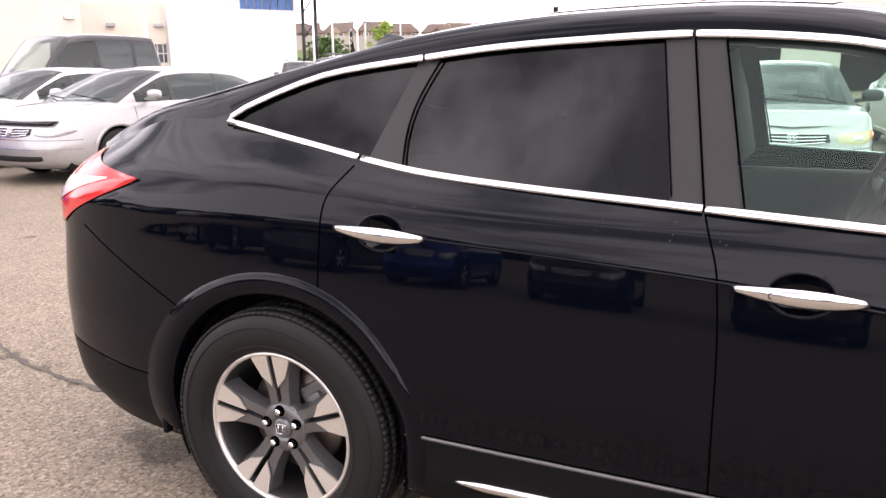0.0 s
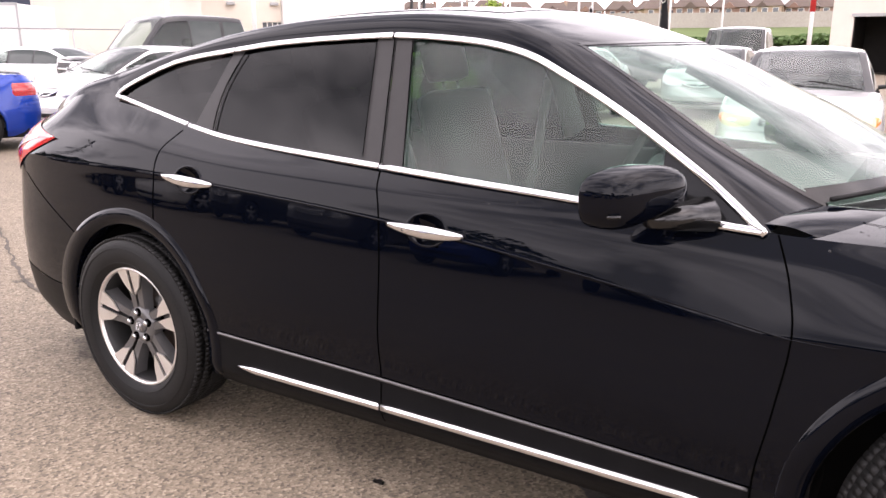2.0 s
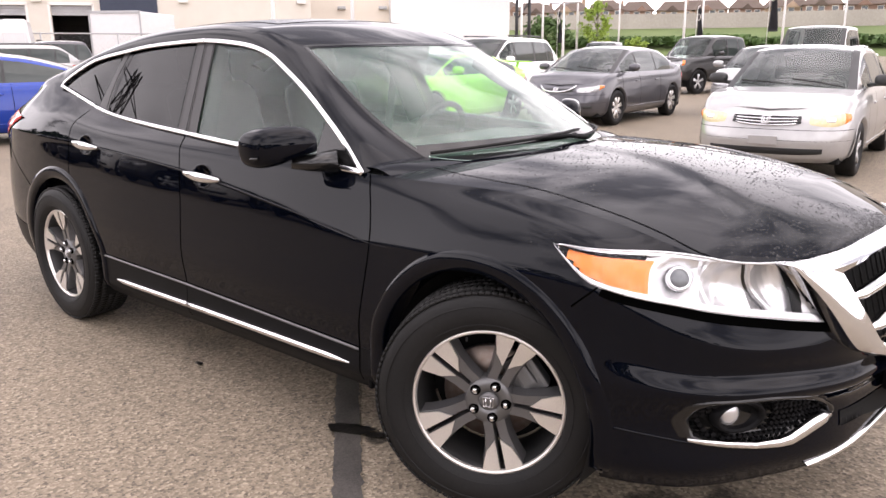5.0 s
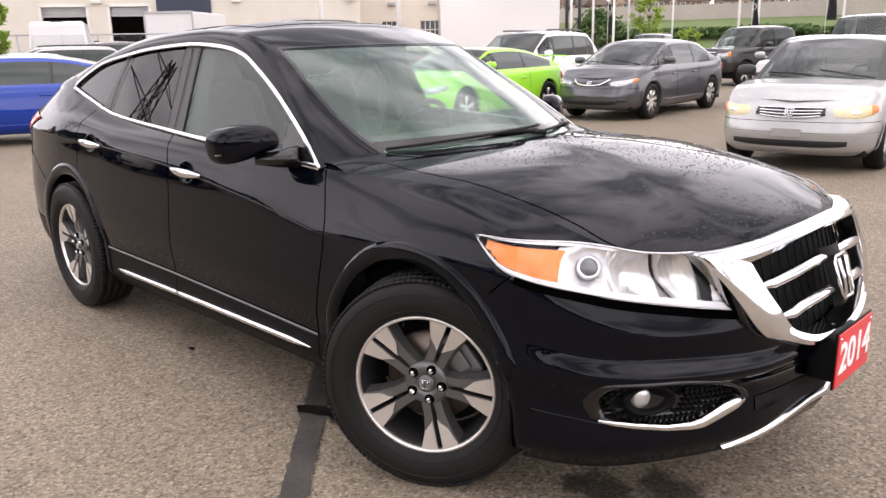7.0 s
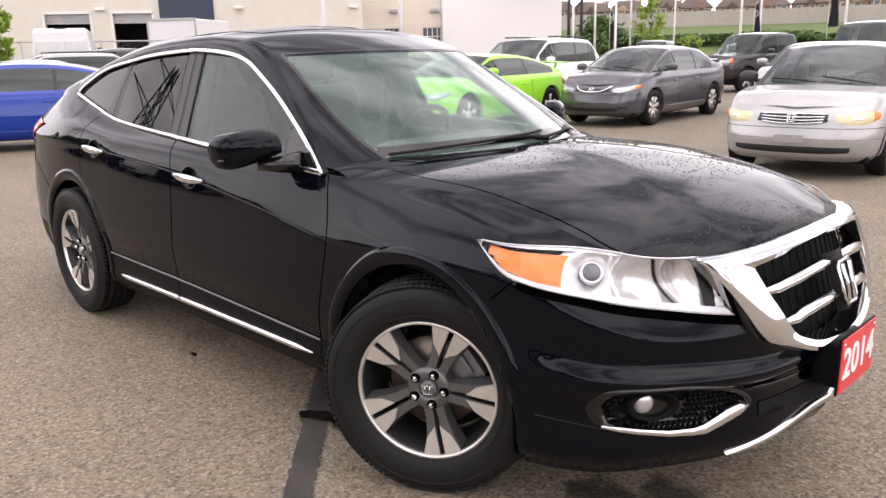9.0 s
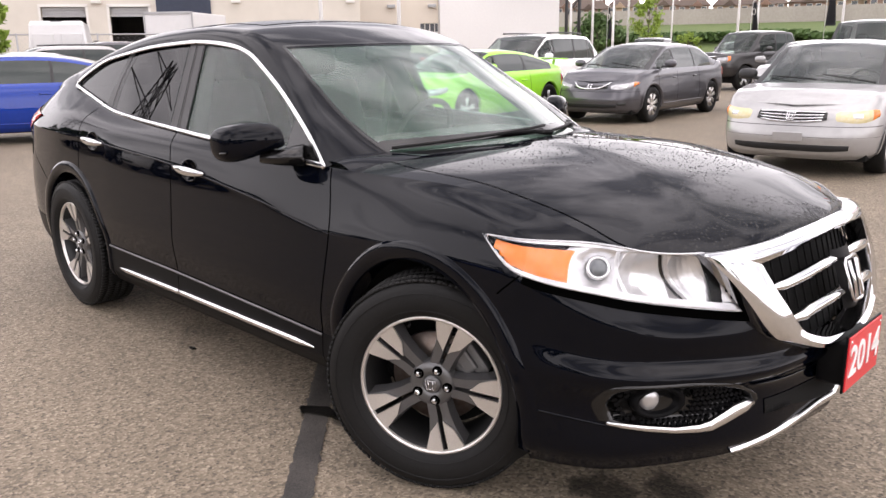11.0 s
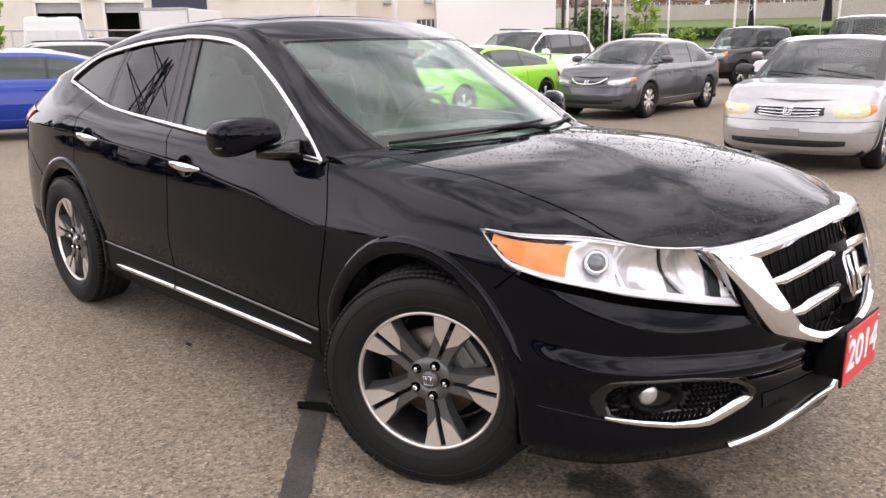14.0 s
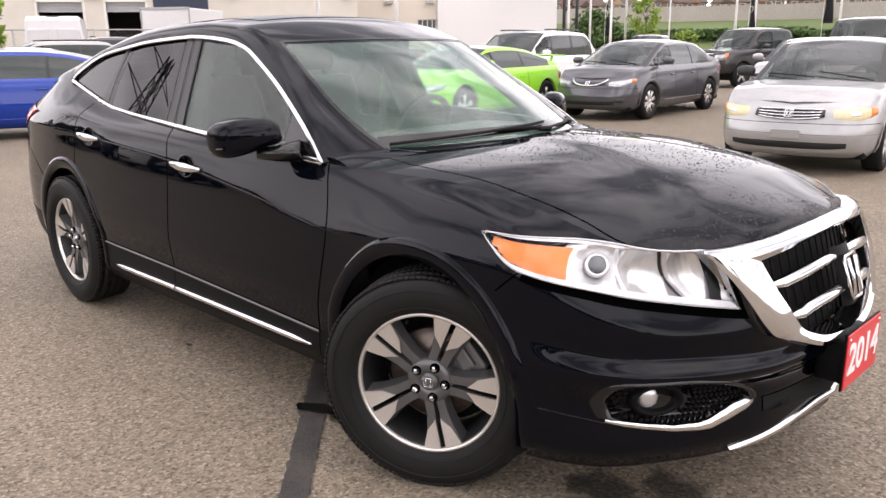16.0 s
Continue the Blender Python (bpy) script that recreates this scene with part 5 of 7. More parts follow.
    for s in (-1, 1):
        bm = bmesh.new()
        add_tube(bm, [(1.12, -s * .69, 1.04), (1.08, -s * .60, 1.28), (1.04, -s * .53, 1.42)], [.04, .035, .035], 8, squash=(.5, 1.6))
        part("pillar_lining", bm, M_INNER, cabin)
        bm = bmesh.new()
        add_tube(bm, [(1.02, s * .60, 1.28), (.99, s * .58, 1.0), (.95, s * .55, .72)], .022, 6, squash=(.2, 1))
        part("seat_belt", bm, M_INNER, cabin)
        bm = bmesh.new()
        add_tube(bm, [(2.18, s * .60, 1.03), (1.90, s * .555, 1.215), (1.66, s * .53, 1.345)], .026, 8, squash=(.6, 1))
        part("screen_pillar_lining", bm, M_INNER, cabin)

    # year board in the plate holder
    board = thing("price_board", "red year board with white numerals in plate holder", "sign")
    bm = bmesh.new()
    add_box(bm, (3.845, -.150, .400), (3.852, .150, .580), .002)
    part("holder", bm, M_SATIN, board)
    bm = bmesh.new()
    add_box(bm, (3.852, -.146, .404), (3.857, .146, .576), .003)
    part("panel", bm, M_SIGNRED, board, smooth=False)
    bm = bmesh.new()
    add_box(bm, (3.76, -.12, .41), (3.846, .12, .55), .01)
    part("bracket", bm, M_SATIN, board)
    fc = bpy.data.curves.new("year_number", "FONT")
    fc.body, fc.size, fc.align_x, fc.align_y, fc.extrude, fc.offset = "2014", .135, "CENTER", "CENTER", .0012, .0022
    txt = new("year_number", fc)
    txt.matrix_basis = pose(3.8585, 0, .490, 90, 0, 90)
    fc.materials.append(M_WHITE)
    txt.parent = board
    for y, z in ((-.130, .56), (.130, .56)):
        bm = bmesh.new()
        add_lathe(bm, [(0, .003), (.004, .002), (.005, 0)], 10, axis="z")
        bmesh.ops.transform(bm, matrix=pose(3.857, y, z, 0, 90, 0), verts=bm.verts)
        part("screw", bm, M_SATINCHROME, board)
    return car


build_hero()


# ---- the other parked vehicles ----
M_CARGLASS = material("parked_car_glass", (0.035, 0.045, 0.042), 0.05, coat=0.0, grain=(0.05, 0.06, 0.056), scale=3)
M_CARPANE = glass("parked_car_screen", (0.64, 0.71, 0.67), 1.5, haze=0.05, haze_color=(0.42, 0.50, 0.46), rise=4.0)
M_DARKHOLLOW = material("intake_black", (0.006, 0.006, 0.006), 0.7, grain=(0.010, 0.010, 0.010), scale=80)
M_DARKTRIM = material("dark_plastic_trim", (0.02, 0.02, 0.021), 0.5, grain=(0.03, 0.03, 0.03), scale=80)
M_ALLOY = material("painted_alloy", (0.62, 0.62, 0.63), 0.35, 0.7)
M_YELLOWLENS = material("aged_headlamp", (0.60, 0.50, 0.24), 0.2, coat=0.6, grain=(0.66, 0.60, 0.40), scale=30)
M_CLEARLAMP = material("headlamp_silver", (0.26, 0.26, 0.27), 0.15, 0.5, coat=0.7, grain=(0.55, 0.55, 0.55), scale=40)
M_TAILRED = material("tail_red", (0.45, 0.02, 0.02), 0.15, coat=1.0, grain=(0.35, 0.015, 0.015), scale=40)

P_SILVER = paint("silver_paint", (0.38, 0.375, 0.37), 0.5, 0.38)
P_GREY = paint("grey_paint", (0.085, 0.083, 0.092), 0.5, 0.35)
P_BLUE = paint("blue_paint", (0.0006, 0.030, 0.26), 0.25, 0.3)
P_GREEN = paint("green_paint", (0.30, 0.72, 0.035), 0.1, 0.35)
P_WHITE = paint("white_paint", (0.80, 0.80, 0.79), 0.0, 0.35)
P_DARK = paint("black_paint", (0.015, 0.015, 0.017), 0.2, 0.3)
P_CHAR = paint("charcoal_paint", (0.04, 0.038, 0.038), 0.4, 0.35)


def simple_wheel(car, x, y, r, side, rim_mat=None, spokes=5):
    wheel = new("wheel")
    wheel.parent = car
    wheel.matrix_basis = pose(x, y, r, 0, 0, 0 if side < 0 else 180)
    bm = bmesh.new()
    add_lathe(bm, [(r * .62, -.08), (r * .70, -.10), (r * .86, -.105), (r * .97, -.09), (r, -.06), (r, .06), (r * .95, .10), (r * .6, .10)], 36)
    part("tyre", bm, M_RUBBER, wheel)
    bm = bmesh.new()
    add_lathe(bm, [(0, -.02), (r * .60, -.02), (r * .62, -.085), (r * .66, -.09)], 36)
    part("rim", bm, M_DARKMETAL, wheel)
    bm = bmesh.new()
    for k in range(spokes):
        a = 2 * math.pi * k / spokes + .3
        for o in (-.10, .10):
            p, q = (.02 * r, -.07, 0), (r * .62 * math.cos(a + o), -.078, r * .62 * math.sin(a + o))
            add_tube(bm, [(r * .08 * math.cos(a), -.072, r * .08 * math.sin(a)), q], [r * .055, r * .075], 6, squash=(1, .6), up=(0, 1, 0))
    add_lathe(bm, [(0, -.085), (r * .14, -.083), (r * .2, -.06)], 20)
    part("spokes", bm, rim_mat or M_ALLOY, wheel)
    return wheel


def make_vehicle(name, label, at, heading, mat, L=4.5, W=1.75, H=1.43, wb=2.65, fo=.88, hood=.93, belt=.96, deck=1.02, cowl=1.30, head=.55, tail=-1.05, back=-1.75,
                 r=.31, nose_z=.78, square=6.0, bed=False, lift=0.0, category="car", wing=False, pillars=(.35, -.55), group="cars parked on the lot",
                 lamp=None, lamp_d=(.46, 1.00), lamp_h=.15, lamp_rise=.05, face="bars", grille_d=.36, slot_d=.55, plate=False, deflector=False, mirror=None, rim=None, spokes=5, amber=False, rails=False):
    """A parked vehicle: x ahead, origin under the middle of its wheels. cowl, head, tail, back: where screen and roof begin and end."""
    car = thing(name, label, category, group)
    front, rear = wb / 2 + fo, wb / 2 + fo - L
    cx, sill, low = (front + rear) / 2, .20 + lift, category == "car"
    nf, bow = (6.0, .13) if low else (8.0, .07)
    top = spline([rear, rear + .15, back, back + .30, cowl, cowl + .18, front - .40, front - .10, front],
                 [deck - .06, deck - .01, deck, belt + .005, belt - .01, hood + .01, hood * .6 + nose_z * .4 + .015, nose_z + .02, nose_z] if low else
                 [deck - .04, deck - .01, deck, belt, belt, hood + .01, hood - .02, nose_z + .06, nose_z + .01])
    # the outline seen from above, evenly stepped from the tail's middle round to the nose
    a = np.linspace(0, math.pi, 4000)
    c, s = -np.cos(a), np.sin(a)
    e = np.where(c > 0, nf, square)
    px, py = cx + L / 2 * np.sign(c) * abs(c) ** (2 / e), W / 2 * abs(s) ** (2 / e)
    px = px - np.where(c > 0, bow, .05) * np.sign(c) * (py / (W / 2)) ** 2 * abs(c)
    run = np.concatenate([[0], np.cumsum(np.hypot(np.diff(px), np.diff(py)))])
    S = np.linspace(0, run[-1], 190)
    px, py = np.interp(S, run, px), np.interp(S, run, py)
    ease = lambda q: np.clip(q, 0, 1) ** 2 * (3 - 2 * np.clip(q, 0, 1))
    wf, wr = ease((px - front + .55) / .55), ease((rear + .50 - px) / .50)
    share = [0, .10, .26, .42, .58, .80, .92, 1]
    ins_s = [.10, .035, .008, 0, .006, .022, .045, .085]
    ins_f = [.13, .05, .012, 0, .025, .075, .14, .23] if low else [.12, .06, .02, 0, .0, .012, .03, .08]
    ins_r = [.14, .06, .02, 0, .01, .035, .06, .11] if not bed else [.10, .03, .01, 0, 0, 0, .005, .02]
    vs = np.linspace(0, 7, 27)
    f_s, f_f, f_r, f_z = (spline(range(8), q)(vs) for q in (ins_s, ins_f, ins_r, share))
    t = top(px)
    rows = np.stack([px[:, None] - wf[:, None] * f_f + wr[:, None] * f_r, -py[:, None] * (1 - f_s / (W / 2)), sill + (t[:, None] - sill) * f_z], 2)
    nor = grid_normals(rows)
    if nor[95, 10, 1] > 0:
        nor = -nor
    wheels_x = (wb / 2, -wb / 2)

    def skin(d, z, out, end=1, side=-1):
        """A point of the skin, d metres round from the middle of the nose (1) or tail (-1)."""
        fi = float(np.interp(d if end < 0 else S[-1] - d, S, np.arange(len(S))))
        i = int(min(fi, len(S) - 2))
        q, n = rows[i] * (1 - fi + i) + rows[i + 1] * (fi - i), nor[i] * (1 - fi + i) + nor[i + 1] * (fi - i)
        p = [float(np.interp(z, q[:, 2], q[:, k])) for k in range(3)]
        n = Vector([float(np.interp(z, q[:, 2], n[:, k])) for k in range(3)]).normalized()
        p = Vector((p[0], p[1], z)) + n * out
        return (p.x, p.y if side < 0 else -p.y, p.z)

    flank = slice(40, 150)

    def flank_y(x, z):
        fi = float(np.interp(x, px[flank], np.arange(40, 150)))
        i = int(fi)
        q = rows[i] * (1 - fi + i) + rows[i + 1] * (fi - i)
        return float(np.interp(z, q[:, 2], q[:, 1]))

    def panel_name(p):
        for wx in wheels_x:
            if (p[0] - wx) ** 2 + (p[2] - r) ** 2 < (r + .055) ** 2 and p[1] < -W / 4:
                return None
        if p[0] > front - .62 and p[2] < nose_z - lamp_h - .045:
            return "front_bumper"
        if p[0] < rear + .45 and p[2] < deck - .34:
            return "rear_bumper"
        return "body"

    mid = (rows[:-1, :-1] + rows[1:, 1:]) / 2
    names = [[panel_name(p) for p in row] for row in mid]
    for side in (1, -1):
        panels_from(rows, nor, names, False, {k: mat for k in ("body", "front_bumper", "rear_bumper")}, car, side)
    # bonnet and deck
    cap = []
    for row in rows:
        x, y, z = row[-1]
        cap.append([(x + .04 * (1 - w * w) * (x > cowl), y * w, z + (.040 if x > 0 else .025) * min(1, abs(y) / .55) ** 2 * (1 - w * w)) for w in np.linspace(1, -1, 13)])
    cap = np.array(cap)
    cn = grid_normals(cap)
    cn = np.where(cn[..., 2:3] < 0, -cn, cn)
    cap_names = []
    for i in range(len(cap) - 1):
        x = (cap[i][0][0] + cap[i + 1][0][0]) / 2
        inside_bed = bed and rear + .12 < x < back - .02
        cap_names.append([None if inside_bed or back + .22 < x < cowl - .06 else "hood" if x > 0 else "boot_lid"] * 12)
    panels_from(cap, cn, cap_names, False, {"hood": mat, "boot_lid": mat}, car)
    for wx in wheels_x:
        for s_ in (-1, 1):
            bm = bmesh.new()
            add_lathe(bm, [(r + .056, s_ * (W / 2 - .10)), (r + .056, s_ * .35), (0, s_ * .35)], 24, (wx, 0, r), arc=(radians(-20), radians(200)))
            part("wheel_well", bm, M_WELL, car)
            rr = []
            for g in np.linspace(radians(-8), radians(188), 34):
                rr.append([(wx + q * math.cos(g), s_ * (-flank_y(wx + q * math.cos(g), max(sill, r + q * math.sin(g))) + o), max(sill, r + q * math.sin(g))) for q, o in ((r + .036, -.05), (r + .041, .001), (r + .066, .005), (r + .090, -.003))])
            bm = bmesh.new()
            add_grid(bm, rr)
            bmesh.ops.recalc_face_normals(bm, faces=bm.faces)
            part("wheel_arch", bm, mat, car)
            simple_wheel(car, wx, s_ * (W / 2 - .125), r, s_, rim, spokes)
    bm = bmesh.new()
    add_box(bm, (rear + .25, -W / 2 + .14, sill - .02), (front - .30, W / 2 - .14, sill + .12), .02)
    part("underbody", bm, M_WELL, car)
    if bed:
        bm = bmesh.new()
        add_box(bm, (rear + .10, -W / 2 + .14, .62), (back - .02, W / 2 - .14, .70), .01)
        for s_ in (-1, 1):
            add_box(bm, (rear + .08, min(s_ * (W / 2 - .16), s_ * (W / 2 - .10)), .66), (back, max(s_ * (W / 2 - .16), s_ * (W / 2 - .10)), deck - .01), .01)
        add_box(bm, (rear + .06, -W / 2 + .14, .66), (rear + .13, W / 2 - .14, deck - .01), .01)
        part("load_bed", bm, M_DARKTRIM, car, smooth=False)
    # cabin
    ns = 97
    st = np.linspace(0, 1, ns)
    knots = [0, .14, .26, .45, .62, .78, .90, 1]
    span = [cowl, cowl + (head - cowl) * .55, head, head + (tail - head) * .33, head + (tail - head) * .66, tail, tail + (back - tail) * .55, back]
    rise = [0, .56, .93, 1.0, .985, .90, .50, .02] if low else [0, .58, .94, 1.0, .995, .95, .58, .02]
    fx, fz = spline(knots, [-v for v in span]), spline(knots, rise)
    belt_y, rail_y = W / 2 - .088, W / 2 - (.27 if low else .22)
    shell = []
    for t_ in st:
        x, k = -float(fx(t_)), float(fz(t_))
        zb = max(float(top(x)), float(top(min(x, cowl)))) - .012
        zr = zb + (H - .05 - zb) * k
        pinch = .05 * (max(0, t_ - .7) / .3) ** 2 + .05 * max(0, .26 - t_) / .26
        row = [(x, -(belt_y - pinch + (rail_y - belt_y) * k * w) - .020 * math.sin(math.pi * w) * k, zb + (zr - zb) * w) for w in np.linspace(0, 1, 9)]
        ry = belt_y - pinch + (rail_y - belt_y) * k
        fwd = .24 * (1 - t_ / .30) if t_ < .30 else (-.14 * (t_ - .76) / .24 if t_ > .76 else 0)
        row += [(x + fwd * (1 - w * w), -ry * w, zr + (.05 * min(1, k + .3)) * (1 - w**2.4)) for w in np.linspace(1, 0, 9)[1:]]
        shell.append(row)
    shell = np.array(shell)
    full = np.concatenate([shell, (shell * [1, -1, 1])[:, ::-1][:, 1:]], 1)
    fn = grid_normals(full)
    fn = np.where((fn * (full - [cx, 0, belt - .3])).sum(2, keepdims=True) < 0, -fn, fn)
    nj = full.shape[1] - 1
    groups = [[None] * nj for _ in range(ns - 1)]
    limit = back + (.42 if low else .30 if not bed else .12)
    for i in range(ns - 1):
        t_, x = (st[i] + st[i + 1]) / 2, float((full[i, 0, 0] + full[i + 1, 0, 0]) / 2)
        for j in range(nj):
            k = j if j < nj / 2 else nj - 1 - j
            side = "right" if j < nj / 2 else "left"
            what = "roof"
            if k >= 8:
                if .012 < t_ < .262:
                    what = "windscreen" if k > 8 else "screen_edge_" + side
                elif .79 < t_ < .985 and category != "van":
                    what = "rear_window" if k > 8 else "roof"
            elif k < 7 and shell[i, 8, 2] - shell[i, 0, 2] > .13 and limit < x < cowl - .30:
                near = min(abs(x - q) for q in pillars)
                what = "pillar_" + side + str(int(np.argmin([abs(x - q) for q in pillars]))) if near < .032 else "side_window_" + side + str(sum(x < q for q in pillars))
                if category == "van" and x < pillars[0]:
                    what = "roof"
            groups[i][j] = what
    kinds = {g for row in groups for g in row}
    plain = lambda g: "side_window" if g.startswith("side_window") else "door_pillar" if g.startswith("pillar") else "screen_edge" if g.startswith("screen_edge") else g
    looks = {g: mat if g == "roof" else M_DARKTRIM if plain(g) in ("door_pillar", "screen_edge") else M_CARPANE if g.startswith(("windscreen", "side_window_right0", "side_window_left0")) else M_CARGLASS for g in kinds}
    for g, ob in panels_from(full, fn, groups, False, looks, car).items():
        ob.name = ob.data.name = plain(g)
        if looks[g] in (M_CARPANE, M_CARGLASS):
            ob.visible_shadow = False
    # seats, fascia and wheel behind the panes
    seat_h = belt + .02
    bm = bmesh.new()
    add_box(bm, (limit - .25, -W / 2 + .17, sill + .12), (cowl - .1, W / 2 - .17, sill + .3), .02)
    part("cabin_floor", bm, M_DASH, car)
    bm = bmesh.new()
    add_box(bm, (cowl - .62, -W / 2 + .20, belt - .30), (cowl + .02, W / 2 - .20, belt - .005), .05)
    part("dashboard", bm, M_DASH, car)
    for sy in (-.36, .36):
        bm = bmesh.new()
        add_box(bm, (-.07, -.23, 0), (.07, .23, seat_h - .38), .06, pose(-.10 if low else .1, sy, .40 + lift * .5, 0, -14, 0))
        add_box(bm, (-.045, -.12, seat_h - .36), (.045, .12, seat_h - .18), .04, pose(-.10 if low else .1, sy, .40 + lift * .5, 0, -14, 0))
        part("seat", bm, M_SEAT, car)
    bm = bmesh.new()
    if not bed:
        add_box(bm, (limit - .12, -W / 2 + .22, .45), (limit + .10, W / 2 - .22, belt + .02), .06)
        part("rear_seat", bm, M_SEAT, car)
        bm = bmesh.new()
    ring = [Vector((0, .18 * math.cos(g), .18 * math.sin(g))) for g in np.linspace(0, 2 * math.pi, 20, endpoint=False)]
    m = pose(cowl - .72, .36, belt - .02, 0, 24, 0)
    add_tube(bm, [m @ q for q in ring], .016, 6, closed=True, up=(1, 0, 0))
    part("steering_wheel", bm, M_DASH, car)

    # lamps and face: patches on the outer skin
    def patch(nm, d0, d1, lo, hi, out, m_, end=1, side=-1, bulge=.008, parent=None, na=14):
        rr = []
        for i in range(na + 1):
            q = i / na
            z0, z1 = (f(q) if callable(f) else f for f in (lo, hi))
            rr.append([skin(d0 + (d1 - d0) * q, z0 + (z1 - z0) * j / 4, out + bulge * math.sin(math.pi * j / 4) - .012 * (j in (0, 4) or i in (0, na)), end, side) for j in range(5)])
        bm = bmesh.new()
        add_grid(bm, rr)
        bmesh.ops.recalc_face_normals(bm, faces=bm.faces)
        return part(nm, bm, m_, parent or car)

    zt = nose_z - .03
    d0, d1 = lamp_d
    for side in (-1, 1):
        low_edge = lambda q: zt - lamp_h * (.80 + .20 * math.sin(math.pi * min(1, q * 1.1))) + lamp_rise * q * q
        high_edge = lambda q: zt - .012 + lamp_rise * q - (.06 * max(0, q - .8) if low else 0)
        lmp = patch("head_lamp", d0, d1, low_edge, high_edge, .006, lamp or M_CLEARLAMP, side=side)
        if low:
            patch("lamp_bulb", d0 + (d1 - d0) * .30, d0 + (d1 - d0) * .52, zt - lamp_h * .68, zt - lamp_h * .25, .0125, M_REFLECTOR, side=side, parent=lmp, na=8)
        if amber:
            patch("turn_lamp", d0 + (d1 - d0) * .74, d1 - .01, lambda q: low_edge(.74 + .26 * q) + .012, lambda q: high_edge(.74 + .26 * q) - .012, .013, M_AMBER, side=side, parent=lmp, na=8)
        patch("tail_lamp", W / 2 - .30, W / 2 + .16, deck - .30, deck - .10, .008, M_TAILRED, -1, side)
        # fog lamp pockets in the bumper
        if face == "u":
            patch("fog_pocket", .56, .74, sill + .13, sill + .21, .004, M_DARKTRIM, side=side, na=8)
    g0, g1 = (zt - lamp_h * .90, zt - .035) if face != "truck" else (zt - .26, zt + .0)

    def across(d, z, out):
        return skin(abs(d), z, out, 1, -1 if d < 0 else 1)

    bm = bmesh.new()
    add_grid(bm, [[across(d, g0 + (g1 - g0) * j / 4 + .03 * (abs(d) / grille_d) ** 2 * (j < 2), .004) for j in range(5)] for d in np.linspace(-grille_d, grille_d, 21)])
    bmesh.ops.recalc_face_normals(bm, faces=bm.faces)
    part("grille", bm, M_DARKTRIM, car)
    if face == "u":
        curves = [[(d, g0 + .012 + .085 * (abs(d) / grille_d) ** 3) for d in np.linspace(-grille_d - .03, grille_d + .03, 21)]]
        thick, bar_mat = .017, M_CHROME
    elif face == "truck":
        curves = [[(d, g0 + (g1 - g0) * q) for d in np.linspace(-grille_d, grille_d, 13)] for q in (0, .5, 1)]
        thick, bar_mat = .022, M_CHROME
    else:
        curves = [[(d, g0 + (g1 - g0) * q + .03 * (abs(d) / grille_d) ** 2 * (1 - q)) for d in np.linspace(-grille_d + .02 + .03 * (1 - q), grille_d - .02 - .03 * (1 - q), 17)] for q in (.06, .36, .66, .96)]
        thick, bar_mat = .009, M_SATINCHROME
    for cv in curves:
        bm = bmesh.new()
        add_tube(bm, [across(d, z, .012) for d, z in cv], thick, 6)
        part("grille_bar", bm, bar_mat, car)
    bm = bmesh.new()
    ez = (g0 + g1) / 2
    add_tube(bm, [across(sx * .042, ez + sz * .034, .026) for sx, sz in ((-1, 1), (1, 1), (.8, -1), (-.8, -1))], .008, 6, closed=True, up=(1, 0, 0))
    for sx in (-1, 1):
        add_tube(bm, [across(sx * .020, ez + .03, .026), across(sx * .014, ez - .03, .026)], .007, 6, up=(1, 0, 0))
    part("emblem", bm, M_CHROME, car)
    bm = bmesh.new()
    z0, z1 = sill + .085, sill + (.165 if low else .20)
    add_grid(bm, [[across(d, z0 + (z1 - z0) * q + .02 * (abs(d) / slot_d) ** 4 * (q < .5), o) for q, o in ((0, -.004), (.08, .004), (.5, .003), (.92, .004), (1, -.004))] for d in np.linspace(-slot_d, slot_d, 25)])
    bmesh.ops.recalc_face_normals(bm, faces=bm.faces)
    part("lower_grille", bm, M_DARKHOLLOW, car)
    # crease and joint across the bumper
    for z, m_, wd in ((nose_z - lamp_h - .048, M_GAP, .007), (sill + .24, M_GAP, .004)):
        bm = bmesh.new()
        add_tube(bm, [across(d, z, -.001) for d in np.linspace(-1.05, 1.05, 41)], wd / 2, 6)
        part("bumper_seam", bm, m_, car)
    if plate:
        bm = bmesh.new()
        p = across(0, sill + .235, .018)
        add_box(bm, (p[0] - .012, -.15, p[2] - .045), (p[0] + .006, .15, p[2] + .055), .008)
        part("plate_blank", bm, mat, car, "blank front plate recess", smooth=False)
    if deflector:
        bm = bmesh.new()
        rr = [[across(d, zt - .005, .02), across(d, zt + .012, .035), (*(Vector(across(d, zt, .0)) + Vector((-.10, 0, .055))),)] for d in np.linspace(-.66, .66, 25)]
        add_grid(bm, rr)
        bmesh.ops.solidify(bm, geom=bm.faces[:], thickness=.006)
        part("hood_deflector", bm, M_GLOSSBLACK, car, "dark plastic hood deflector")
    # mirrors, handles, shut lines, wipers
    for s_ in (-1, 1):
        bm = bmesh.new()
        bmesh.ops.create_uvsphere(bm, u_segments=16, v_segments=10, radius=1)
        for v in bm.verts:
            q = v.co
            v.co = Vector((.075 * math.copysign(abs(q.x) ** .8, q.x) * (1 if q.x > 0 else .45), .115 * math.copysign(abs(q.y) ** .75, q.y), .068 * math.copysign(abs(q.z) ** .75, q.z)))
        mx = cowl - .46
        bmesh.ops.translate(bm, vec=(mx, s_ * (W / 2 + .08), belt + .09), verts=bm.verts)
        add_tube(bm, [(mx, s_ * (W / 2 - .10), belt + .03), (mx, s_ * (W / 2 + .05), belt + .05)], .024, 8)
        part("door_mirror", bm, mirror or mat, car)
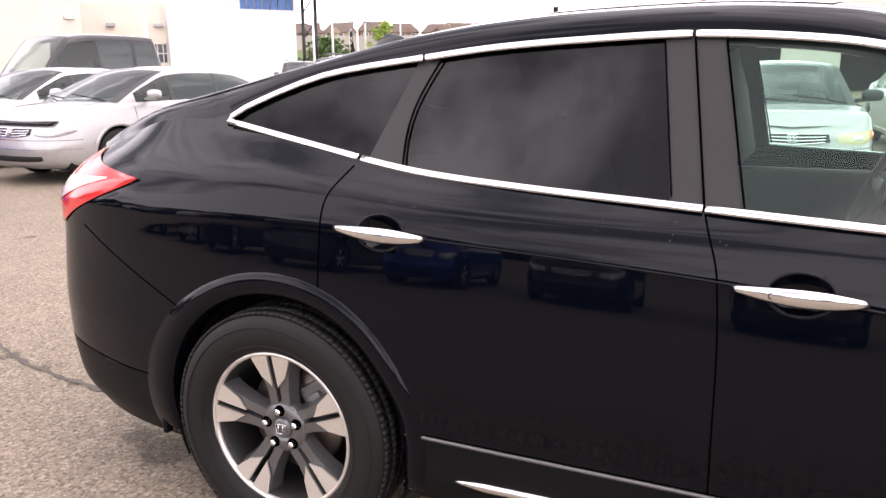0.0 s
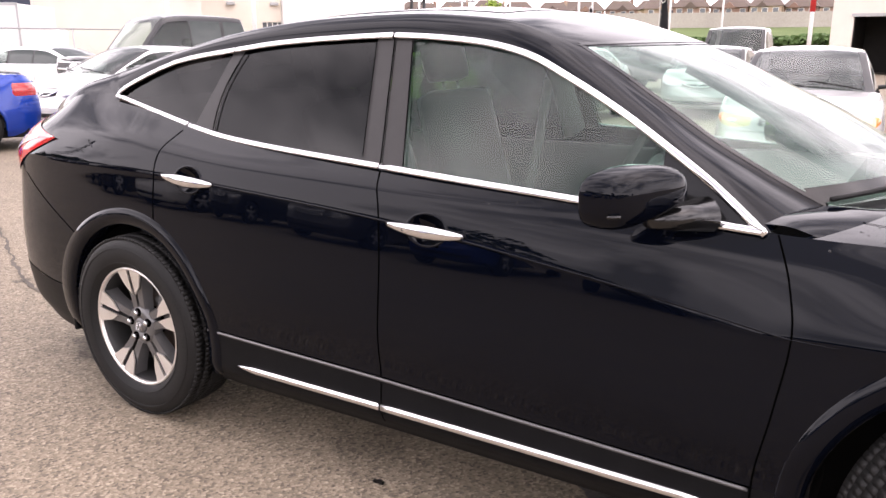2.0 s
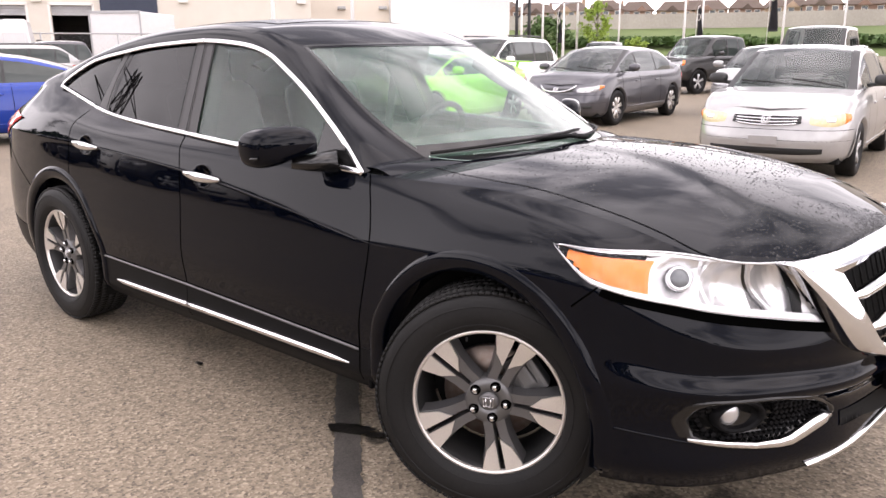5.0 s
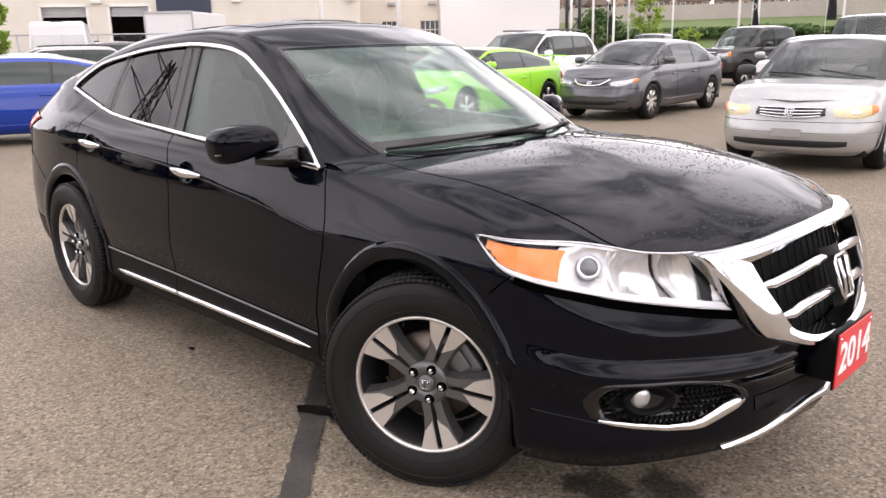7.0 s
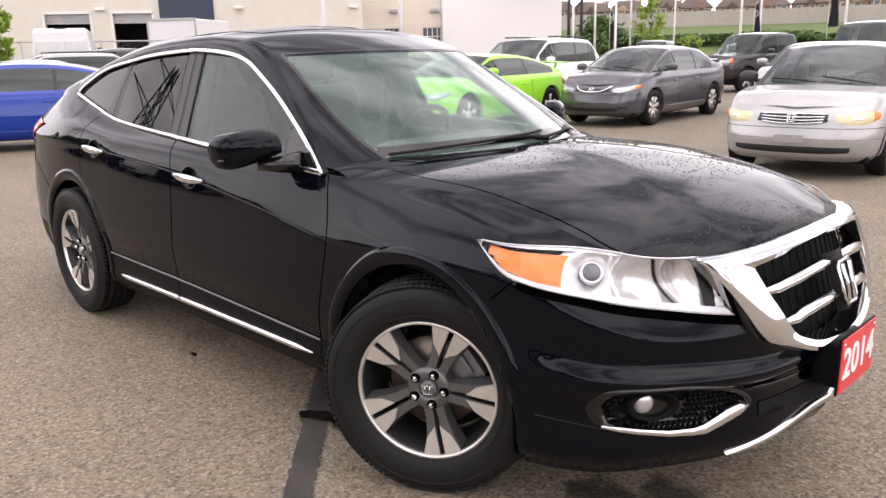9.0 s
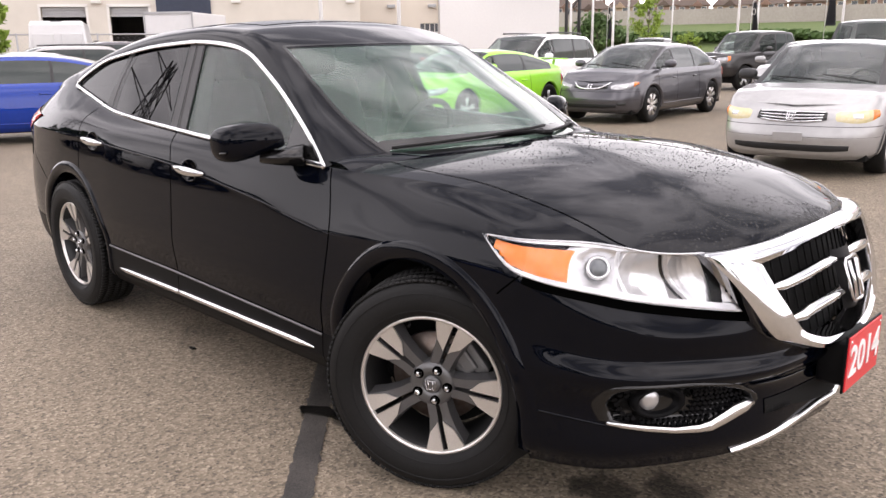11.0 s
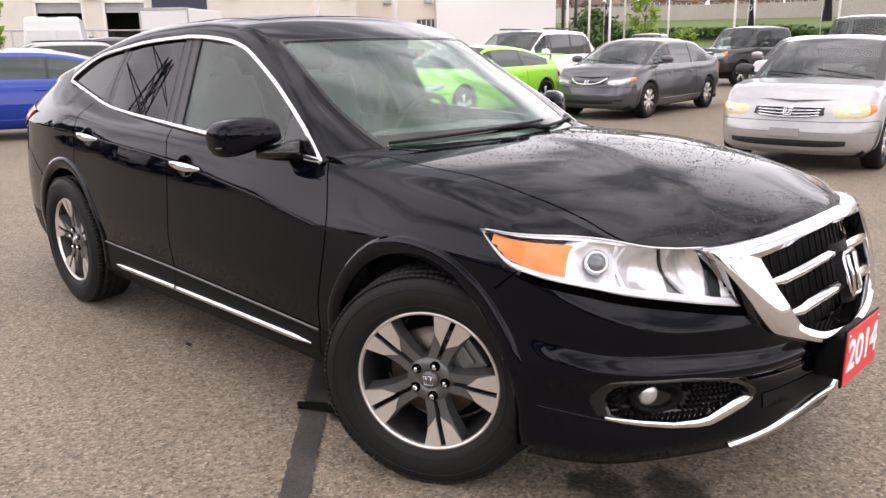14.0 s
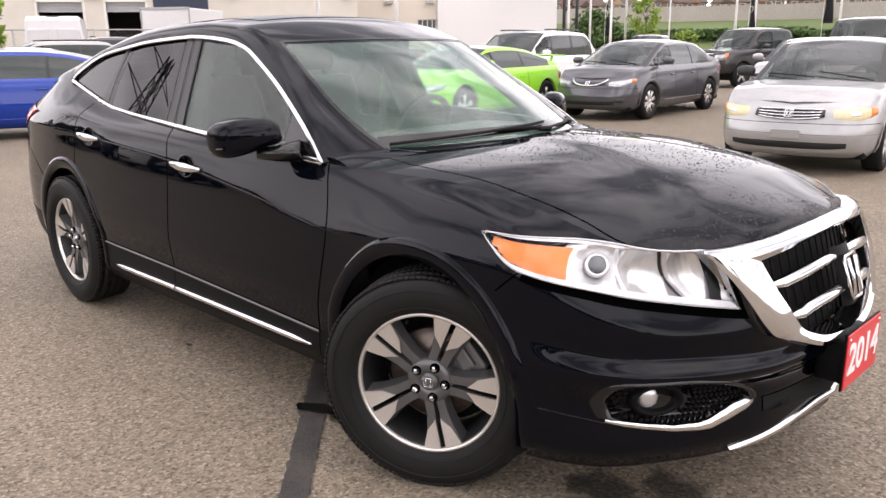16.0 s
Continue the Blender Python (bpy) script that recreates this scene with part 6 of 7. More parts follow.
        for hx in (pillars[0] + .14, pillars[1] + .12):
            if bed and hx < back:
                continue
            bm = bmesh.new()
            add_tube(bm, [(hx + d, s_ * (-flank_y(hx + d, belt - .17) + .012 * (1 - (d / .09) ** 2)), belt - .17) for d in np.linspace(-.09, .09, 7)], .014, 8)
            part("door_handle", bm, mat, car)
        for hx in (cowl - .22, pillars[0], pillars[1] - (.10 if low else 0)):
            bm = bmesh.new()
            rr = []
            for z in np.linspace(sill + .12, belt - .02, 14):
                x = hx + .05 * max(0, z - belt + .25) * (hx < pillars[0] + .01)
                rr.append([(x + o, s_ * (-flank_y(x + o, z) + .0015), z) for o in (-.004, .004)])
            add_grid(bm, rr)
            part("shut_line", bm, M_GAP, car)
        bm = bmesh.new()
        add_tube(bm, [(x, s_ * (-flank_y(x, .33 + lift) + .002), .33 + lift) for x in np.linspace(-wb / 2 + r + .12, wb / 2 - r - .12, 12)], .010, 6)
        part("sill_moulding", bm, M_DARKTRIM if not low else mat, car)
    for y0, y1 in ((-.55, .02), (.05, .60)):
        bm = bmesh.new()
        add_tube(bm, [(cowl + .22 * (1 - (y / .7) ** 2) - .03 - .10 * (k / 6), y, belt + .010 + .055 * (k / 6) + .045 * (1 - (y / .7) ** 2)) for k, y in enumerate(np.linspace(y1, y0, 7))], .009, 6)
        part("wiper", bm, M_RUBBER, car)
    if wing:
        bm = bmesh.new()
        add_tube(bm, [(rear + .16, y, deck + .16 + .02 * math.cos(2 * y)) for y in np.linspace(-W / 2 + .10, W / 2 - .10, 13)], .055, 8, squash=(1.9, .28))
        for s_ in (-1, 1):
            add_tube(bm, [(rear + .22, s_ * .5, deck - .02), (rear + .17, s_ * .52, deck + .15)], .03, 8)
        part("rear_wing", bm, mat, car)
    if category == "suv" or rails:
        for s_ in (-1, 1):
            bm = bmesh.new()
            add_tube(bm, [(x, s_ * (W / 2 - .28), H + .02 - .10 * abs(x + .4) ** 3 * .2) for x in np.linspace(head - .1, tail + .1, 9)], .018, 8)
            part("roof_rack", bm, M_DARKTRIM, car)
    car.matrix_basis = pose(at[0], at[1], 0, 0, 0, heading)
    return car


def fleet():
    suv = dict(L=4.57, W=1.84, H=1.68, wb=2.66, fo=.93, hood=1.05, belt=1.07, deck=1.12, cowl=1.22, head=.38, tail=-1.50, back=-2.12, r=.355, nose_z=.92, lift=.10, category="suv", pillars=(.20, -.75, -1.45), lamp_d=(.5, 1.05))
    truck = dict(L=5.1, W=1.80, H=1.75, wb=3.18, fo=.86, hood=1.10, belt=1.12, deck=1.05, cowl=1.22, head=.68, tail=-.55, back=-.85, r=.37, nose_z=1.02, square=9, bed=True, lift=.22, category="pickup truck", pillars=(.22, -.30), face="truck", lamp_d=(.52, .95), lamp_h=.20, grille_d=.46)
    big = dict(L=5.8, W=2.0, H=1.98, wb=3.68, fo=.95, hood=1.20, belt=1.25, deck=1.25, cowl=1.62, head=.95, tail=-.85, back=-1.05, r=.40, nose_z=1.12, square=10, bed=True, lift=.26, category="pickup truck", pillars=(.45, -.35), face="truck", lamp_d=(.62, 1.1), lamp_h=.22, grille_d=.55)
    coupe = dict(L=4.5, W=1.80, H=1.40, wb=2.70, fo=.88, hood=.90, belt=.95, deck=1.04, cowl=1.25, head=.40, tail=-.75, back=-1.95, r=.335, nose_z=.76)
    sedan = dict(L=4.55, W=1.755, H=1.435, wb=2.67, fo=.90, hood=.92, belt=.96, deck=1.04, cowl=1.36, head=.42, tail=-.90, back=-1.80, r=.325, nose_z=.75, face="u", lamp_d=(.42, 1.02), lamp_h=.12, lamp_rise=.07)
    maxima = dict(L=4.85, W=1.785, H=1.43, wb=2.75, fo=.98, hood=.93, belt=.97, deck=1.03, cowl=1.30, head=.35, tail=-.95, back=-1.85, r=.325, nose_z=.75, lamp_d=(.42, .98), lamp_h=.15, lamp_rise=.03)
    old = dict(L=4.43, W=1.715, H=1.43, wb=2.62, fo=.86, hood=.90, belt=.94, deck=1.00, cowl=1.14, head=.30, tail=-.85, back=-1.60, r=.300, nose_z=.755, square=5, lamp_d=(.44, .98), lamp_h=.155, lamp_rise=.03, grille_d=.36, slot_d=.60)
    make_vehicle("sedan", "older silver four-door sedan with yellowed head lamps", (1.02, 8.15), -84, P_SILVER, lamp=M_YELLOWLENS, amber=True, plate=True, mirror=M_DARKTRIM, **old)
    make_vehicle("sedan", "dark grey compact sedan with alloy wheels", (-3.95, 11.85), -86, P_GREY, rim=M_MACHINED, spokes=8, amber=True, **sedan)
    make_vehicle("coupe", "lime green hatchback coupe with rear wing", (-5.88, 8.85), -84, P_GREEN, wing=True, **{**coupe, "H": 1.36, "deck": .97})
    make_vehicle("suv", "white compact sport utility with roof rails", (-8.2, 13.5), -84, P_WHITE, **suv)
    make_vehicle("pickup_truck", "black compact pickup with extended cab", (-6.3, 22.6), -106, P_CHAR, amber=True, **truck)
    make_vehicle("hatchback", "bright blue compact car with tinted windows", (-9.8, 1.95), -111, P_BLUE, rim=M_MACHINED, **coupe)
    make_vehicle("sedan", "silver sedan with dark hood deflector", (-7.45, 6.35), -93, P_SILVER, deflector=True, **maxima)
    make_vehicle("sedan", "white compact sedan, clean and glossy", (-9.95, 6.9), -90, P_WHITE, **sedan)
    make_vehicle("pickup_truck", "black full-size pickup with chrome grille", (-12.3, 9.8), -100, P_DARK, **{**big, "H": 2.10})
    make_vehicle("sedan", "white sedan seen from behind, red tail lamps", (-19.0, 10.2), 192, P_WHITE, **sedan)
    make_vehicle("sedan", "white sedan parked before the wire fence", (-18.35, 4.65), -105, P_WHITE, **sedan)
    make_vehicle("suv", "pale silver sport utility before the wire fence", (-21.0, 6.5), -100, P_SILVER, **{**suv, "H": 1.60})
    make_vehicle("pickup_truck", "dark grey pickup parked before the wire fence", (-23.0, 9.3), -100, P_GREY, **truck)
    make_vehicle("sedan", "silver-grey midsize sedan with dark grille", (-1.9, 15.5), -84, P_SILVER, **sedan)
    make_vehicle("pickup_truck", "white full-size pickup parked behind sedans", (-3.1, 23.0), -84, P_WHITE, **big)
    make_vehicle("sedan", "pale silver sedan parked beside another", (3.4, 12.4), -84, P_SILVER, **sedan)
    make_vehicle("suv", "dark grey sport utility parked far off", (-18.5, 26.5), -60, P_GREY, **suv)
    make_vehicle("sedan", "black sedan parked along the far row", (-10.5, 30.5), -60, P_DARK, **sedan)
    make_vehicle("suv", "black sport utility parked along the far row", (-16.5, 33.5), -70, P_CHAR, **suv)
    make_vehicle("sedan", "white sedan parked along the far row", (-4.5, 31.5), -80, P_WHITE, **sedan)


fleet()


# ---- buildings, fences, street furniture and planting round the lot ----
M_STUCCO = material("cream_stucco", (0.60, 0.56, 0.49), 0.85, grain=(0.66, 0.615, 0.54), bump=0.2, scale=30)
M_STUCCO_TAN = material("tan_stucco", (0.70, 0.63, 0.53), 0.85, grain=(0.75, 0.68, 0.58), bump=0.2, scale=30)
M_PANEL = material("white_metal_panel", (0.74, 0.73, 0.71), 0.5, grain=(0.78, 0.77, 0.75), scale=8)
M_BLUE_BAND = material("blue_fascia", (0.06, 0.16, 0.42), 0.4, grain=(0.08, 0.20, 0.48), scale=6)
M_NAVY = material("navy_board", (0.018, 0.026, 0.05), 0.5, grain=(0.024, 0.033, 0.06), scale=5)
# for bay walls and ceilings: the indoor shade is put into this near-black colour
M_DARKHOLE = material("workshop_shade", (0.03, 0.028, 0.026), 0.8, grain=(0.05, 0.045, 0.04), scale=2)
M_STEEL = material("galvanised_steel", (0.42, 0.42, 0.42), 0.45, 0.6, grain=(0.34, 0.34, 0.34), scale=30)
M_WHITEPOLE = material("white_pole_paint", (0.80, 0.80, 0.79), 0.45, grain=(0.74, 0.74, 0.73), scale=12)
M_REDPAINT = material("red_pole_paint", (0.55, 0.03, 0.03), 0.45, grain=(0.5, 0.03, 0.03), scale=12)
M_CONC = material("noise_wall_concrete", (0.34, 0.31, 0.27), 0.9, grain=(0.42, 0.385, 0.34), bump=0.2, scale=3)
M_BRICK = material("brick_far", (0.22, 0.135, 0.10), 0.9, grain=(0.28, 0.18, 0.14), scale=2.5)
M_BRICKTAN = material("tan_brick_far", (0.34, 0.245, 0.17), 0.9, grain=(0.40, 0.29, 0.21), scale=2.5)
M_SHINGLE = material("brown_shingles", (0.10, 0.075, 0.06), 0.95, grain=(0.145, 0.11, 0.09), scale=4)
M_FARGLASS = material("house_window", (0.09, 0.10, 0.11), 0.1)
M_TRIM = material("white_trim", (0.72, 0.70, 0.66), 0.6)
M_GRASS = material("grass_bank", (0.075, 0.115, 0.03), 0.95, grain=(0.12, 0.16, 0.05), scale=3)
M_LEAF = material("leaf_green", (0.05, 0.10, 0.022), 0.7, grain=(0.08, 0.14, 0.035), scale=5)
M_LEAFYOUNG = material("leaf_yellow_green", (0.20, 0.30, 0.04), 0.7, grain=(0.27, 0.37, 0.06), scale=5)
M_LEAFDARK = material("leaf_dark", (0.025, 0.045, 0.015), 0.8, grain=(0.04, 0.065, 0.02), scale=4)
M_BARK = material("bark", (0.10, 0.08, 0.06), 0.95, grain=(0.15, 0.12, 0.09), scale=20)
M_VANWHITE = material("van_white", (0.68, 0.67, 0.665), 0.4, coat=0.3, grain=(0.63, 0.625, 0.62), scale=4)
M_FABRIC = material("black_flag_cloth", (0.015, 0.015, 0.018), 0.85, grain=(0.022, 0.022, 0.026), scale=30)
M_GREYBAR = material("grey_print", (0.20, 0.21, 0.23), 0.7)


def at_bearing(deg, far, eye=(4.56, -2.49)):
    """The place a number of degrees to the left of +y and metres away from the lot's corner."""
    return eye[0] - far * math.sin(radians(deg)), eye[1] + far * math.cos(radians(deg))


def wall_with_holes(bm, width, height, holes, depth=.3):
    """A wall along x from 0, face at y = 0, thickness behind it, with rectangular openings (x0, x1, z0, z1)."""
    xs = sorted({0, width, *[h[0] for h in holes], *[h[1] for h in holes]})
    zs = sorted({0, height, *[h[2] for h in holes], *[h[3] for h in holes]})
    for a, b in zip(xs, xs[1:]):
        for c, d in zip(zs, zs[1:]):
            if not any(h[0] <= (a + b) / 2 <= h[1] and h[2] <= (c + d) / 2 <= h[3] for h in holes):
                add_box(bm, (a, 0, c), (b, depth, d))
    bmesh.ops.remove_doubles(bm, verts=bm.verts, dist=.001)
    return bm


def wall_frame(p, q):
    """A pose with x running from p to q along the ground; y points away on the left of that way."""
    ang = math.degrees(math.atan2(q[1] - p[1], q[0] - p[0]))
    return pose(p[0], p[1], 0, 0, 0, ang), math.hypot(q[0] - p[0], q[1] - p[1])


def dealership():
    # long service wing with garage doors
    p, q = at_bearing(84, 62), at_bearing(50.5, 56)
    m, w = wall_frame(p, q)
    b = thing("service_building", "long white dealership service wing with open garage doors", "building")
    b.matrix_basis = m

    def along(deg):
        """Where a bearing from the lot's corner meets the wall's face."""
        d = Vector((-math.sin(radians(deg)), math.cos(radians(deg))))
        u = Vector((q[0] - p[0], q[1] - p[1])).normalized()
        o = Vector(p) - Vector((4.56, -2.49))
        return (o.x * d.y - o.y * d.x) / (d.x * u.y - d.y * u.x)

    doors = [(along(70.9), along(68.3)), (along(66.9), along(64.5))]
    doors = [tuple(sorted(abs(v) for v in d)) for d in doors]
    bm = bmesh.new()
    wall_with_holes(bm, w, 8.0, [(a, c, 0, 4.15) for a, c in doors], .35)
    part("wall", bm, M_STUCCO, b, smooth=False)
    bm = bmesh.new()
    add_box(bm, (0, .4, 7.2), (w, 16, 7.6))
    part("roof", bm, M_PANEL, b, smooth=False)
    for a, c in doors:
        bm = bmesh.new()
        add_box(bm, (a - .6, 6, 0), (c + .6, 6.2, 4.6))
        for s in (a - .6, c + .5):
            add_box(bm, (s, .35, 0), (s + .1, 6, 4.6))
        add_box(bm, (a - .6, .35, 4.4), (c + .6, 6, 4.6))
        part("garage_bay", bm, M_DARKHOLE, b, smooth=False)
        for x0, x1 in ((a - .14, a), (c, c + .14)):
            bm = bmesh.new()
            add_box(bm, (x0, -.04, 0), (x1, .04, 4.3))
            part("door_frame", bm, M_TRIM, b, smooth=False)
        bm = bmesh.new()
        add_box(bm, (a - .14, -.04, 4.15), (c + .14, .04, 4.32))
        part("door_frame", bm, M_TRIM, b, smooth=False)
        for k in range(3):
            bm = bmesh.new()
            add_box(bm, (a, .30, 3.55 + .2 * k), (c, .36, 3.74 + .2 * k), .01)
            part("door_slat", bm, M_STEEL, b, smooth=False)
    for x in ((doors[0][1] + doors[1][0]) / 2, doors[1][1] + 5.5, doors[1][1] + 13):
        bm = bmesh.new()
        add_box(bm, (x - .3, -.28, 4.35), (x + .3, 0, 4.55), .03)
        part("wall_lamp", bm, M_TRIM, b, smooth=False)
    bm = bmesh.new()
    add_box(bm, (doors[1][1] + .5, -.12, 3.5), (doors[1][1] + 3.9, 0, 7.6), .02)
    part("wall_board", bm, M_NAVY, b, "dark navy board", smooth=False)
    bm = bmesh.new()
    add_box(bm, (doors[1][1] + 5.2, -.10, 5.6), (w, -.002, 7.9), .02)
    part("upper_panel", bm, M_PANEL, b, smooth=False)
    for x in np.arange(doors[1][1] + 8, w, 3.2):
        bm = bmesh.new()
        add_box(bm, (x, -.112, 5.6), (x + .03, -.101, 7.9))
        part("panel_joint", bm, M_GREYBAR, b, smooth=False)
    # cream annex beyond it
    further = pose(4.56, -2.49, 1.42) @ Matrix.Scale(1.38, 4) @ pose(-4.56, 2.49, -1.42)
    p2, q2 = at_bearing(52.0, 52), at_bearing(44.9, 52)
    m2, w2 = wall_frame(p2, q2)
    m2 = further @ m2
    a = thing("annex", "tan stucco annex with barred window", "building")
    a.matrix_basis = m2
    bm = bmesh.new()
    win = [(w2 * .80, w2 * .80 + 1.25, 1.75, 2.85), (w2 * .42, w2 * .42 + 1.25, 1.75, 2.85)]
    wall_with_holes(bm, w2, 5.2, win, .3)
    add_box(bm, (0, .3, 5.0), (w2, 9, 5.2))
    add_box(bm, (0, .3, 0), (.3, 9, 5.0))
    part("wall", bm, M_STUCCO_TAN, a, smooth=False)
    for x0, x1, z0, z1 in win:
        window = new("window")
        window.parent = a
        bm = bmesh.new()
        add_box(bm, (x0, .18, z0), (x1, .22, z1))
        part("pane", bm, M_FARGLASS, window, smooth=False)
        for k in range(5):
            bm = bmesh.new()
            add_box(bm, (x0 + k * (x1 - x0) / 4 - .03, .10, z0), (x0 + k * (x1 - x0) / 4 + .03, .17, z1))
            part("mullion", bm, M_TRIM, window, smooth=False)
        for k in range(3):
            bm = bmesh.new()
            add_box(bm, (x0, .11, z0 + k * (z1 - z0) / 2 - .03), (x1, .16, z0 + k * (z1 - z0) / 2 + .03))
            part("mullion", bm, M_TRIM, window, smooth=False)
    for f in (.52, .92):
        bm = bmesh.new()
        add_box(bm, (w2 * f - .25, -.25, 3.8), (w2 * f + .25, 0, 4.0), .03)
        part("wall_lamp", bm, M_STEEL, a, smooth=False)
    # tall showroom block with blue glazing and canopy
    p3, q3 = at_bearing(44.9, 51.5), at_bearing(36.6, 54)
    m3, w3 = wall_frame(p3, q3)
    m3 = further @ m3
    s = thing("showroom", "white showroom block with blue glazed band and canopy", "building")
    s.matrix_basis = m3
    bm = bmesh.new()
    wall_with_holes(bm, w3, 6.9, [(w3 * .55, w3 - .1, 4.95, 6.0)], .3)
    part("wall", bm, M_PANEL, s, smooth=False)
    for nme, lo, hi in (("roof", (0, .3, 6.6), (w3, 12, 6.9)), ("wall", (w3 - .3, .3, 0), (w3, 12, 6.6)), ("wall", (0, .3, 0), (.3, 12, 6.6))):
        bm = bmesh.new()
        add_box(bm, lo, hi)
        part(nme, bm, M_PANEL, s, smooth=False)
    n = 7
    for k in range(n):
        x0 = w3 * .55 + k * (w3 * .45 - .1) / n
        bm = bmesh.new()
        add_box(bm, (x0 + .04, .12, 4.95), (x0 + (w3 * .45 - .1) / n - .04, .16, 6.0))
        part("pane", bm, M_BLUE_BAND, s, "blue glazing pane", smooth=False)
    bm = bmesh.new()
    add_box(bm, (w3 * .45, -1.4, 6.15), (w3 + 3.0, 1.0, 6.42), .04)
    part("canopy", bm, M_STEEL, s, smooth=False)
    for dx in (.6, 1.5):
        bm = bmesh.new()
        add_tube(bm, [(w3 + dx, .2, 0), (w3 + dx, .2, 6.2)], .11, 10)
        part("canopy_post", bm, M_DARKTRIM, s)
    for z in (1.6, 3.2, 4.8):
        bm = bmesh.new()
        add_tube(bm, [(w3 + .6, .2, z), (w3 + 1.5, .2, z + 1.2)], .05, 8)
        part("canopy_brace", bm, M_DARKTRIM, s)
    # beige workshop beyond the silver sedans
    p4, q4 = (-3.1, 43.0), (12.0, 42.0)
    m4, w4 = wall_frame(p4, q4)
    g = thing("workshop", "beige block workshop with open dark garage door", "building")
    g.matrix_basis = m4
    bm = bmesh.new()
    wall_with_holes(bm, w4, 6.5, [(1.0, 3.2, 0, 2.85), (6.0, 9.0, 0, 2.85)], .3)
    add_box(bm, (0, .3, 0), (.3, 10, 6.2))
    add_box(bm, (0, .3, 6.2), (w4, 10, 6.5))
    part("wall", bm, M_STUCCO, g, smooth=False)
    for x0, x1 in ((1.0, 3.2), (6.0, 9.0)):
        bm = bmesh.new()
        add_box(bm, (x0 - .3, 5, 0), (x1 + .3, 5.2, 3.2))
        add_box(bm, (x0 - .3, .31, 0), (x0 - .2, 5, 3.2))
        add_box(bm, (x1 + .2, .31, 0), (x1 + .3, 5, 3.2))
        add_box(bm, (x0 - .3, .31, 3.1), (x1 + .3, 5, 3.2))
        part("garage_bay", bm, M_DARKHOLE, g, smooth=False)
        bm = bmesh.new()
        add_box(bm, (x0 - .1, -.05, 2.85), (x1 + .1, .02, 3.0))
        part("door_frame", bm, M_STEEL, g, smooth=False)


def box_truck():
    t = thing("box_truck", "white box truck with small grey printed lines", "truck")
    bm = bmesh.new()
    add_box(bm, (-2.2, -1.15, .95), (2.2, 1.15, 3.1), .05)
    part("cargo_box", bm, M_VANWHITE, t, smooth=False)
    for lo, hi in (((-2.23, 1.12, 3.02), (2.23, 1.17, 3.13)), ((-2.23, 1.12, .93), (2.23, 1.17, 1.03)), ((-2.24, -1.17, 3.02), (-2.18, 1.17, 3.13)), ((-2.24, -1.17, .93), (-2.18, 1.17, 1.05)), ((-2.24, 1.10, .93), (-2.18, 1.17, 3.13)), ((-2.24, -1.17, .93), (-2.18, -1.10, 3.13))):
        bm = bmesh.new()
        add_box(bm, lo, hi, .01)
        part("edge_rail", bm, M_STEEL, t, smooth=False)
    for k, wdt in enumerate((.9, .8, 1.0)):
        bm = bmesh.new()
        add_box(bm, (1.7 - wdt, 1.151, 2.5 - .2 * k), (1.7, 1.157, 2.62 - .2 * k))
        part("printed_line", bm, M_GREYBAR, t, smooth=False)
    for k in range(3):
        bm = bmesh.new()
        add_box(bm, (-1.4 + .9 * k, 1.151, 1.25), (-1.0 + .9 * k, 1.157, 1.5))
        part("side_decal", bm, (M_REDPAINT, M_AMBER, M_NAVY)[k], t, smooth=False)
    bm = bmesh.new()
    add_box(bm, (2.75, -1.0, .55), (4.4, 1.0, 2.2), .18)
    part("cab", bm, M_VANWHITE, t)
    bm = bmesh.new()
    add_box(bm, (-2.5, -.5, .62), (3.2, .5, .94), .02)
    part("chassis", bm, M_DARKTRIM, t, smooth=False)
    for x in (-1.6, 3.4):
        for s in (-1, 1):
            simple_wheel(t, x, s * .98, .42, s)
    t.matrix_basis = pose(-32.1, 16.9, 0, 0, 0, 130)


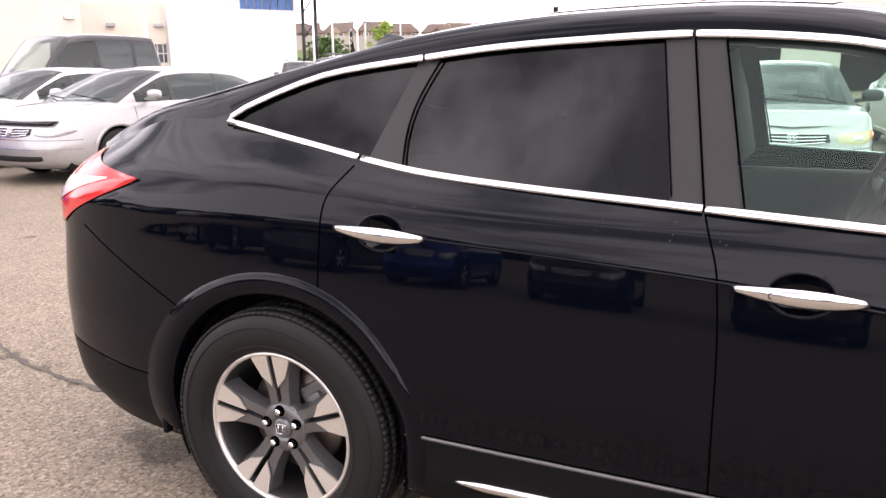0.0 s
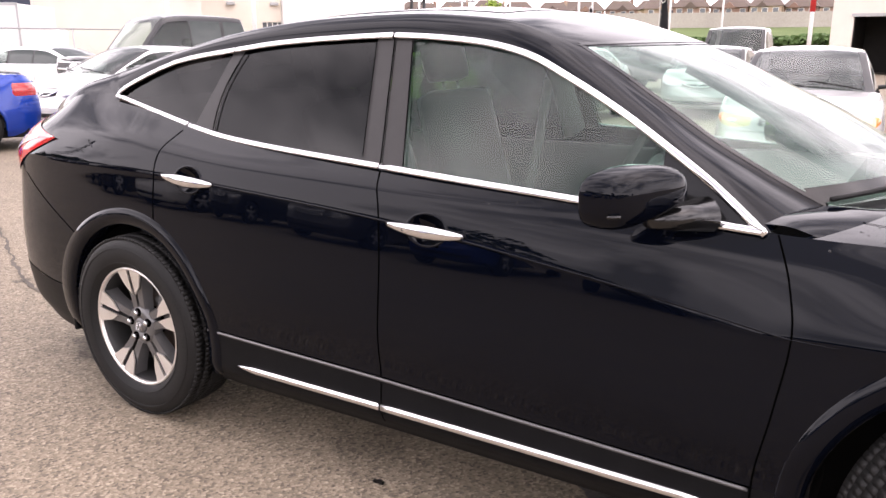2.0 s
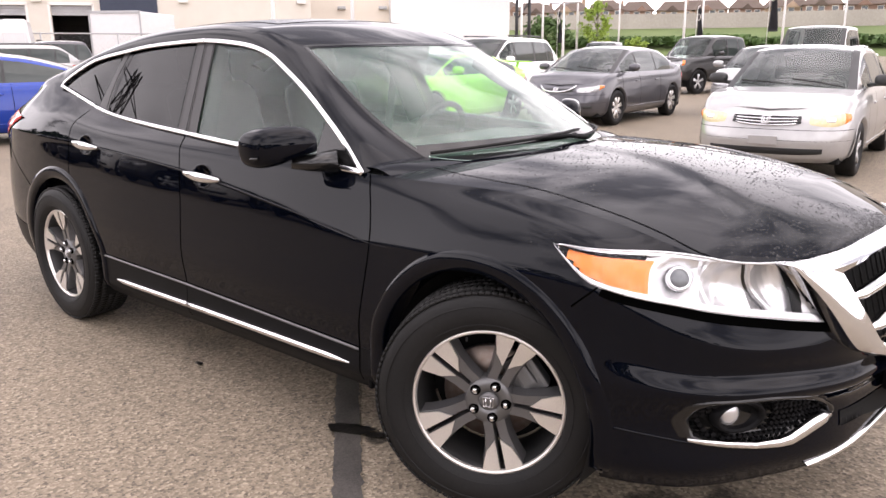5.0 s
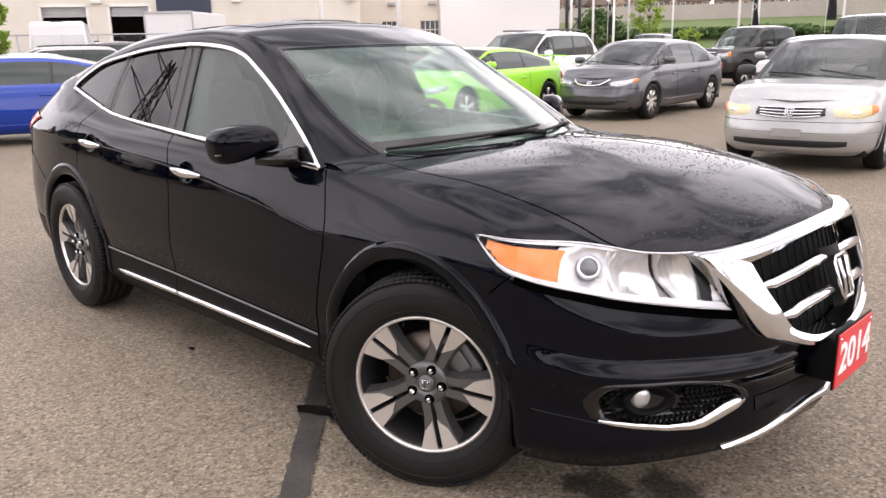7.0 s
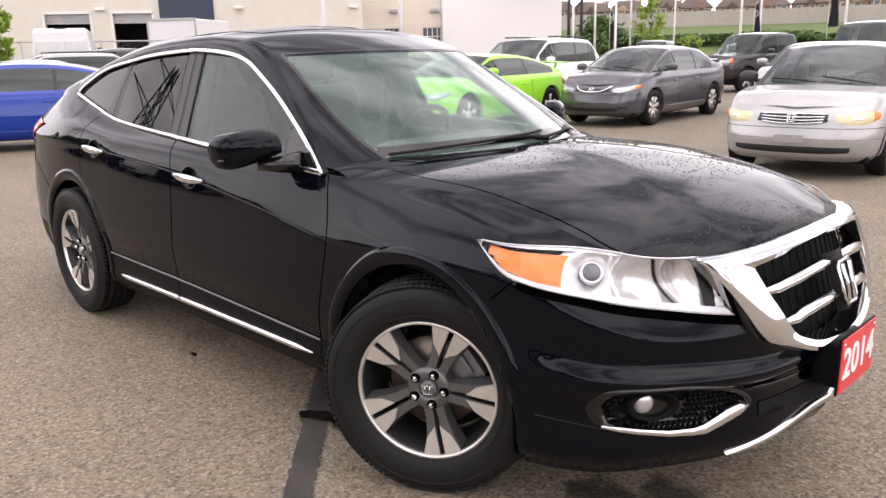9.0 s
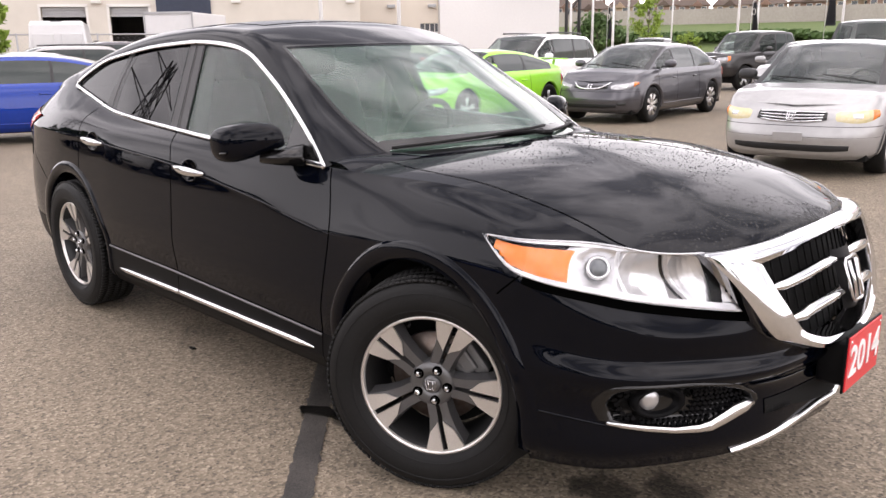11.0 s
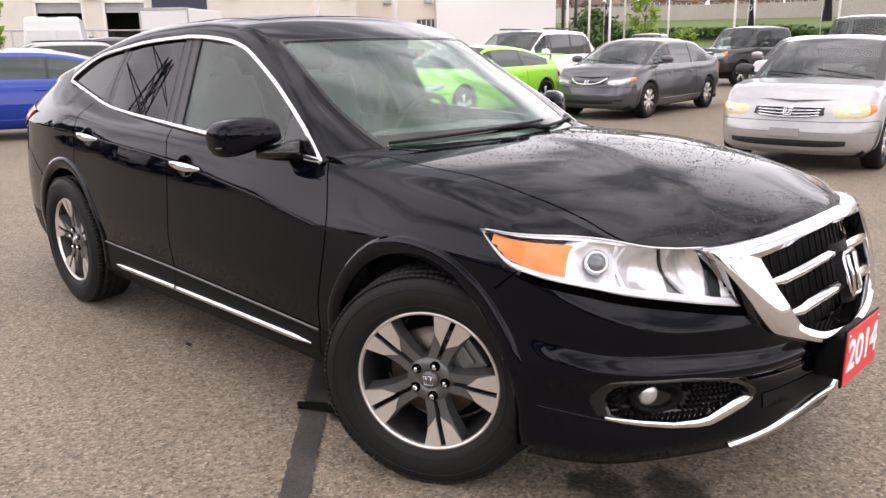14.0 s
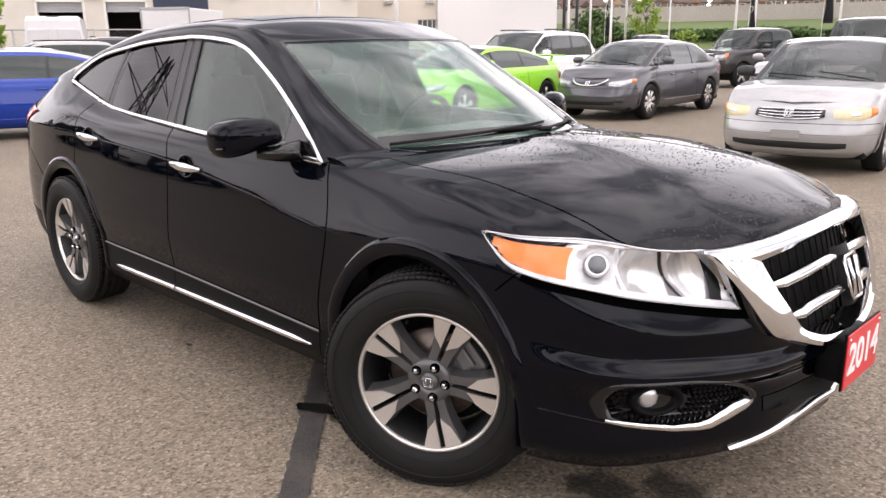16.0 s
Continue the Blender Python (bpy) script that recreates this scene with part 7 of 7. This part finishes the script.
def panel_van():
    van = thing("panel_van", "white high-roof panel van facing away", "van")
    prof = [(-2.9, .45), (-2.95, 1.4), (-2.85, 2.35), (-2.6, 2.5), (1.2, 2.5), (1.7, 2.25), (2.35, 1.35), (2.9, 1.15), (3.0, .8), (3.0, .45)]
    bm = bmesh.new()
    rows = []
    for wy, sc in ((-1.0, .90), (-1.0, .98), (-.93, 1.0), (.93, 1.0), (1.0, .98), (1.0, .90)):
        rows.append([(x * sc, wy * (1 - .10 * max(0, z - 1.3)), .45 + (z - .45) * (sc if abs(wy) > .95 else 1)) for x, z in prof])
    add_grid(bm, rows)
    for row in (rows[0], rows[-1]):
        bm.faces.new([bm.verts.new(p) for p in row])
    bmesh.ops.recalc_face_normals(bm, faces=bm.faces)
    part("body", bm, M_VANWHITE, van, smooth=False)
    for s in (-1, 1):
        bm = bmesh.new()
        add_box(bm, (-2.99, min(s * .12, s * .80), 1.45), (-2.90, max(s * .12, s * .80), 2.05), .02)
        part("rear_door_panel", bm, M_VANWHITE, van, smooth=False)
        bm = bmesh.new()
        add_box(bm, (-2.97, min(s * .88, s * .97), .9), (-2.89, max(s * .88, s * .97), 1.35), .01)
        part("tail_lamp", bm, M_TAILRED, van, smooth=False)
        bm = bmesh.new()
        add_box(bm, (1.5, min(s * 1.0, s * 1.22), 1.5), (1.62, max(s * 1.0, s * 1.22), 1.85), .04)
        part("door_mirror", bm, M_DARKTRIM, van)
        for x in (-1.9, 1.9):
            simple_wheel(van, x, s * .88, .36, s)
    bm = bmesh.new()
    add_box(bm, (-.25, -.2, 2.36), (.1, .2, 2.46), .03, pose(-2.4, 0, .05))
    part("high_stop_lamp", bm, M_DARKTRIM, van)
    x, y = at_bearing(69.8, 35)
    van.matrix_basis = pose(x, y, 0, 0, 0, 156)


def lamp_post(x, y, h, heads=1, mat=None, lean=0.0):
    p = thing("lamp_post", "slim white steel light pole", "street lamp", "light poles")
    bm = bmesh.new()
    add_tube(bm, [(0, 0, 0), (0, 0, h * .5), (lean, 0, h)], [.11, .09, .06], 10)
    part("pole", bm, mat or M_WHITEPOLE, p)
    bm = bmesh.new()
    add_box(bm, (-.22, -.22, 0), (.22, .22, .5), .04)
    part("footing", bm, M_CONC, p)
    for s in (-1, 1)[:heads]:
        bm = bmesh.new()
        add_tube(bm, [(0, 0, h - .05), (s * .6, 0, h)], .035, 8)
        add_box(bm, (min(s * .5, s * 1.15), -.16, h - .03), (max(s * .5, s * 1.15), .16, h + .09), .03)
        part("lamp_head", bm, M_STEEL, p)
    p.matrix_basis = pose(x, y, 0)
    return p


def flag_banner(x, y, h):
    p = thing("feather_flag", "black cloth feather flag on white pole", "flag", "flags along the lot")
    bm = bmesh.new()
    add_tube(bm, [(0, 0, 0), (0, 0, h * .8), (.15, 0, h), (.4, 0, h + .1)], .03, 8)
    part("pole", bm, M_WHITEPOLE, p)
    rows = [[(.04 + .95 * w * (1 - .25 * t * t), .10 * math.sin(3 * t + 2 * w), h * (.42 + .56 * t)) for w in np.linspace(0, 1, 6)] for t in np.linspace(0, 1, 14)]
    bm = bmesh.new()
    add_grid(bm, rows)
    bmesh.ops.solidify(bm, geom=bm.faces[:], thickness=.01)
    part("cloth", bm, M_FABRIC, p)
    bm = bmesh.new()
    add_tube(bm, [(.5 + .24 * math.cos(a), -.12, h * .82 + .24 * math.sin(a)) for a in np.linspace(0, 2 * math.pi, 16, endpoint=False)], .03, 6, closed=True, up=(0, 1, 0))
    part("printed_ring", bm, M_TRIM, p)
    p.matrix_basis = pose(x, y, 0, 0, 0, -35)


def tree(name, label, x, y, h, spread, trunk, leaf, seed, clumps=46, leaves=26, size=.16, bare=.25):
    """Tapered trunk with limbs; the crown is a cloud of single leaf blades in uneven clumps."""
    rnd = random.Random(seed)
    t = thing(name, label, "tree", "trees round the lot")
    bm = bmesh.new()
    add_tube(bm, [(0, 0, 0), (.05 * h * .1, 0, h * .35), (.02 * h, .02 * h, h * .8)], [trunk, trunk * .75, trunk * .2], 9)
    tips = []
    for k in range(11):
        a, z0 = rnd.uniform(0, 6.28), h * rnd.uniform(bare, .75)
        ln = spread * rnd.uniform(.55, 1.0) * (1.1 - .6 * z0 / h)
        tip = (math.cos(a) * ln, math.sin(a) * ln, min(h * .97, z0 + h * rnd.uniform(.10, .28)))
        add_tube(bm, [(0, 0, z0), (tip[0] * .5, tip[1] * .5, (z0 + tip[2]) / 2 + .05 * h), tip], [trunk * .4, trunk * .25, trunk * .06], 6)
        tips.append(tip)
    part("trunk", bm, M_BARK, t)
    verts, faces = [], []
    for c in range(clumps):
        if c < len(tips):
            cx, cy, cz = tips[c]
        else:
            a, e = rnd.uniform(0, 6.28), rnd.random()
            cz = h * (bare + (1.0 - bare) * e)
            rr = spread * math.sin(math.pi * min(.97, .12 + .85 * (cz / h - bare) / (1 - bare))) * rnd.uniform(.15, 1.0) ** .6
            cx, cy = rr * math.cos(a), rr * math.sin(a)
        cr = spread * rnd.uniform(.16, .34)
        for k in range(leaves):
            d = Vector((rnd.gauss(0, 1), rnd.gauss(0, 1), rnd.gauss(0, .8)))
            d = d.normalized() * cr * rnd.uniform(.3, 1.0)
            o, n = Vector((cx, cy, cz)) + d, Vector((rnd.gauss(0, 1), rnd.gauss(0, 1), rnd.gauss(0, 1))).normalized()
            u = n.orthogonal().normalized() * size * rnd.uniform(.6, 1.3)
            v = n.cross(u) * .6
            i = len(verts)
            verts += [tuple(o - u), tuple(o + v), tuple(o + u), tuple(o - v)]
            faces.append((i, i + 1, i + 2, i + 3))
    me = bpy.data.meshes.new("crown")
    me.from_pydata(verts, [], faces)
    me.materials.append(leaf)
    crown = new("crown", me)
    crown.parent = t
    crown["kind"] = "stuff"
    t.matrix_basis = pose(x, y, 0)
    return t


def leafy_band(name, label, pts, height, depth, count, leaf, seed, base=0.0, size=.35):
    """A hedge or wood edge: many leaf blades along a line."""
    rnd = random.Random(seed)
    verts, faces = [], []
    lens = [math.hypot(b[0] - a[0], b[1] - a[1]) for a, b in zip(pts, pts[1:])]
    for _ in range(count):
        r = rnd.uniform(0, sum(lens))
        for (a, b), ln in zip(zip(pts, pts[1:]), lens):
            if r <= ln:
                break
            r -= ln
        f = r / ln
        x, y = a[0] + (b[0] - a[0]) * f, a[1] + (b[1] - a[1]) * f
        top_ = height * (.55 + .45 * noise.noise((x * .12, y * .12, seed)) + .18 * noise.noise((x * .5, y * .5, seed)))
        o = Vector((x + rnd.uniform(-1, 1) * depth, y + rnd.uniform(-1, 1) * depth, base + top_ * rnd.random() ** .7))
        n = Vector((rnd.gauss(0, 1), rnd.gauss(0, 1), rnd.gauss(0, 1))).normalized()
        u = n.orthogonal().normalized() * size * rnd.uniform(.5, 1.4)
        v = n.cross(u) * .7
        i = len(verts)
        verts += [tuple(o - u), tuple(o + v), tuple(o + u), tuple(o - v)]
        faces.append((i, i + 1, i + 2, i + 3))
    me = bpy.data.meshes.new(name)
    me.from_pydata(verts, [], faces)
    me.materials.append(leaf)
    return tagged(new(name, me), label, "hedge", kind="stuff")


def house(x, y, z, w, d, h, wall, turn, seed):
    rnd = random.Random(seed)
    hs = thing("house", "two-storey brick house with brown hipped roof", "house", "houses on the ridge")
    bm = bmesh.new()
    add_box(bm, (-w / 2, -d / 2, -6), (w / 2, d / 2, h))
    part("wall", bm, wall, hs, smooth=False)
    bm = bmesh.new()
    e = .5
    base = [bm.verts.new(p) for p in ((-w / 2 - e, -d / 2 - e, h), (w / 2 + e, -d / 2 - e, h), (w / 2 + e, d / 2 + e, h), (-w / 2 - e, d / 2 + e, h))]
    r0, r1 = bm.verts.new((-w * .30, 0, h + d * .30)), bm.verts.new((w * .26, 0, h + d * .30))
    for f in ((base[0], base[1], r1, r0), (base[1], base[2], r1), (base[2], base[3], r0, r1), (base[3], base[0], r0), tuple(base[::-1])):
        bm.faces.new(f)
    roof = part("roof", bm, M_SHINGLE, hs, smooth=False)
    # gable on the face
    bm = bmesh.new()
    gx, gw = rnd.uniform(-w * .25, w * .25), w * .19
    add_prism(bm, [(gx - gw, -d / 2 - .6, h - .2), (gx + gw, -d / 2 - .6, h - .2), (gx, -d / 2 - .6, h + gw * .8)], (0, d * .45, 0))
    bmesh.ops.recalc_face_normals(bm, faces=bm.faces)
    part("gable", bm, M_SHINGLE if seed % 2 else wall, hs, smooth=False)
    if rnd.random() < .6:
        bm = bmesh.new()
        add_box(bm, (w * .3, -.5, h), (w * .3 + .9, .4, h + d * .36))
        part("chimney", bm, wall, hs, smooth=False)
    for lvl in (.6, h * .55):
        for k in range(3):
            wx = -w / 2 + w * (k + .5) / 3 + rnd.uniform(-.3, .3)
            win = new("window")
            win.parent = hs
            bm = bmesh.new()
            add_box(bm, (wx - .75, -d / 2 - .08, lvl + .3), (wx + .75, -d / 2 - .01, lvl + 1.9))
            part("frame", bm, M_TRIM, win, smooth=False)
            bm = bmesh.new()
            add_box(bm, (wx - .62, -d / 2 - .12, lvl + .42), (wx + .62, -d / 2 - .085, lvl + 1.78))
            part("pane", bm, M_FARGLASS, win, smooth=False)
    hs.matrix_basis = pose(x, y, z, 0, 0, turn)


def far_side():
    # grassy bank, hedge, noise wall and the houses above it
    arc = [at_bearing(b, 118) for b in np.linspace(48, -6, 12)]
    outer = [at_bearing(b, 150) for b in np.linspace(48, -6, 12)]
    beyond = [at_bearing(b, 420) for b in np.linspace(48, -6, 12)]
    bm = bmesh.new()
    add_grid(bm, [[(*a, -.05), (a[0] * .5 + b[0] * .5, a[1] * .5 + b[1] * .5, 3.0), (*b, 4.9), (*c, 7.0)] for a, b, c in zip(arc, outer, beyond)])
    bmesh.ops.recalc_face_normals(bm, faces=bm.faces)
    bank = part("grass_bank", bm, M_GRASS)
    tagged(bank, "green grass bank rising behind the lot", "grass bank", kind="structure")
    leafy_band("hedge", "rough green hedge along the bank", [at_bearing(b, 126) for b in np.linspace(46, -5, 30)], 1.7, 3.0, 11000, M_LEAF, 3, 1.7, .45)
    wall = [at_bearing(b, 146) for b in np.linspace(43, -5, 34)]
    w = thing("noise_wall", "grey-tan concrete noise wall in panels", "wall", kind="structure")
    for a, b in zip(wall, wall[1:]):
        m, ln = wall_frame(a, b)
        bm = bmesh.new()
        add_box(bm, (.08, -.1, 3.4), (ln - .08, .1, 6.9), .02)
        add_box(bm, (-.2, -.2, 3.4), (.2, .2, 7.05), .02)
        bmesh.ops.transform(bm, matrix=m, verts=bm.verts)
        part("panel", bm, M_CONC, w, smooth=False)
    rnd = random.Random(11)
    k = 0
    for b in np.arange(41.5, -4, -2.3):
        x, y = at_bearing(b + rnd.uniform(-.3, .3), 235 + rnd.uniform(-8, 12))
        house(x, y, 6.3, rnd.uniform(7.6, 9.6), 9.0, rnd.uniform(4.4, 5.2), (M_BRICK, M_BRICKTAN, M_BRICK)[k % 3], b + rnd.uniform(-8, 8), k)
        k += 1
    for b in np.arange(40.2, -4, -5.4):
        x, y = at_bearing(b, 275 + rnd.uniform(0, 15))
        house(x, y, 7.2, 10.5, 10, 6.0, (M_BRICKTAN, M_BRICK)[k % 2], b, k)
        k += 1
    # poles, flags, young tree
    for b, far, h, n in ((34.3, 70, 10, 0), (32.9, 62, 4.6, 2), (31.9, 75, 11, 0), (24.8, 66, 10, 0), (23.6, 80, 10.5, 0), (18.6, 72, 11, 0), (35.8, 64, 7.5, 0), (15.0, 85, 11, 0), (29.0, 95, 11, 0)):
        lamp_post(*at_bearing(b, far), h, n)
    for b, far, h in ((19.6, 60, 5.6), (24.0, 72, 4.6), (33.3, 66, 4.2)):
        flag_banner(*at_bearing(b, far), h)
    pole = lamp_post(-3.55, 39.5, 8, 0)
    bm = bmesh.new()
    add_tube(bm, [(0, 0, 3.0), (0, 0, 5.2)], .125, 10)
    part("red_band", bm, M_REDPAINT, pole, "red painted band")
    lamp_post(*at_bearing(53.2, 40), 9, 0)
    lamp_post(*at_bearing(47.8, 40), 9, 0)
    tree("young_tree", "young tree with thin yellow-green spring leaves", *at_bearing(30.6, 74), 5.2, 1.5, .08, M_LEAFYOUNG, 5, 60, 30, .13)
    tree("shrub_tree", "low yellow-green shrub by the lot edge", *at_bearing(27.9, 74), 2.2, 1.2, .05, M_LEAFYOUNG, 6, 30, 24, .12, .1)
    tree("tree", "leafy green tree beside the service wing", *at_bearing(74.6, 26), 3.2, 1.0, .10, M_LEAFYOUNG, 8, 80, 40, .11)
    tree("tree", "dark green tree near the showroom end", *at_bearing(34.0, 100), 4.6, 3.2, .15, M_LEAF, 9, 60, 30, .3, .1)
    # wire fence before the service wing
    fence = thing("wire_fence", "galvanised chain-link fence with top rail", "fence")
    p, q = at_bearing(82, 36), at_bearing(56, 39)
    m, ln = wall_frame(p, q)
    for k in range(int(ln / 3) + 1):
        bm = bmesh.new()
        add_tube(bm, [(k * 3, 0, 0), (k * 3, 0, 2.15)], .035, 8)
        bmesh.ops.transform(bm, matrix=m, verts=bm.verts)
        part("post", bm, M_STEEL, fence)
    bm = bmesh.new()
    add_tube(bm, [(0, 0, 2.1), (ln, 0, 2.1)], .03, 8)
    bmesh.ops.transform(bm, matrix=m, verts=bm.verts)
    part("top_rail", bm, M_STEEL, fence)
    bm = bmesh.new()
    for k in range(int(ln / .22)):
        for s in (0, 1):
            a, b = Vector((k * .22, 0, .05 if s else 2.08)), Vector((k * .22 + 2.03, 0, 2.08 if s else .05))
            if b.x <= ln:
                w_ = Vector((.003, 0, 0))
                bm.faces.new([bm.verts.new(v) for v in (a - w_, a + w_, b + w_, b - w_)])
    bmesh.ops.transform(bm, matrix=m, verts=bm.verts)
    tagged(part("wire_mesh", bm, M_STEEL, fence, smooth=False), kind="stuff")


def behind():
    """What the paint and panes mirror: trees, a pylon and parked cars on the other side of the lot."""
    leafy_band("wood_edge", "dark line of trees across the road", [(-110, -18), (-95, -40), (-70, -58), (-30, -66), (10, -62), (45, -55), (80, -40)], 8.5, 4.0, 22000, M_LEAFDARK, 21, 0, .8)
    tree("tree", "bare-limbed dark tree across the lot", -14, -34, 8, 3.4, .2, M_LEAFDARK, 31, 50, 30, .25)
    tree("tree", "full dark green tree across the lot", 16, -38, 9, 4.2, .25, M_LEAFDARK, 32, 70, 40, .3)
    tree("tree", "dark conifer-like tree across the lot", 54, -43, 8, 2.6, .2, M_LEAFDARK, 33, 70, 40, .25)
    tree("tree", "dark green roadside tree", 68, -22, 7, 2.6, .2, M_LEAFDARK, 34, 70, 40, .25)
    for k, (x, y, h, sp) in enumerate(((-37, -16, 6.5, 2.6), (-46, -17, 7.0, 2.8), (-57, -14, 8.5, 3.2))):
        tree("tree", "dark green tree across the lot", x, y, h, sp, .2, M_LEAFDARK, 40 + k, 60, 40, .25, .15)
    # lattice pylon
    py = thing("power_pylon", "steel lattice power pylon with cross arms", "pylon")
    bm = bmesh.new()
    hh = 34
    prev = None
    for z in np.linspace(0, hh, 12):
        w_ = 3.2 * (1 - z / hh) ** 1.2 + .5
        ring = [Vector((sx * w_, sy * w_, z)) for sx, sy in ((-1, -1), (1, -1), (1, 1), (-1, 1))]
        if prev:
            for i in range(4):
                add_tube(bm, [prev[i], ring[i]], .13, 4)
                add_tube(bm, [prev[i], ring[(i + 1) % 4]], .08, 4)
                add_tube(bm, [prev[(i + 1) % 4], ring[i]], .08, 4)
        prev = ring
    part("tower", bm, M_DARKTRIM, py)
    for z, ln in ((20, 8), (26, 10), (31, 7)):
        bm = bmesh.new()
        for s in (-1, 1):
            add_tube(bm, [(0, -.5, z), (s * ln, 0, z + .3)], .10, 4)
            add_tube(bm, [(0, .5, z + 1.6), (s * ln, 0, z + .3)], .10, 4)
        part("cross_arm", bm, M_DARKTRIM, py)
    py.matrix_basis = pose(-89, -30, 0, 0, 0, 55)
    row = "cars across the aisle"
    for x, y, colour, paint_ in ((-34.5, -13.0, "white", P_WHITE), (-31.4, -13.2, "black", P_DARK), (-28.3, -13.0, "charcoal", P_CHAR), (-25.3, -13.3, "grey", P_GREY), (-22.2, -13.0, "black", P_DARK), (-19.2, -13.2, "white", P_WHITE), (-16.2, -13.0, "charcoal", P_CHAR), (-13.2, -13.4, "white", P_WHITE), (-10.3, -13.0, "black", P_DARK), (-7.2, -13.3, "grey", P_GREY), (-4.2, -12.8, "dark blue", P_BLUE), (-1.2, -13.2, "black", P_DARK),
                                 (1.9, -13.0, "charcoal", P_CHAR), (5.0, -13.3, "grey", P_GREY), (11.5, -13.0, "black", P_DARK), (14.8, -12.6, "charcoal", P_CHAR)):
        make_vehicle("sedan", colour + " sedan parked across the aisle", (x, y), 88, paint_, group=row)



dealership()
box_truck()
panel_van()
far_side()
behind()


# ---- marks on the asphalt ----
def blot(name, label, cx, cy, rx, ry, mat, seed, turn=0.0, lift=.004):
    rnd = random.Random(seed)
    bm = bmesh.new()
    c, s = math.cos(turn), math.sin(turn)
    ring = []
    for k in range(120):
        a = 2 * math.pi * k / 120
        r = 1 + .55 * noise.noise((2.2 * math.cos(a), 2.2 * math.sin(a), seed)) + .40 * noise.noise((6 * math.cos(a), 6 * math.sin(a), seed + 3)) + .25 * noise.noise((15 * math.cos(a), 15 * math.sin(a), seed + 5))
        x, y = rx * r * math.cos(a), ry * r * math.sin(a)
        ring.append(bm.verts.new((cx + x * c - y * s, cy + x * s + y * c, lift)))
    bm.faces.new(ring)
    bmesh.ops.triangulate(bm, faces=bm.faces)
    ob = part(name, bm, mat, smooth=False)
    if ob.data.polygons[0].normal.z < 0:
        ob.data.flip_normals()
    return tagged(ob, label, "stain", kind="structure")


M_WET = material("oily_wet_patch", (0.008, 0.0075, 0.007), 0.3, grain=(0.02, 0.018, 0.016), bump=0.4, scale=80)
M_TAR = material("crack_sealant", (0.030, 0.027, 0.025), 0.6, grain=(0.085, 0.075, 0.066), bump=0.6, scale=130)
bm = bmesh.new()
seam = []
for k in range(160):
    t = k / 159
    x, y = 1.62 + 1.45 * t, -.36 - 1.32 * t
    wv = .008 * noise.noise((x * 7, 0, 1))
    seam.append([(x - .036 + wv + .016 * noise.noise((x * 33, 3, 0)), y - .034, .0045), (x + .036 + wv + .016 * noise.noise((x * 31, 5, 0)), y + .034, .0045)])
add_grid(bm, seam)
ob = part("sealed_crack", bm, M_TAR, smooth=False)
if ob.data.polygons[0].normal.z < 0:
    ob.data.flip_normals()
tagged(ob, "dark tar-sealed crack across the asphalt", "stain", kind="structure")

M_CRACK = material("weathered_crack", (0.055, 0.046, 0.037), 0.85, grain=(0.12, 0.10, 0.078), bump=0.6, scale=90)
for nodes, wide in (([(-5.6, 1.05), (-4.31, .76), (-3.3, .36), (-2.5, .0), (-2.05, -.18), (-1.55, -.27), (-1.2, -.30)], .026), ([(-6.6, 1.3), (-6.19, 1.64), (-5.6, 1.95), (-5.2, 2.23), (-5.04, 2.59), (-4.7, 3.0)], .012)):
    fx, fy = spline(range(len(nodes)), [q[0] for q in nodes]), spline(range(len(nodes)), [q[1] for q in nodes])
    crack = []
    for t in np.linspace(0, len(nodes) - 1, 160):
        x, y = float(fx(t)), float(fy(t))
        x, y = x + .03 * noise.noise((x * 5, y * 5, 2)), y + .03 * noise.noise((x * 6, y * 6, 8))
        w = wide * (.25 + .9 * abs(noise.noise((x * 9, y * 9, 4)))) * min(1, (t + .05) * 2, (len(nodes) - .95 - t) * 2)
        crack.append([(x + w * .3, y - w, .004), (x - w * .3, y + w, .004)])
    bm = bmesh.new()
    add_grid(bm, crack)
    ob = part("asphalt_crack", bm, M_CRACK, smooth=False)
    if ob.data.polygons[0].normal.z < 0:
        ob.data.flip_normals()
    tagged(ob, "thin weathered crack across the asphalt", "crack", kind="structure")

blot("oil_stain", "black oily wet patch on the asphalt", 2.135, -.805, .080, .038, M_WET, 4, .45, .006)
blot("oil_stain", "small black oily patch by the wheel", 2.255, -.770, .055, .020, M_WET, 9, .6, .006)
blot("small_spot", "small dark spot on the asphalt", 1.105, -.819, .022, .012, M_WET, 17)
